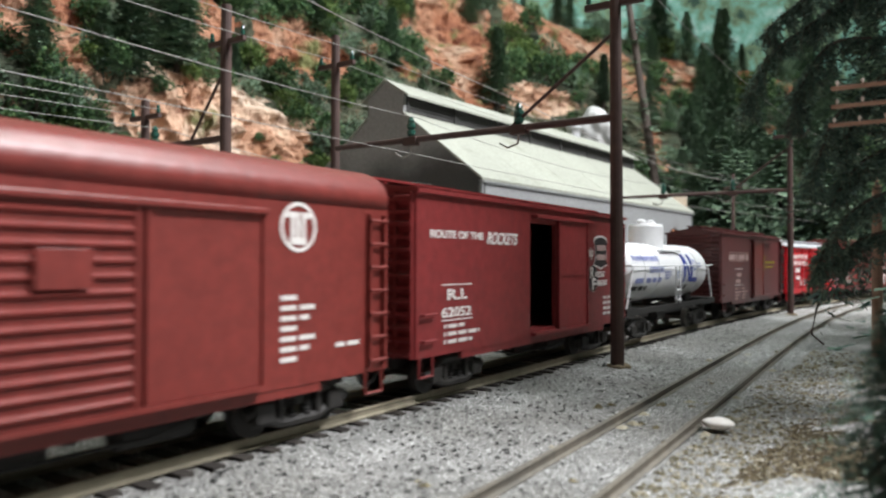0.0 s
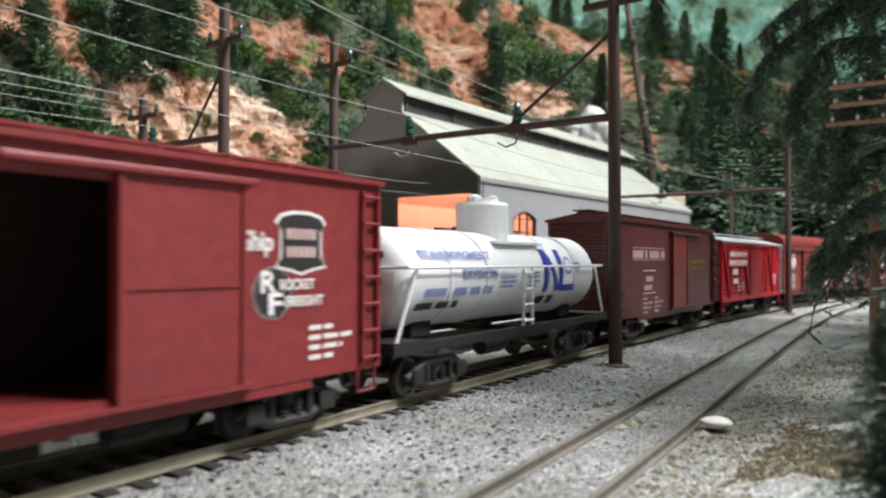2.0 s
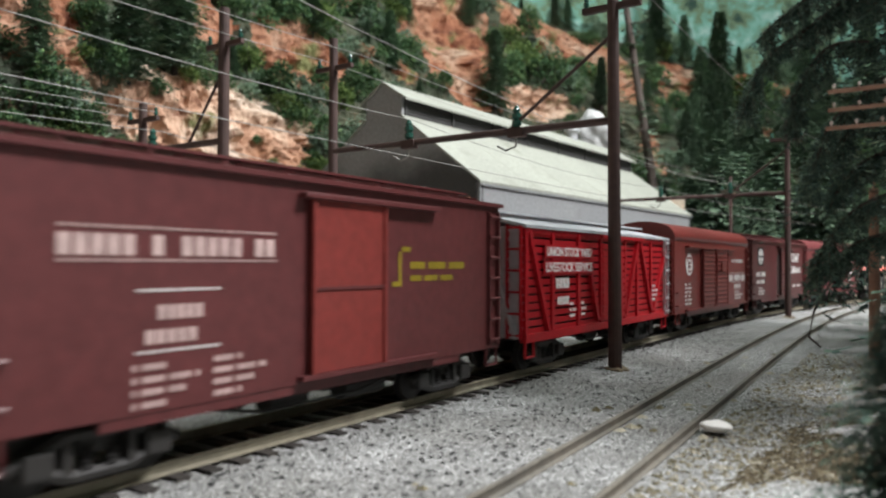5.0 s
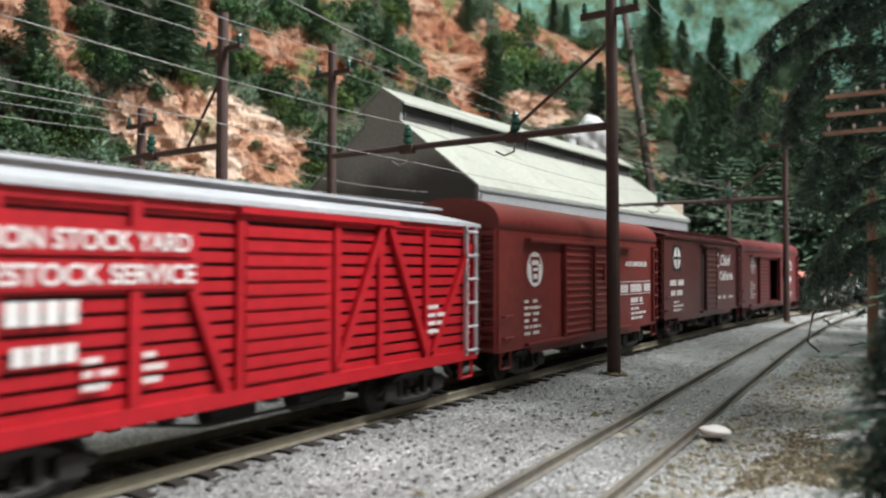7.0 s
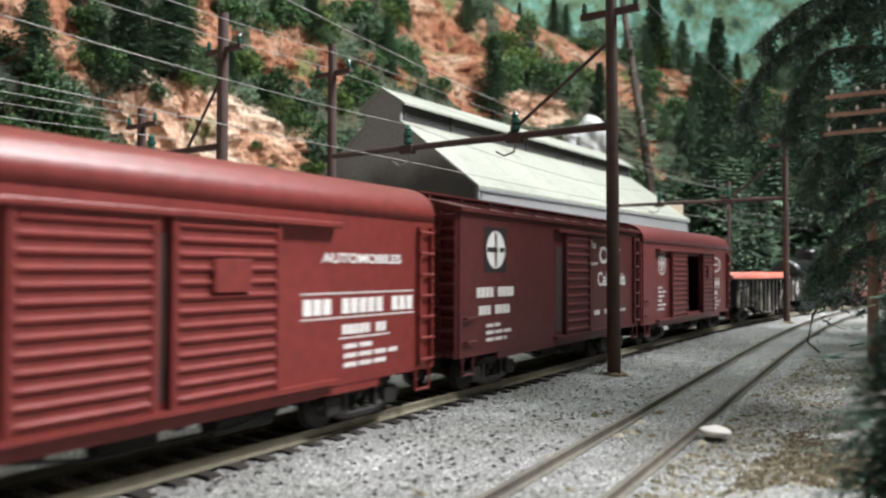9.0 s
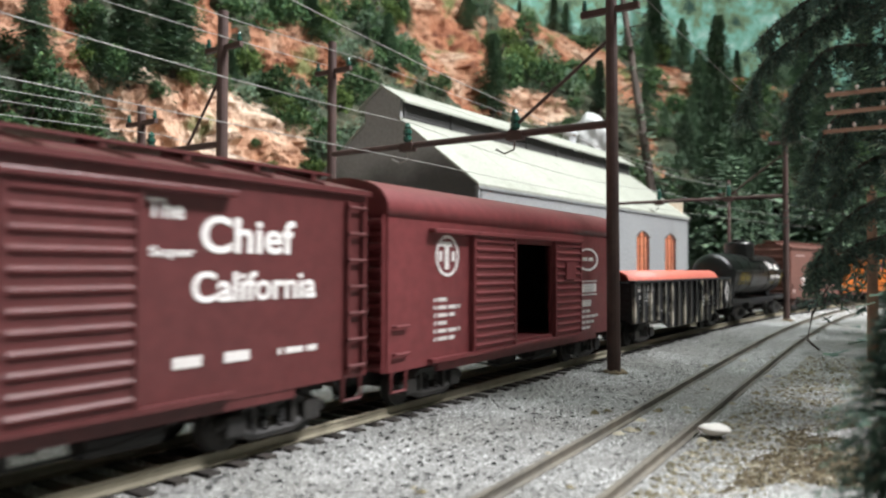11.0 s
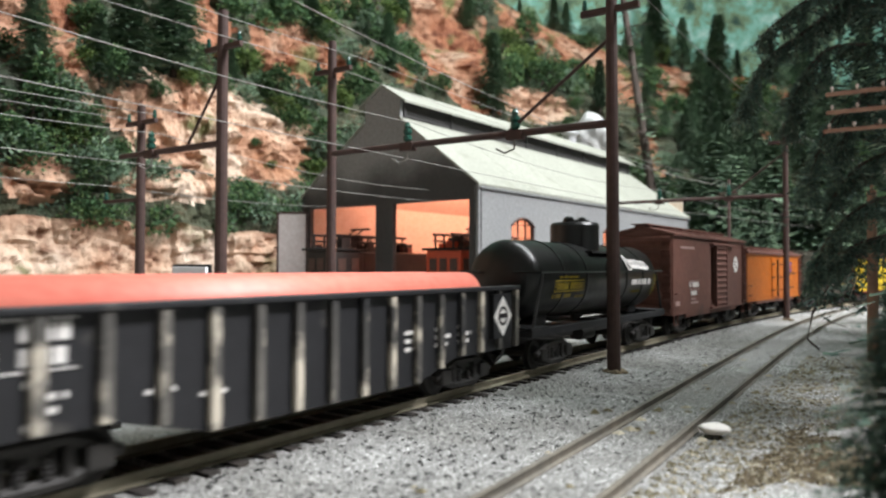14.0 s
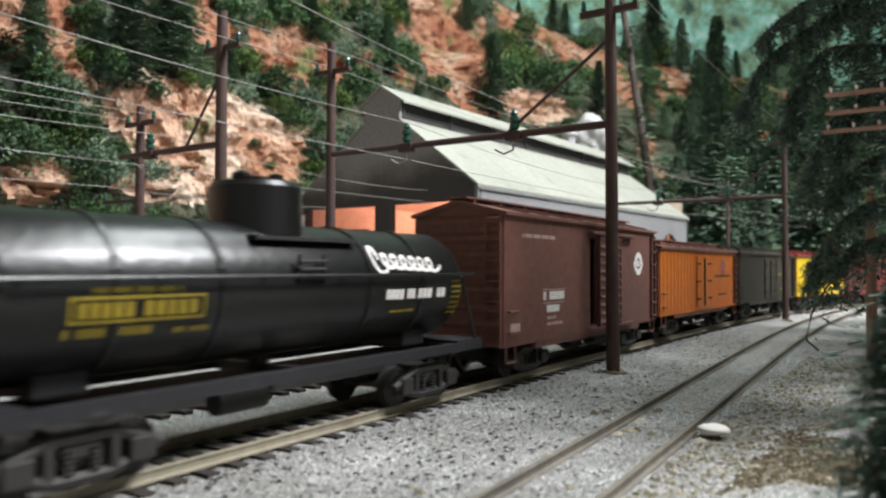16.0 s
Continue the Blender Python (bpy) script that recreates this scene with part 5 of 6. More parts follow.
# 4: red stock car
def stock_car():
    L, zb, ze = 12.3, 0.98, 3.92
    car = thing("stock_car", P(0, 0, 0), "bright red slatted stock car with silver roof and end", "stock car", "cars of the train")
    n = 13
    for s in (-1, 1):
        y0 = -HW if s < 0 else HW - 0.08
        for k in range(n):
            z = zb + 0.1 + (ze - zb - 0.1) * k / n
            part("slat", boxes((0.05, L - 0.05, y0, y0 + 0.06, z, z + 0.155)), SCARLET, car)
        yy = (-HW - 0.07, -HW) if s < 0 else (HW, HW + 0.07)
        for x in (0.08, 1.7, 3.5, 5.3, 7.5, 8.75, 10.3, L - 0.08):
            part("post", boxes((x - 0.08, x + 0.08, *yy, zb, ze)), SCARLET, car)
        for x0, z0, x1, z1 in ((0.2, ze - 0.1, 1.4, zb + 0.15), (4.4, ze - 1.3, 5.0, zb + 0.2), (7.5, zb + 0.2, 8.8, ze - 0.1), (9.0, ze - 0.1, 10.3, zb + 0.2), (10.5, zb + 0.2, L - 0.3, ze - 0.4)):
            ym = -HW - 0.04 if s < 0 else HW + 0.04
            part("brace", rod(B(), (x0, ym, z0), (x1, ym, z1), 0.1, n=4), SCARLET, car)
    part("side_sill", boxes((0, L, -HW - 0.09, -HW + 0.1, zb - 0.1, zb + 0.12), (0, L, HW - 0.1, HW + 0.09, zb - 0.1, zb + 0.12)), SCARLET, car)
    part("top_rail", boxes((0, L, -HW - 0.05, -HW + 0.1, ze - 0.14, ze), (0, L, HW - 0.1, HW + 0.05, ze - 0.14, ze)), SCARLET, car)
    for x0, x1, s in ((0.0, 0.1, -1), (L - 0.1, L, 1)):
        e = part("end", boxes((x0, x1, -HW + 0.06, HW - 0.06, zb, ze)), GALV, car, "silver slatted end")
        for k in range(11):
            z = zb + 0.1 + (ze - zb - 0.2) * k / 10
            xx = (x0 - 0.05, x0) if s < 0 else (x1, x1 + 0.05)
            part("slat", boxes((*xx, -HW + 0.1, HW - 0.1, z, z + 0.14)), GALV, e)
        q = B()
        xm = x0 - 0.08 if s < 0 else x1 + 0.08
        for y0, y1 in ((-1.2, -0.1), (1.2, 0.1), (-0.5, -0.5), (0.5, 0.5)):
            rod(q, (xm, y0, zb), (xm, y1, ze), 0.07, n=4)
        part("end_brace", q, GALV, e)
        end_ladder(car, x0 if s < 0 else x1, s, -HW + 0.05, -HW + 0.45, zb + 0.1, ze, 6, SCARLET)
    ov = HW + 0.12
    r = extrude_x(B(), [(-ov, ze), (-ov, ze + 0.08), (0, ze + 0.42), (ov, ze + 0.08), (ov, ze), (0, ze + 0.3)], -0.1, L + 0.1)
    part("roof", r, GALV, car, "silver sheet roof")
    part("running_board", boxes((-0.2, L + 0.2, -0.35, 0.35, ze + 0.46, ze + 0.52)), GALV, car)
    part("floor", boxes((0.1, L - 0.1, -HW + 0.1, HW - 0.1, zb - 0.05, zb + 0.1)), SOOT, car)
    # near-black sheets close behind the slats, painted as the shaded inside
    part("lining", boxes((0.12, L - 0.12, -HW + 0.1, -HW + 0.12, zb + 0.1, ze), (0.12, L - 0.12, HW - 0.12, HW - 0.1, zb + 0.1, ze)), INSIDE_SHADE, car)
    d = part("door", boxes((5.4, 7.3, -HW - 0.09, -HW - 0.07, ze - 0.2, ze - 0.05)), SCARLET, car, "slatted red sliding door")
    for k in range(11):
        z = zb + 0.2 + (ze - zb - 0.45) * k / 11
        part("slat", boxes((5.35, 7.3, -HW - 0.1, -HW - 0.06, z, z + 0.17)), SCARLET, d)
    part("track", boxes((5.2, 9.2, -HW - 0.16, -HW - 0.05, ze - 0.12, ze - 0.02)), SCARLET, car)
    part("sign_board", boxes((1.1, 4.45, -HW - 0.1, -HW - 0.07, 3.12, 3.5), (1.05, 4.5, -HW - 0.1, -HW - 0.07, 2.68, 3.06)), SCARLET, car)
    words("UNION STOCK YARD", 1.2, 3.18, 0.26, car, LETTER, -HW - 0.1, 3.12)
    words("LIVESTOCK SERVICE", 1.15, 2.74, 0.27, car, LETTER, -HW - 0.1, 3.25)
    bars([(1.82, 2.74, 2.27, 2.56), (1.91, 2.72, 1.8, 2.03)], car, LETTER, -HW - 0.08)
    data_block(car, 2.76, 1.75, 0.45, 3, LETTER, -HW - 0.08)
    data_block(car, 3.6, 1.75, 0.35, 3, LETTER, -HW - 0.08)
    data_block(car, 10.3, 2.1, 0.7, 4, LETTER, -HW - 0.08)
    ladder(car, L - 0.5, L - 0.1, -HW - 0.05, zb, ze, 6, GALV)
    for x0 in (0.1, L - 0.6):
        part("step", tube(B(), [(x0, -HW, zb), (x0, -HW, zb - 0.5), (x0 + 0.48, -HW, zb - 0.5), (x0 + 0.48, -HW, zb)], 0.05), SCARLET, car)
    underframe(car, L, zb)
    truck_pair(car, (2.0, L - 2.0))
    couplers(car, L)
    return car


CARS.append((stock_car(), 49.3, 12.3))

# 5: automobile car with round emblem and ribbed double doors
c = boxcar("reddish-brown automobile boxcar with round emblem and double doors", TUSCAN, 12.5, 0.86, 3.98, 0.78, "round", board=False)
door(c, 3.75, 5.7, TUSCAN, 0.86, 3.98, 13, label="ribbed sliding door")
door(c, 5.95, 7.95, TUSCAN, 0.86, 3.98, 13, label="ribbed sliding door", plate=True)
# no opening is cut: a strip coloured as the shade between the doors
part("gap_shade", boxes((5.73, 5.92, -HW - 0.012, -HW + 0.02, 1.1, 3.45)), INSIDE_SHADE, c)
door_track(c, 1.4, 4.0, TUSCAN, 3.98, 0.86)
door_track(c, 4.0, 9.4, TUSCAN, 3.98, 0.86)
ring_badge(2.0, 2.95, 0.47, c, -HW, 0.97)


def keystone(scale, y, material, name):
    key = B()
    key.faces.new([key.verts.new((2.0 + a * scale, y, 2.95 + b * scale)) for a, b in ((-0.16, -0.36), (0.16, -0.36), (0.22, 0.1), (0.33, 0.14), (0.28, 0.34), (-0.28, 0.34), (-0.33, 0.14), (-0.22, 0.1))])
    return part(name, key, material, c)


keystone(1.0, -HW - 0.018, TUSCAN, "emblem_shape")
keystone(0.72, -HW - 0.024, LETTER, "emblem_inset")
bars([(1.82, 2.18, 2.99, 3.06), (1.87, 2.13, 2.83, 2.9)], c, TUSCAN, -HW - 0.026, "emblem_line")
for x in (1.4, 1.9):
    data_block(c, x, 2.05, 0.45, 6, LETTER)
words("AUTOMOBILES", 9.05, 3.06, 0.18, c, LETTER, -HW, 2.3)
bars([(8.55, 11.8, 2.5, 2.53), (8.55, 11.8, 2.06, 2.09)], c, LETTER, -HW)
bars([(8.6, 11.8, 2.14, 2.42)], c, LETTER, -HW)
bars([(9.6, 10.9, 1.76, 1.94), (9.5, 11.0, 1.68, 1.71)], c, LETTER, -HW)
data_block(c, 9.65, 1.5, 1.6, 3, LETTER)
CARS.append((c, 62.8, 12.5))

# 6: maroon boxcar with cross emblem and slogan
c = boxcar("maroon boxcar with black-backed cross emblem and white slogan", MAROON, 12.2, ze=4.3)
door(c, 5.6, 7.4, MAROON, 0.92, 4.3, 12, label="ribbed maroon sliding door")
# dark strip painted as the shaded gap; the side behind it is whole
part("gap_shade", boxes((5.12, 5.58, -HW - 0.012, -HW + 0.02, 1.15, 3.6)), INSIDE_SHADE, c)
door_track(c, 5.0, 9.0, MAROON, 4.3)
part("emblem_ground", boxes((1.1, 2.2, -HW - 0.006, -HW, 2.88, 3.98)), BADGE, c)
ring_badge(1.65, 3.43, 0.46, c, -HW - 0.004, 0.97, None)
bars([(1.6, 1.7, 3.0, 3.86), (1.24, 2.06, 3.37, 3.49)], c, BADGE, -HW - 0.014, "emblem_cross")
bars([(0.76, 2.6, 2.28, 2.52), (0.86, 2.41, 1.86, 2.08)], c, LETTER, -HW)
data_block(c, 1.13, 1.55, 1.4, 3, LETTER)
words("The", 7.55, 3.62, 0.28, c, LETTER, -HW, 0.6)
words("Chief", 8.45, 3.15, 0.56, c, LETTER, -HW, 1.9)
words("Super", 7.6, 3.05, 0.18, c, LETTER, -HW, 0.75)
words("California", 8.3, 2.42, 0.46, c, LETTER, -HW, 2.55)
bars([(8.0, 8.5, 1.5, 1.66), (8.9, 9.4, 1.5, 1.66), (10.0, 10.9, 1.52, 1.62)], c, LETTER, -HW)
CARS.append((c, 76.4, 12.2))

# 7: plum-red automobile boxcar with open doorway
c = boxcar("plum-red automobile boxcar with wide open doorway", PLUM, 12.7, 0.86, 3.98, 0.78, "round", board=False, openings=[(5.15, 7.55)])
door(c, 3.1, 5.15, PLUM, 0.86, 3.98, 13, label="ribbed door slid open")
door(c, 7.55, 9.4, PLUM, 0.86, 3.98, 13, label="ribbed door slid open", plate=True)
door_track(c, 1.4, 3.2, PLUM, 3.98, 0.86)
door_track(c, 3.2, 9.4, PLUM, 3.98, 0.86)
ring_badge(2.13, 3.2, 0.46, c, -HW, 0.15)
bars([(1.83, 2.43, 3.4, 3.51), (2.03, 2.23, 2.9, 3.4), (1.8, 1.95, 3.08, 3.3), (2.31, 2.46, 3.08, 3.3)], c, LETTER, -HW, "emblem")
data_block(c, 1.62, 2.2, 1.05, 6, LETTER)
lens = B()
for k in range(24):
    a, b = 2 * math.pi * k / 24, 2 * math.pi * (k + 1) / 24
    f = lambda t, q: (10.17 + q * 0.85 * math.cos(t), 3.2 + q * 0.36 * math.sin(t))
    vs = [lens.verts.new((u, -HW - 0.012, w)) for u, w in (f(a, 1), f(b, 1), f(b, 0.82), f(a, 0.82))]
    lens.faces.new(vs)
part("emblem", lens, LETTER, c, "white oval emblem")
bars([(9.75, 10.6, 3.15, 3.26)], c, LETTER, -HW)
bars([(9.45, 10.95, 2.5, 2.54), (9.45, 10.95, 2.08, 2.12)], c, LETTER, -HW)
bars([(9.5, 10.9, 2.18, 2.44), (9.62, 10.6, 1.74, 1.94)], c, LETTER, -HW)
data_block(c, 9.5, 1.55, 1.5, 4, LETTER)
CARS.append((c, 89.3, 12.7))


# 8: gondola with pipes
def gondola():
    L, zb, ze = 14.0, 1.0, 2.47
    car = thing("gondola", P(0, 0, 0), "weathered black gondola with worn ribs", "gondola", "cars of the train")
    for s in (-1, 1):
        q = [(0.0, zb - 0.1), (0.0, ze), (L, ze), (L, zb - 0.1), (L - 2.9, zb - 0.1), (L - 4.4, zb - 0.5), (4.4, zb - 0.5), (2.9, zb - 0.1)]
        bm = B()
        y0, y1 = (-HW, -HW + 0.08) if s < 0 else (HW - 0.08, HW)
        a = [bm.verts.new((x, y0, z)) for x, z in q]
        b = [bm.verts.new((x, y1, z)) for x, z in q]
        bm.faces.new(a)
        bm.faces.new(b[::-1])
        for i in range(len(q)):
            bm.faces.new((a[i], a[(i + 1) % len(q)], b[(i + 1) % len(q)], b[i]))
        part("side", bm, GONBLACK, car)
        for k in range(17):
            x = 0.12 + (L - 0.24) * k / 16
            zl = zb - 0.07 if x < 2.9 or x > L - 2.9 else (zb - 0.47 if 4.4 < x < L - 4.4 else zb - 0.25)
            yy = (-HW - 0.12, -HW) if s < 0 else (HW, HW + 0.12)
            part("rib", boxes((x - 0.09, x + 0.09, *yy, zl, ze - 0.1), bevel=0.02), RIBWEAR, car, "scraped side rib")
        part("top_chord", boxes((0, L, -HW - 0.15, -HW + 0.09, ze - 0.1, ze) if s < 0 else (0, L, HW - 0.09, HW + 0.15, ze - 0.1, ze), bevel=0.02), GONBLACK, car)
    for x0, x1 in ((0, 0.08), (L - 0.08, L)):
        e = part("end", boxes((x0, x1, -HW + 0.08, HW - 0.08, zb, ze)), GONBLACK, car)
        s = -1 if x0 == 0 else 1
        for k in range(6):
            z = zb + 0.12 + k * 0.24
            xx = (x0 - 0.07, x0) if s < 0 else (x1, x1 + 0.07)
            part("end_rib", boxes((*xx, -HW + 0.1, HW - 0.1, z, z + 0.09), bevel=0.015), GONBLACK, e)
    part("floor", boxes((0.08, L - 0.08, -HW + 0.08, HW - 0.08, zb, zb + 0.12)), GONBLACK, car)
    bars([(0.63, 2.35, 2.3, 2.33), (0.63, 2.35, 1.68, 1.71)], car, LETTER, -HW)
    bars([(0.65, 1.4, 2.05, 2.27), (1.65, 2.3, 2.05, 2.27), (0.75, 1.4, 1.76, 1.97), (1.65, 2.25, 1.76, 1.97)], car, LETTER, -HW - 0.005)
    data_block(car, 0.85, 1.5, 0.5, 2, LETTER)
    data_block(car, 1.7, 1.5, 0.55, 4, LETTER)
    bars([(3.3, 3.8, 1.2, 1.27), (4.2, 4.7, 1.05, 1.12)], car, LETTER, -HW)
    for x in (9.2, 10.3, 11.2):
        data_block(car, x, 1.55, 0.62, 3, LETTER)
    dm = B()
    f = [dm.verts.new((13.1 + a, -HW - 0.128, 1.74 + b)) for a, b in ((0, -0.5), (0.45, 0), (0, 0.5), (-0.45, 0))]
    dm.faces.new(f)
    part("emblem", dm, LETTER, car, "white diamond emblem")
    part("emblem_plate", boxes((12.65, 13.55, -HW - 0.126, -HW, 1.2, 2.28)), GONBLACK, car)
    ring_badge(13.1, 1.74, 0.24, car, -HW - 0.122, 0.3, None, line=BADGE)
    bars([(12.86, 13.34, 1.69, 1.8)], car, BADGE, -HW - 0.13, "emblem_bar")
    for z in (1.7, 1.95, 2.2):
        part("grab_iron", rod(B(), (0.15, -HW - 0.14, z), (0.6, -HW - 0.14, z), 0.03, n=5), GONBLACK, car)
    underframe(car, L, zb)
    truck_pair(car, (2.0, L - 2.0))
    couplers(car, L)
    return car


c = gondola()
CARS.append((c, 103.6, 14.0))


def pipe_load(y):
    p = thing("pipe", P(0, 0, 0), "long salmon-coloured pipe lying in the gondola", "pipe", "pipes in the gondola")
    bm = B()
    n = 26
    r, ri, z = 0.52, 0.45, 2.3
    rings = [[bm.verts.new((x, y + rr * math.cos(2 * math.pi * k / n), z + rr * math.sin(2 * math.pi * k / n))) for k in range(n)] for x, rr in ((0.3, r), (12.5, r), (12.5, ri), (0.3, ri))]
    for a, b in zip(rings, rings[1:] + rings[:1]):
        for k in range(n):
            bm.faces.new((a[k], a[(k + 1) % n], b[(k + 1) % n], b[k]))
    part("pipe_wall", bm, PIPE, p, smooth=True)
    part("cradle", boxes((2.5, 2.8, y - 0.4, y + 0.4, 1.12, z - r + 0.1), (10.5, 10.8, y - 0.4, y + 0.4, 1.12, z - r + 0.1)), TIE, p)
    return p


for y in (-0.72, 0.5):
    CARS.append((pipe_load(y), 103.6, 14.0))

# 9: black tank car
c = tank_car("black tank car with yellow panel lettering and a white script mark", BLACK, GONBLACK, 11.8, 1.2, 2.55, 0.84, 0.75, False, -0.1)
CZ, CR = 2.55, 1.205
panel = boxes((1.65, 3.75, -HW - 0.01, -HW, 2.52, 2.56), (1.65, 3.75, -HW - 0.01, -HW, 2.2, 2.24), (1.65, 1.69, -HW - 0.01, -HW, 2.24, 2.52), (3.71, 3.75, -HW - 0.01, -HW, 2.24, 2.52))
curved(part("panel_border", panel, GOLD, c), CZ, CR)
curved(bars([(1.76, 2.6, 2.27, 2.48), (2.72, 3.64, 2.27, 2.48), (1.95, 3.35, 2.61, 2.68)], c, GOLD, -HW), CZ, CR)
curved(bars([(1.6, 2.2, 2.02, 2.14), (2.4, 3.0, 2.02, 2.14), (3.25, 3.95, 2.0, 2.08), (8.3, 9.2, 2.02, 2.08)], c, GOLD, -HW, "small_lettering"), CZ, CR)
curved(bars([(10.55, 10.95, 2.62 - 0.12 * k, 2.67 - 0.12 * k) for k in range(7)], c, GOLD, -HW, "end_stripes"), CZ, CR)
script = tube(B(), [(7.85 + 2.15 * f + 0.16 * math.cos(44 * f), -HW, 3.1 + (0.26 if f < 0.13 else 0.13) * math.sin(44 * f) - 0.1 * f) for f in (k / 110 for k in range(111))], 0.042)
for v in script.verts:
    v.co.y = -HW - 0.004 + 0.1 * (v.co.y + HW)
curved(part("emblem", script, LETTER, c, "white script mark"), CZ, CR)
curved(bars([(8.15, 8.75, 2.3, 2.5), (8.85, 9.15, 2.3, 2.5), (9.25, 10.3, 2.3, 2.5)], c, LETTER, -HW), CZ, CR)
CARS.append((c, 118.75, 11.8))

# 10: weathered brown boxcar, door ajar
c = boxcar("weathered brown boxcar with its ribbed door ajar", BROWN, 12.1, ze=4.3, ribs=8, openings=[(5.6, 6.15)])
door(c, 6.15, 8.1, BROWN, 0.92, 4.3, 11, label="ribbed brown door slid ajar")
door_track(c, 5.4, 9.4, BROWN, 4.3)
bars([(2.2, 3.7, 2.32, 2.35), (2.2, 3.7, 1.95, 1.98)], c, DULLLETTER, -HW)
bars([(2.25, 3.65, 2.05, 2.28), (2.3, 3.5, 1.7, 1.9)], c, LETTER, -HW)
data_block(c, 2.5, 1.5, 1.0, 2, DULLLETTER)
ring_badge(10.2, 3.1, 0.42, c, -HW, 0.5)
bars([(9.7, 10.7, 3.0, 3.2)], c, LETTER, -HW)
bars([(0.35, 0.9, 1.3, 1.5), (1.0, 3.0, 3.75, 3.85)], c, DULLLETTER, -HW)
CARS.append((c, 131.5, 12.1))


def reefer(label, paint, end_paint, marks):
    c = boxcar(label, paint, 12.1, 1.0, 3.75, 0.3, ribs=12, roof_paint=end_paint, trim=end_paint, category="refrigerator car")
    d = part("door", boxes((4.9, 5.98, -HW - 0.06, -HW, 1.15, 3.5), bevel=0.015), paint, c, "insulated swing door")
    e = part("door", boxes((6.02, 7.1, -HW - 0.06, -HW, 1.15, 3.5), bevel=0.015), paint, c, "insulated swing door")
    for dd, x0 in ((d, 4.8), (e, 6.6)):
        for z in (1.5, 2.3, 3.1):
            part("hinge", boxes((x0, x0 + 0.6, -HW - 0.1, -HW - 0.05, z, z + 0.08)), SOOT, dd)
    part("latch_bar", boxes((5.95, 6.05, -HW - 0.12, -HW - 0.05, 1.2, 3.4)), SOOT, e)
    for k in range(25):
        x = 0.4 + k * 0.46
        if 4.8 < x < 7.1:
            continue
        part("board_strip", boxes((x, x + 0.025, -HW - 0.012, -HW, 1.05, 3.65)), paint, c)
    for x in (1.0, 10.6):
        part("ice_hatch", boxes((x - 0.4, x + 0.4, -1.2, -0.5, 3.85, 4.0), (x - 0.4, x + 0.4, 0.5, 1.2, 3.85, 4.0), bevel=0.02), end_paint, c)
    bars([(8.0, 10.8, 2.5, 2.62), (8.6, 10.2, 1.6, 1.7)], c, marks, -HW)
    ring_badge(9.5, 3.0, 0.3, c, -HW, 0.3, None, line=BLUE)
    return c


CARS.append((reefer("orange wooden refrigerator car with dark ends", ORANGE, BROWN, BADGE), 144.4, 12.1))
c = reefer("dark olive refrigerator car with small yellow lettering", OLIVE, OLIVE, GOLD)
CARS.append((c, 157.5, 12.1))
CARS.append((reefer("yellow wooden refrigerator car with red-brown ends", YELLOW, OXIDE, BADGE), 170.6, 12.1))
c = boxcar("red-brown boxcar far down the train", OXIDE, 12.1)
door(c, 5.4, 7.4, OXIDE)
door_track(c, 5.2, 9.2, OXIDE)
CARS.append((c, 183.7, 12.1))


# ---- trees and bushes ----
def quads_mesh(name, quads, material):
    me = bpy.data.meshes.new(name)
    v = (np.array(quads, dtype=float) * K).reshape(-1, 3)
    me.from_pydata(v.tolist(), [], [(i, i + 1, i + 2, i + 3) for i in range(0, len(v), 4)])
    me.materials.append(material)
    return me


def sprig(quads, at, way, side, length, width):
    """One flat, slightly folded clump of needles."""
    tip = at + way * length
    quads.append((at - side * width * 0.35, at + side * width * 0.35, tip + side * width * 0.5 + way * width * 0.2, tip - side * width * 0.5))


def fir_crown(seed, h, radius, tiers, per, segs, leaf, bottom=0.08, droop=0.35, thin=0.0):
    rng = random.Random(seed)
    quads = []
    for t in range(tiers):
        f = t / (tiers - 1)
        z = h * (bottom + (1 - bottom) * f)
        reach = radius * (1 - f) ** 0.85 * (0.75 + 0.5 * rng.random()) + leaf * 0.4
        n = max(3, round(per * (1 - 0.55 * f)))
        for b in range(n):
            if rng.random() < thin:
                continue
            a = 2 * math.pi * (b + rng.random()) / n
            out = Vector((math.cos(a), math.sin(a), 0))
            side = Vector((-math.sin(a), math.cos(a), 0))
            rr = reach * (0.65 + 0.5 * rng.random())
            for k in range(segs):
                d = (k + 0.6) / segs
                p = out * rr * d + Vector((0, 0, z + 0.12 * rr * d - droop * rr * d * d))
                w = leaf * (1.15 - 0.5 * d)
                for s in (-1, 1):
                    way = (out * 0.7 + side * s * (0.5 + 0.4 * rng.random()) + Vector((0, 0, rng.uniform(-0.45, 0.25)))).normalized()
                    up = Vector((rng.uniform(-0.5, 0.5), rng.uniform(-0.5, 0.5), 1)).normalized()
                    sprig(quads, p, way, way.cross(up).normalized(), w * rng.uniform(0.8, 1.5), w * rng.uniform(0.35, 0.6))
            sprig(quads, out * rr * 0.9 + Vector((0, 0, z + 0.1 * rr - droop * rr * 0.8)), (out + Vector((0, 0, -0.3))).normalized(), side, leaf, leaf * 0.5)
    return quads


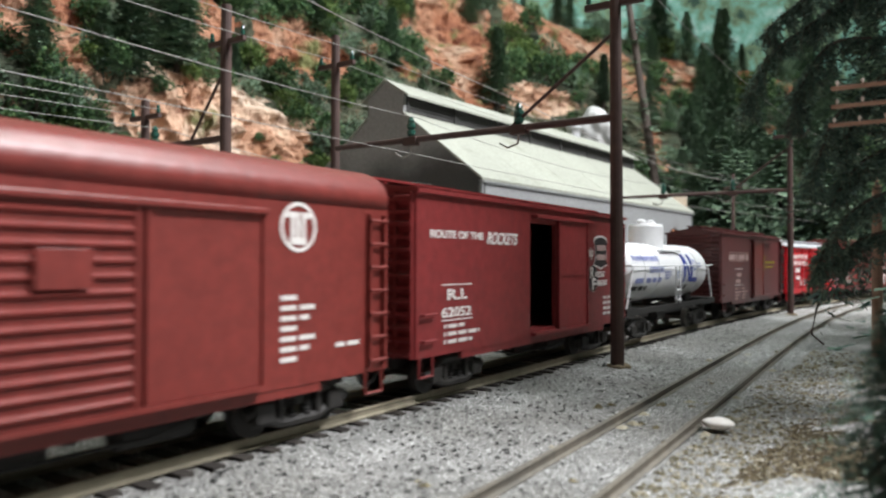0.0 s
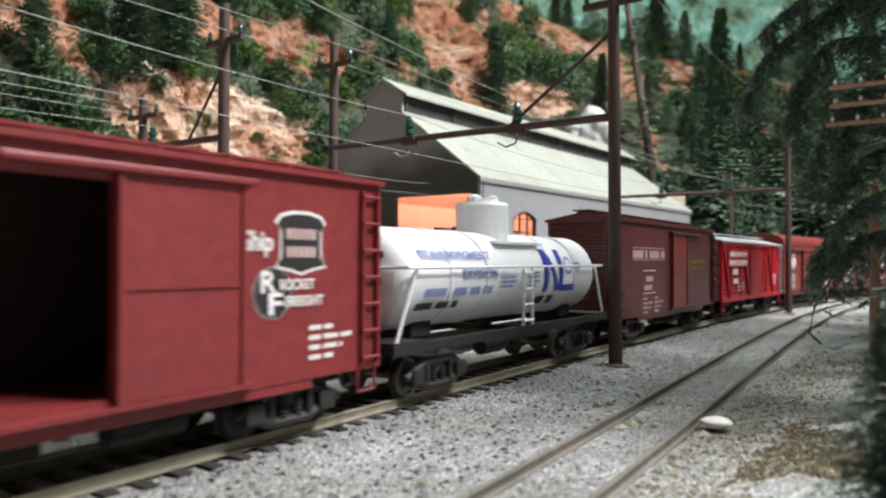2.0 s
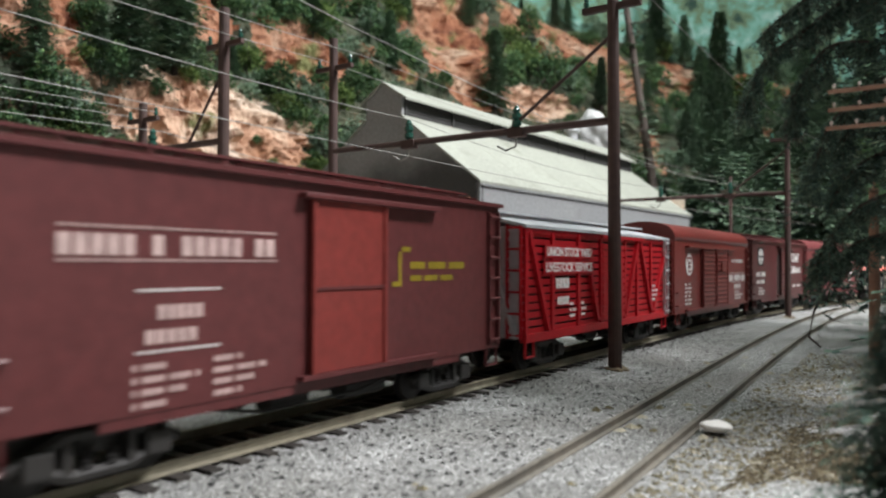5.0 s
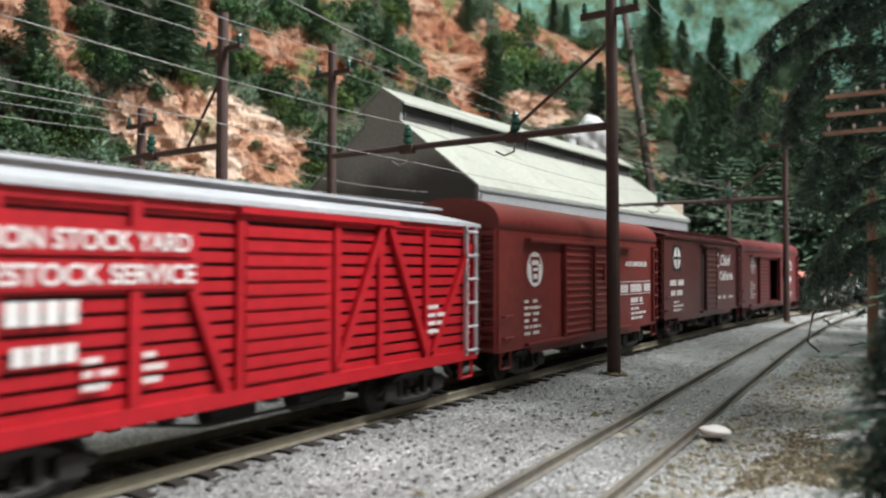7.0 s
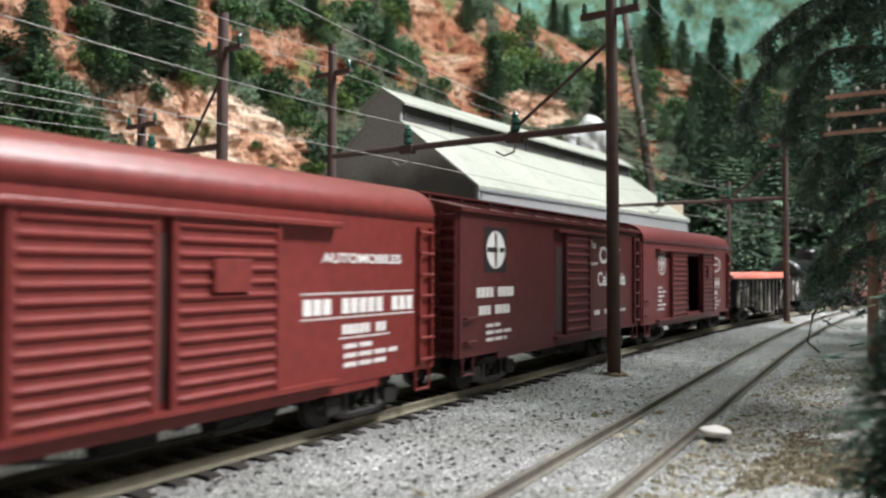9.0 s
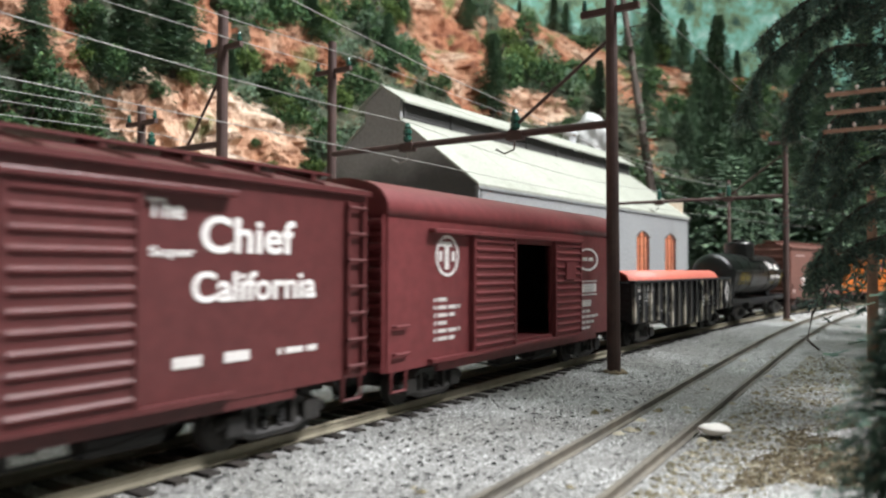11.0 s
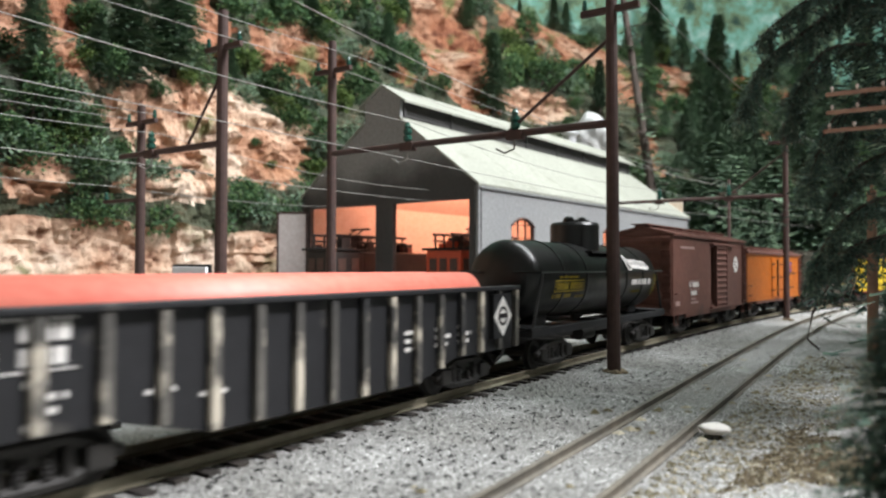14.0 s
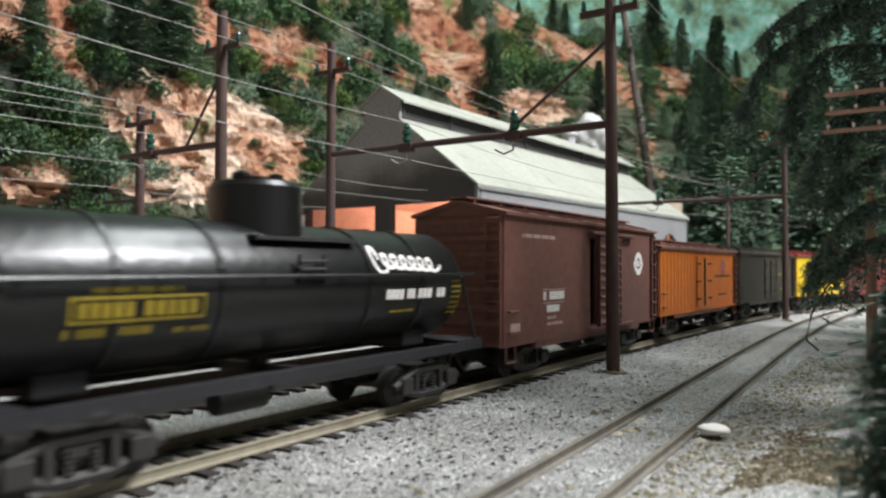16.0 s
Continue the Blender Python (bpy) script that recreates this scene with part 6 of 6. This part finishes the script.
def fir_tree(seed, h, radius, tiers=22, per=9, segs=4, leaf=0.55, material=None, label="dark green model fir tree", bottom=0.08, droop=0.35, thin=0.0, group="fir trees"):
    t = thing("fir_tree", P(0, 0, 0), label, "tree", group)
    part("trunk", rod(B(), (0, 0, -0.6), (0, 0, h * 0.96), 0.02 * h + 0.05, 0.03, 8), BARK, t)
    part("crown", quads_mesh("crown", fir_crown(seed, h, radius, tiers, per, segs, leaf, bottom, droop, thin), material or FIR), material, t)
    return t


def bush(seed, r, material, leaf=0.3, n=620, label="leafy green bush on the slope"):
    rng = random.Random(seed)
    t = thing("bush", P(0, 0, 0), label, "bush", "bushes")
    lumps = [(Vector((rng.uniform(-0.6, 0.6) * r, rng.uniform(-0.6, 0.6) * r, rng.uniform(0.1, 0.75) * r)), r * rng.uniform(0.3, 0.6)) for _ in range(9)]
    quads = []
    for k in range(n):
        c, rad = lumps[k % len(lumps)]
        d = Vector((rng.gauss(0, 1), rng.gauss(0, 1), rng.gauss(0.25, 0.9))).normalized()
        p = c + d * rad * rng.uniform(0.7, 1.08)
        way = (d + Vector((rng.uniform(-0.8, 0.8), rng.uniform(-0.8, 0.8), rng.uniform(-0.6, 0.6)))).normalized()
        side = way.cross(Vector((rng.uniform(-1, 1), rng.uniform(-1, 1), 0.7))).normalized()
        sprig(quads, p, way, side, leaf * rng.uniform(0.6, 1.3), leaf * rng.uniform(0.5, 1.0))
    part("foliage", quads_mesh("foliage", quads, material), material, t)
    stems = B()
    for k in range(5):
        rod(stems, (0, 0, -0.4), lumps[k][0], 0.07, 0.03, 5)
    part("stem", stems, BARK, t)
    return t


def sized(p, h, turn):
    return Matrix.Translation(Vector(p) * K) @ Matrix.Rotation(turn, 4, "Z") @ Matrix.Scale(h, 4)


far_rng = random.Random(5)
FIRS = [fir_tree(11 + k, 10, r, 30, 13, 6, 0.46, label="dark green conical fir on the hillside", droop=d, thin=0.1) for k, (r, d) in enumerate(((2.7, 0.35), (3.6, 0.5), (2.3, 0.3), (3.9, 0.6)))]
BUSHES = [bush(31, 2.0, BUSH, 0.19, 1700), bush(32, 2.0, FIR, 0.19, 1700), bush(33, 2.0, BUSH, 0.21, 1500), bush(34, 2.0, LIME, 0.19, 1500, label="yellow-green bush on a ledge")]
used = set()


def plant(kinds, k, p, scale):
    """The first of a kind is the built one itself; later ones are copies."""
    ob = kinds[k % len(kinds)]
    m = sized(p, scale, far_rng.uniform(0, 6.28))
    if ob.name not in used:
        used.add(ob.name)
        ob.matrix_world = m
        return ob
    return copy_thing(ob, m)


# hillside firs and bushes: steps along the cliff's foot, steps up its face, size in metres
for k, (u, v, h) in enumerate([(3.38, 5.34, 6.3), (3.95, 5.46, 8.4), (4.49, 6.0, 11.2), (3.74, 5.4, 4.6), (5.48, 6.9, 5.1), (6.71, 7.74, 3.8), (7.19, 8.04, 6.8), (7.34, 7.56, 5.3), (7.97, 7.5, 16.5), (9.44, 11.64, 7.6), (9.08, 8.1, 6.6), (8.84, 7.92, 5.7), (10.22, 11.46, 10.8), (10.61, 12.0, 12.0), (10.64, 10.68, 14.8), (9.77, 8.16, 10.8), (9.62, 8.28, 12.5), (10.01, 7.98, 10.1), (10.19, 7.5, 11.2), (10.37, 7.38, 10.3), (10.58, 7.74, 13.4), (10.73, 7.68, 12.4), (10.88, 7.68, 14.2), (9.56, 5.7, 10.8), (9.86, 4.92, 11.0), (10.22, 4.86, 12.3), (10.43, 4.32, 11.5), (10.7, 4.98, 14.2), (10.91, 4.92, 17.7), (6.38, 8.28, 7.2), (6.11, 8.28, 5.5), (7.82, 10.26, 8.0), (6.86, 8.34, 4.5), (8.39, 10.44, 7.7), (8.7, 11.7, 6.0), (9.05, 11.9, 5.0), (9.25, 11.9, 4.5), (9.6, 11.9, 7.0), (10.35, 11.9, 13.0), (10.45, 11.8, 10.0), (10.95, 11.9, 9.0), (11.25, 11.9, 10.0), (11.5, 11.9, 13.0), (9.9, 11.9, 6.5), (10.05, 11.6, 9.0), (10.8, 11.9, 9.5), (10.49, 10.14, 11.5), (10.85, 10.2, 10.5), (11.15, 10.14, 12.6), (11.39, 9.78, 16.8), (11.69, 9.96, 20.3)]):
    plant(FIRS, k, cliff_at(u, v) + Vector((0, 0, -0.3)), h / 10)
for k, (u, v, h) in enumerate([(3.35, 4.62, 2.1), (3.5, 4.74, 1.8), (3.26, 4.02, 1.7), (3.47, 4.08, 2.0), (3.65, 3.3, 1.6), (3.77, 3.18, 1.5), (3.83, 3.9, 1.5), (3.71, 5.64, 1.7), (3.86, 5.7, 1.6), (3.68, 5.94, 1.3), (5.51, 7.44, 2.1), (5.69, 7.26, 2.4), (5.81, 8.1, 2.8), (5.84, 8.58, 2.3), (6.14, 8.46, 2.9), (6.5, 8.64, 2.8), (5.69, 6.54, 2.3), (5.87, 6.24, 2.6), (6.32, 7.2, 2.6), (5.63, 5.7, 2.0), (5.75, 5.34, 2.3), (5.87, 4.74, 2.3), (5.72, 4.26, 1.7), (5.75, 3.9, 2.0), (7.22, 9.9, 3.6), (7.19, 9.06, 3.1), (7.67, 10.38, 3.4), (7.6, 10.14, 3.0), (7.34, 8.64, 2.5), (6.56, 7.92, 1.5), (6.71, 7.44, 2.8), (6.2, 6.36, 2.2), (6.53, 7.08, 2.4), (7.5, 8.4, 2.0)]):
    plant(BUSHES, k, cliff_at(u, v) + Vector((0, 0, -0.4)), h / 2.1)
for k, (u, v, h) in enumerate([(7.55, 7.92, 1.8), (8.6, 10.86, 3.4), (8.5, 10.14, 3.0), (8.72, 10.14, 3.5), (8.93, 10.62, 3.0), (8.99, 10.08, 3.4), (9.23, 9.9, 3.8), (8.48, 8.88, 3.6), (8.54, 8.58, 3.6), (8.78, 8.7, 3.3), (9.6, 11.22, 3.2), (9.4, 9.9, 3.5), (8.3, 8.58, 3.1), (9.77, 11.88, 3.1), (10.07, 11.46, 3.8), (10.37, 11.88, 3.6), (10.1, 10.8, 4.0), (10.7, 11.34, 4.0), (10.31, 10.14, 4.2), (10.76, 10.56, 4.8), (10.97, 10.8, 4.6), (11.15, 10.68, 4.8), (4.16, 5.4, 1.2), (4.55, 5.9, 1.1), (3.65, 4.5, 1.3), (4.01, 4.32, 0.6), (5.27, 4.8, 0.7), (5.36, 4.2, 0.6), (3.86, 7.14, 1.7), (4.04, 7.08, 2.1), (3.56, 2.88, 1.4)]):
    plant(BUSHES, k, cliff_at(u, v) + Vector((0, 0, -0.4)), h / 2.1)

# undergrowth that covers the slope between the bare scars
def scrub_cover(count):
    """Low scrub over the whole slope, as one mesh of leaf clumps in two greens."""
    rng = random.Random(41)
    kinds = []
    for k in range(4):
        lumps = [(Vector((rng.uniform(-1.3, 1.3), rng.uniform(-1.3, 1.3), rng.uniform(0.1, 1.3))), rng.uniform(0.6, 1.2)) for _ in range(9)]
        quads = []
        for q in range(560):
            c, rad = lumps[q % 9]
            d = Vector((rng.gauss(0, 1), rng.gauss(0, 1), rng.gauss(0.25, 0.9))).normalized()
            way = (d + Vector((rng.uniform(-0.8, 0.8), rng.uniform(-0.8, 0.8), rng.uniform(-0.6, 0.6)))).normalized()
            side = way.cross(Vector((rng.uniform(-1, 1), rng.uniform(-1, 1), 0.7))).normalized()
            sprig(quads, c + d * rad * rng.uniform(0.7, 1.08), way, side, 0.24 * rng.uniform(0.6, 1.3), 0.24 * rng.uniform(0.5, 1.0))
        kinds.append(np.array(quads, dtype=float).reshape(-1, 3))
    places, mats = [], []
    for k in range(count):
        u, v = rng.uniform(2.6, 12.3), rng.uniform(2.3, 11.85)
        if scar_at(u, v, 1.1):
            continue
        size, a = rng.uniform(0.45, 0.95) * (1 + 0.07 * max(0, u - 6)), rng.uniform(0, 6.28)
        spin = np.array(((math.cos(a), math.sin(a), 0), (-math.sin(a), math.cos(a), 0), (0, 0, 1)))
        places.append(kinds[k % 4] @ spin * size + np.array(cliff_at(u, v)) - (0, 0, 0.7))
        mats.append(rng.choice((0, 0, 1)))
    v = np.concatenate(places) * K
    me = bpy.data.meshes.new("hillside_scrub")
    me.from_pydata(v.tolist(), [], [(i, i + 1, i + 2, i + 3) for i in range(0, len(v), 4)])
    me.materials.append(BUSH)
    me.materials.append(FIR)
    me.polygons.foreach_set("material_index", np.repeat(mats, 560))
    tagged(part("hillside_scrub", me, BUSH), "low green scrub and moss over the rocky slope", "scrub", kind="stuff")


scrub_cover(950)
for k in range(34):
    u, v = far_rng.uniform(9.4, 12.6), far_rng.uniform(1.0, 8.5)
    plant(FIRS, k, cliff_at(u, v) + Vector((0, 0, -0.5)), far_rng.uniform(0.8, 1.5))
# the wood at the bend beyond the shop
for k in range(64):
    x = 80 + 34 * far_rng.random()
    y = far_rng.uniform(14, 33) if x < 98 else far_rng.uniform(5, 27)
    if y > 36 - (x - 78) * 0.55 + 4:
        y -= 6
    plant(FIRS, k, (x, y, -0.4), far_rng.uniform(0.8, 1.8))
for k in range(26):
    plant(BUSHES, k, (far_rng.uniform(76, 100), far_rng.uniform(12, 30), -0.3), far_rng.uniform(0.6, 1.3))
snag = thing("bare_trunk", P(80.5, 23.6, -0.4, 0, -7, -4.5), "tall leaning fir trunk with sparse dead branches", "tree", "fir trees")
part("trunk", rod(B(), (0, 0, 0), (0, 0, 36), 0.62, 0.3, 10), BARK, snag)
tw = B()
for k in range(40):
    a, z = far_rng.uniform(0, 6.28), far_rng.uniform(6, 35)
    l = far_rng.uniform(1.2, 4.0)
    rod(tw, (0, 0, z), (math.cos(a) * l, math.sin(a) * l, z - 0.25 * l), 0.08, 0.03, 5)
tagged(part("branch", tw, BARK, snag), kind="stuff")
part("needles", quads_mesh("needles", fir_crown(77, 30, 3.2, 22, 6, 4, 0.7, 0.25, 0.5, 0.45), FIR), FIR, snag)

# dark firs close by, with long hanging boughs
near = fir_tree(91, 21, 3.1, 90, 16, 18, 0.15, DARKFIR, "large dark fir with drooping boughs beside the siding", 0.24, 0.55, 0.45, "near firs")
near.matrix_world = P(19.2, -0.1, -0.3, 20)
small = fir_tree(92, 3.0, 1.12, 36, 18, 11, 0.09, DARKFIR, "small dark fir at the edge of the gravel", 0.02, 0.3, 0.0, "near firs")
small.matrix_world = P(9.35, 0.25, -0.25, 60)
mid = fir_tree(93, 13.0, 2.9, 40, 16, 8, 0.36, DARKFIR, "dark fir behind the siding", 0.1, 0.4, 0.1, "near firs")
mid.matrix_world = P(36, -0.6, -0.3)
# copies beyond the right edge of the view, added to shade the siding gravel
for x, y, size in ((29, -3.6, 1.6), (41, -3.4, 1.3), (50, -2.6, 1.2)):
    copy_thing(mid, P(x, y, -0.3, x * 40) @ Matrix.Scale(size, 4))
# more firs out of view, crowns set high, added to shade the train
tall = fir_tree(94, 25.0, 3.6, 40, 18, 9, 0.38, DARKFIR, "tall dark fir with a bare lower trunk, added out of view for shade", 0.48, 0.4, 0.0, "near firs")
tall.matrix_world = P(24.8, -1.6, -0.3)
for x, y in ((35.5, -2.0), (43.0, -1.9)):
    copy_thing(tall, P(x, y, -0.3, x * 70))


def bough(path, seed):
    """A drooping limb with hanging twigs set with fine needles."""
    rng = random.Random(seed)
    pts = [smooth_rows(path, k / 6) for k in range(6 * (len(path) - 1) + 1)]
    quads, twigs = [], B()
    tube(twigs, pts, 0.035)
    for i, (a, b) in enumerate(zip(pts, pts[1:])):
        along = (b - a).normalized()
        for k in range(7):
            p = a.lerp(b, k / 7)
            side = Vector((rng.gauss(0, 1), rng.gauss(0, 1), -0.5)).normalized()
            reach = rng.uniform(0.2, 0.75) * (1.0 - 0.45 * i / len(pts))
            tip = p + (side * 0.75 + along * 0.3) * reach + Vector((0, 0, -0.6 * reach))
            rod(twigs, p, tip, 0.010, 0.005, 4)
            way = (tip - p).normalized()
            for j in range(13):
                q = p.lerp(tip, (j + 0.5) / 13)
                for _ in range(2):
                    d = (way * 0.6 + Vector((rng.gauss(0, 1), rng.gauss(0, 1), rng.gauss(-0.2, 1))).normalized()).normalized()
                    sprig(quads, q, d, d.orthogonal().normalized(), rng.uniform(0.08, 0.17), 0.03)
    return twigs, quads


for k, path in enumerate(([(19.4, -0.1, 8.7), (18.5, 1.4, 8.8), (17.9, 2.2, 8.2), (17.5, 3.0, 7.5), (17.2, 3.4, 6.4)], [(19.5, -0.1, 7.8), (18.3, 1.6, 7.9), (17.9, 2.3, 7.0), (17.8, 2.5, 6.0)], [(19.5, -0.1, 6.7), (18.4, 1.5, 6.4), (18.1, 2.0, 5.4), (18.0, 2.2, 4.6)],
                          [(19.5, 0, 4.8), (18.7, 1.2, 4.3), (18.3, 1.9, 3.4), (18.2, 2.1, 2.6)], [(19.4, -0.1, 9.5), (18.2, 1.8, 9.1), (17.7, 2.5, 8.6), (17.4, 3.0, 8.1)], [(19.5, -0.1, 5.8), (18.7, 1.1, 5.3), (18.3, 1.7, 4.5)],
                          [(19.5, 0, 3.9), (18.7, 1.2, 3.5), (18.3, 1.8, 3.0)], [(19.5, -0.1, 7.4), (18.8, 1.0, 7.0), (18.5, 1.5, 5.8), (18.4, 1.6, 4.8)], [(19.4, -0.1, 9.7), (18.6, 1.2, 9.2), (18.1, 2.0, 8.2)])):
    twigs, quads = bough(path, 200 + k)
    turn = P(19.2, -0.1, -0.3, 20).inverted()
    limb = part("bough", twigs, BARK, near, "long drooping dark bough")
    limb.matrix_local = turn
    part("needles", quads_mesh("needles", quads, DARKFIR), DARKFIR, limb)
bough = thing("fallen_bough", P(31.0, 3.2, 0.0), "dead hanging bough with dark needles beside the track", "branch")
bb = B()
tube(bb, [(2.5, -3.2, 4.2), (1.2, -1.6, 3.4), (0.3, -0.3, 2.6), (0, 0.4, 1.2), (0.15, 0.6, 0.2), (0.3, 0.2, -0.2)], 0.045)
for k in range(14):
    a = k * 1.7
    z = 0.3 + 0.2 * k
    rod(bb, (0.2 + 0.05 * k, 0.3 - 0.12 * k, z), (0.2 + 0.05 * k + 0.7 * math.cos(a), 0.3 - 0.12 * k + 0.7 * math.sin(a), z - 0.2), 0.02, 0.01, 4)
part("twig", bb, BARK, bough)
qd = []
for k in range(260):
    f = far_rng.random()
    p = Vector((0.3, 0.2, 1.7)).lerp(Vector((2.4, -3.0, 4.1)), f) + Vector((far_rng.gauss(0, 0.28), far_rng.gauss(0, 0.28), far_rng.gauss(-0.1, 0.25)))
    way = Vector((far_rng.gauss(0, 1), far_rng.gauss(0, 1), far_rng.gauss(-0.5, 0.6))).normalized()
    sprig(qd, p, way, way.orthogonal().normalized(), 0.3, 0.1)
part("needles", quads_mesh("needles", qd, DARKFIR), DARKFIR, bough)

# telegraph pole half hidden by the fir, and a bare post
tp = thing("telegraph_pole", P(15.8, 0.3, -0.35), "wooden telegraph pole with three crossarms of insulators", "pole")
part("shaft", rod(B(), (0, 0, 0), (0, 0, 7.3), 0.14, 0.11, 10), BARE, tp)
for z, a, b in ((6.62, -1.0, 1.25), (6.27, -1.0, 1.25), (5.92, -1.0, 1.3)):
    arm = part("crossarm", boxes((-0.17, -0.09, a, b, z - 0.035, z + 0.035), bevel=0.01), BARE, tp)
    for k in range(5):
        y = b - 0.1 - k * 0.42
        part("insulator", lathe_z(B(), [(0.012, z + 0.035), (0.015, z + 0.07), (0.028, z + 0.075), (0.028, z + 0.11), (0.015, z + 0.14)], -0.14, y, 8), PORCELAIN, arm)
post = thing("wooden_post", P(28.9, 1.5, -0.3, 0, 0, 0.6), "bare brown wooden post by the siding", "post")
part("shaft", rod(B(), (0, 0, 0), (0, 0, 5.9), 0.19, 0.15, 10), BARE, post)
part("stub", rod(B(), (0, 0, 5.88), (0.02, 0, 6.2), 0.06, 0.05, 6), BARE, post)
part("guy_wire", tube(B(), [(0, 0.15, 4.3), (-0.1, 0.5, 2.8), (0.1, 0.7, 2.2), (0.2, 0.3, 1.6)], 0.02), WIRE, post)

# pebbles and loose stones
peb = thing("white_stone", P(14.84, 3.45, -0.19), "smooth white pebble lying against the siding rail", "stone")
bm = B()
bmesh.ops.create_icosphere(bm, subdivisions=3, radius=1)
for v in bm.verts:
    d = 1 + 0.12 * noise.noise(v.co * 1.6)
    v.co = Vector((v.co.x * 0.30 * d, v.co.y * 0.3 * d, v.co.z * 0.11 * d))
part("stone_body", bm, STONE, peb, smooth=True)


def scatter(name, n, xr, yr, size, material, seed, label, squash=0.6, keep=None):
    rng = random.Random(seed)
    vs, fs = [], []
    for _ in range(n):
        x, y = xr[0] + (xr[1] - xr[0]) * rng.random() ** 1.7, rng.uniform(*yr)
        if keep and not keep(x, y):
            continue
        s = size * rng.uniform(0.5, 1.3)
        a = rng.uniform(0, 6.28)
        z = -0.33 + 0.05 * noise.noise((x * 0.25, y * 0.25, 3)) + 0.025 * noise.noise((x * 1.3, y * 1.3, 7)) + (0.25 * min(1, (2.4 - y) / 3.0) if y < 2.4 else 0)
        ty = line_at(max(x, 0))[1]
        z += 0.10 * max(0, min(1, (2.4 - abs(y - ty)) / 0.9))
        i = len(vs)
        for k in range(4):
            vs.append((x + s * math.cos(a + k * 1.571) * rng.uniform(0.7, 1.2), y + s * math.sin(a + k * 1.571) * rng.uniform(0.7, 1.2), z))
        vs.append((x + s * rng.uniform(-0.3, 0.3), y + s * rng.uniform(-0.3, 0.3), z + s * squash * rng.uniform(0.6, 1.2)))
        fs += [(i, i + 1, i + 4), (i + 1, i + 2, i + 4), (i + 2, i + 3, i + 4), (i + 3, i, i + 4)]
    me = bpy.data.meshes.new(name)
    me.from_pydata((np.array(vs) * K).tolist(), [], fs)
    me.materials.append(material)
    return tagged(part(name, me, material), label, "gravel", kind="stuff")


GRAIN = leaf_mat("gravel_grains", (0.162, 0.162, 0.159), (0.243, 0.24, 0.231), (0.346, 0.337, 0.324))
TANGRAIN = leaf_mat("tan_grains", (0.10, 0.085, 0.05), (0.25, 0.22, 0.15), (0.46, 0.42, 0.33))
clear = lambda x, y: abs(y - line_at(max(x, 0))[1]) > 0.95 and min(abs(y - sx_path(x, SID) - 0.72), abs(y - sx_path(x, SID) + 0.72)) > 0.09
scatter("gravel_grains", 70000, (3, 45), (1.5, 9.3), 0.026, GRAIN, 3, "loose grey crushed stone grains", keep=clear)
scatter("tan_gravel", 5000, (6, 30), (0.2, 3.6), 0.06, TANGRAIN, 4, "scattered tan and white stone chips", keep=clear)
scatter("dark_chips", 1500, (4, 40), (5.6, 9.0), 0.06, SOOT, 6, "dark chips lying in the gravel", 0.4, keep=clear)
scatter("stray_stones", 60, (7, 30), (2.5, 6.5), 0.13, TANGRAIN, 8, "stray yellowish stones by the siding", 0.5, keep=clear)

# steam or smoke modelled in cotton behind the shop
sm = thing("cotton_smoke", P(77.5, 31.5, 14.5), "white cotton tuft of smoke behind the shop roof", "smoke")
bm = B()
bmesh.ops.create_icosphere(bm, subdivisions=5, radius=1)
for v in bm.verts:
    d = v.co.normalized()
    f = 1 + 0.4 * noise.noise(d * 1.5) + 0.1 * noise.noise(d * 3.5)
    v.co = Vector((d.x * 1.6 * f, d.y * 2.5 * f + 0.3 * d.z, 2.6 + d.z * 3.0 * f))
part("tuft", bm, SMOKE, sm, smooth=True)
part("smoke_stack", rod(B(), (0, 0, -14.8), (0, 0, 0), 0.5, n=12), SOOT, sm)
# white board leaning by the rock behind the second pole
sb = thing("white_board", P(18.8, 24.6, -0.3, 20), "small white board on a dark stand below the rock", "board")
part("panel", boxes((-0.1, 0.1, -0.75, 0.75, 1.7, 3.2), bevel=0.02), WHITE, sb)
part("stand", boxes((0.1, 0.25, -0.85, 0.85, 0, 3.3), bevel=0.02), SOOT, sb)

scatter("brown_earth", 5200, (9.5, 17), (0.6, 2.5), 0.06, leaf_mat("brown_grains", (0.05, 0.04, 0.025), (0.11, 0.085, 0.055), (0.24, 0.20, 0.13)), 12, "brown crumbs at the edge of the gravel", 0.5, keep=lambda x, y: noise.noise((x * 0.5, y * 0.9, 2)) > -0.1)
scatter("dark_specks", 6000, (3, 40), (1.5, 9.2), 0.03, SOOT, 16, "dark specks of stone in the gravel", 0.5, keep=clear)
ties_along(main_line, -0.19, 0.56, "main_line_ties", 110)
ties_along(second_line, -0.21, 0.56, "second_track_ties", 60)


def motions():
    """The train rolls along the main line; every wheelset turns with it."""
    times = [k * 0.4 for k in range(41)]
    for car, front, length in CARS:
        rows = []
        for t in times:
            s = front - gone(t)
            xa, ya, _ = line_at(s + 2)
            xb, yb, _ = line_at(s + length - 2)
            h = math.atan2(yb - ya, xb - xa)
            rows.append((t, P(xa - 2 * math.cos(h), ya - 2 * math.sin(h), 0, math.degrees(h))))
        walk(car, rows)
    spin = [k / 15 for k in range(241)]
    turn = [(t, Matrix.Rotation(-gone(t) / 0.42, 4, "Y")) for t in spin]
    for ob, at in WHEELS:
        walk(ob, [(t, Matrix.Translation(at) @ m) for t, m in turn])


motions()
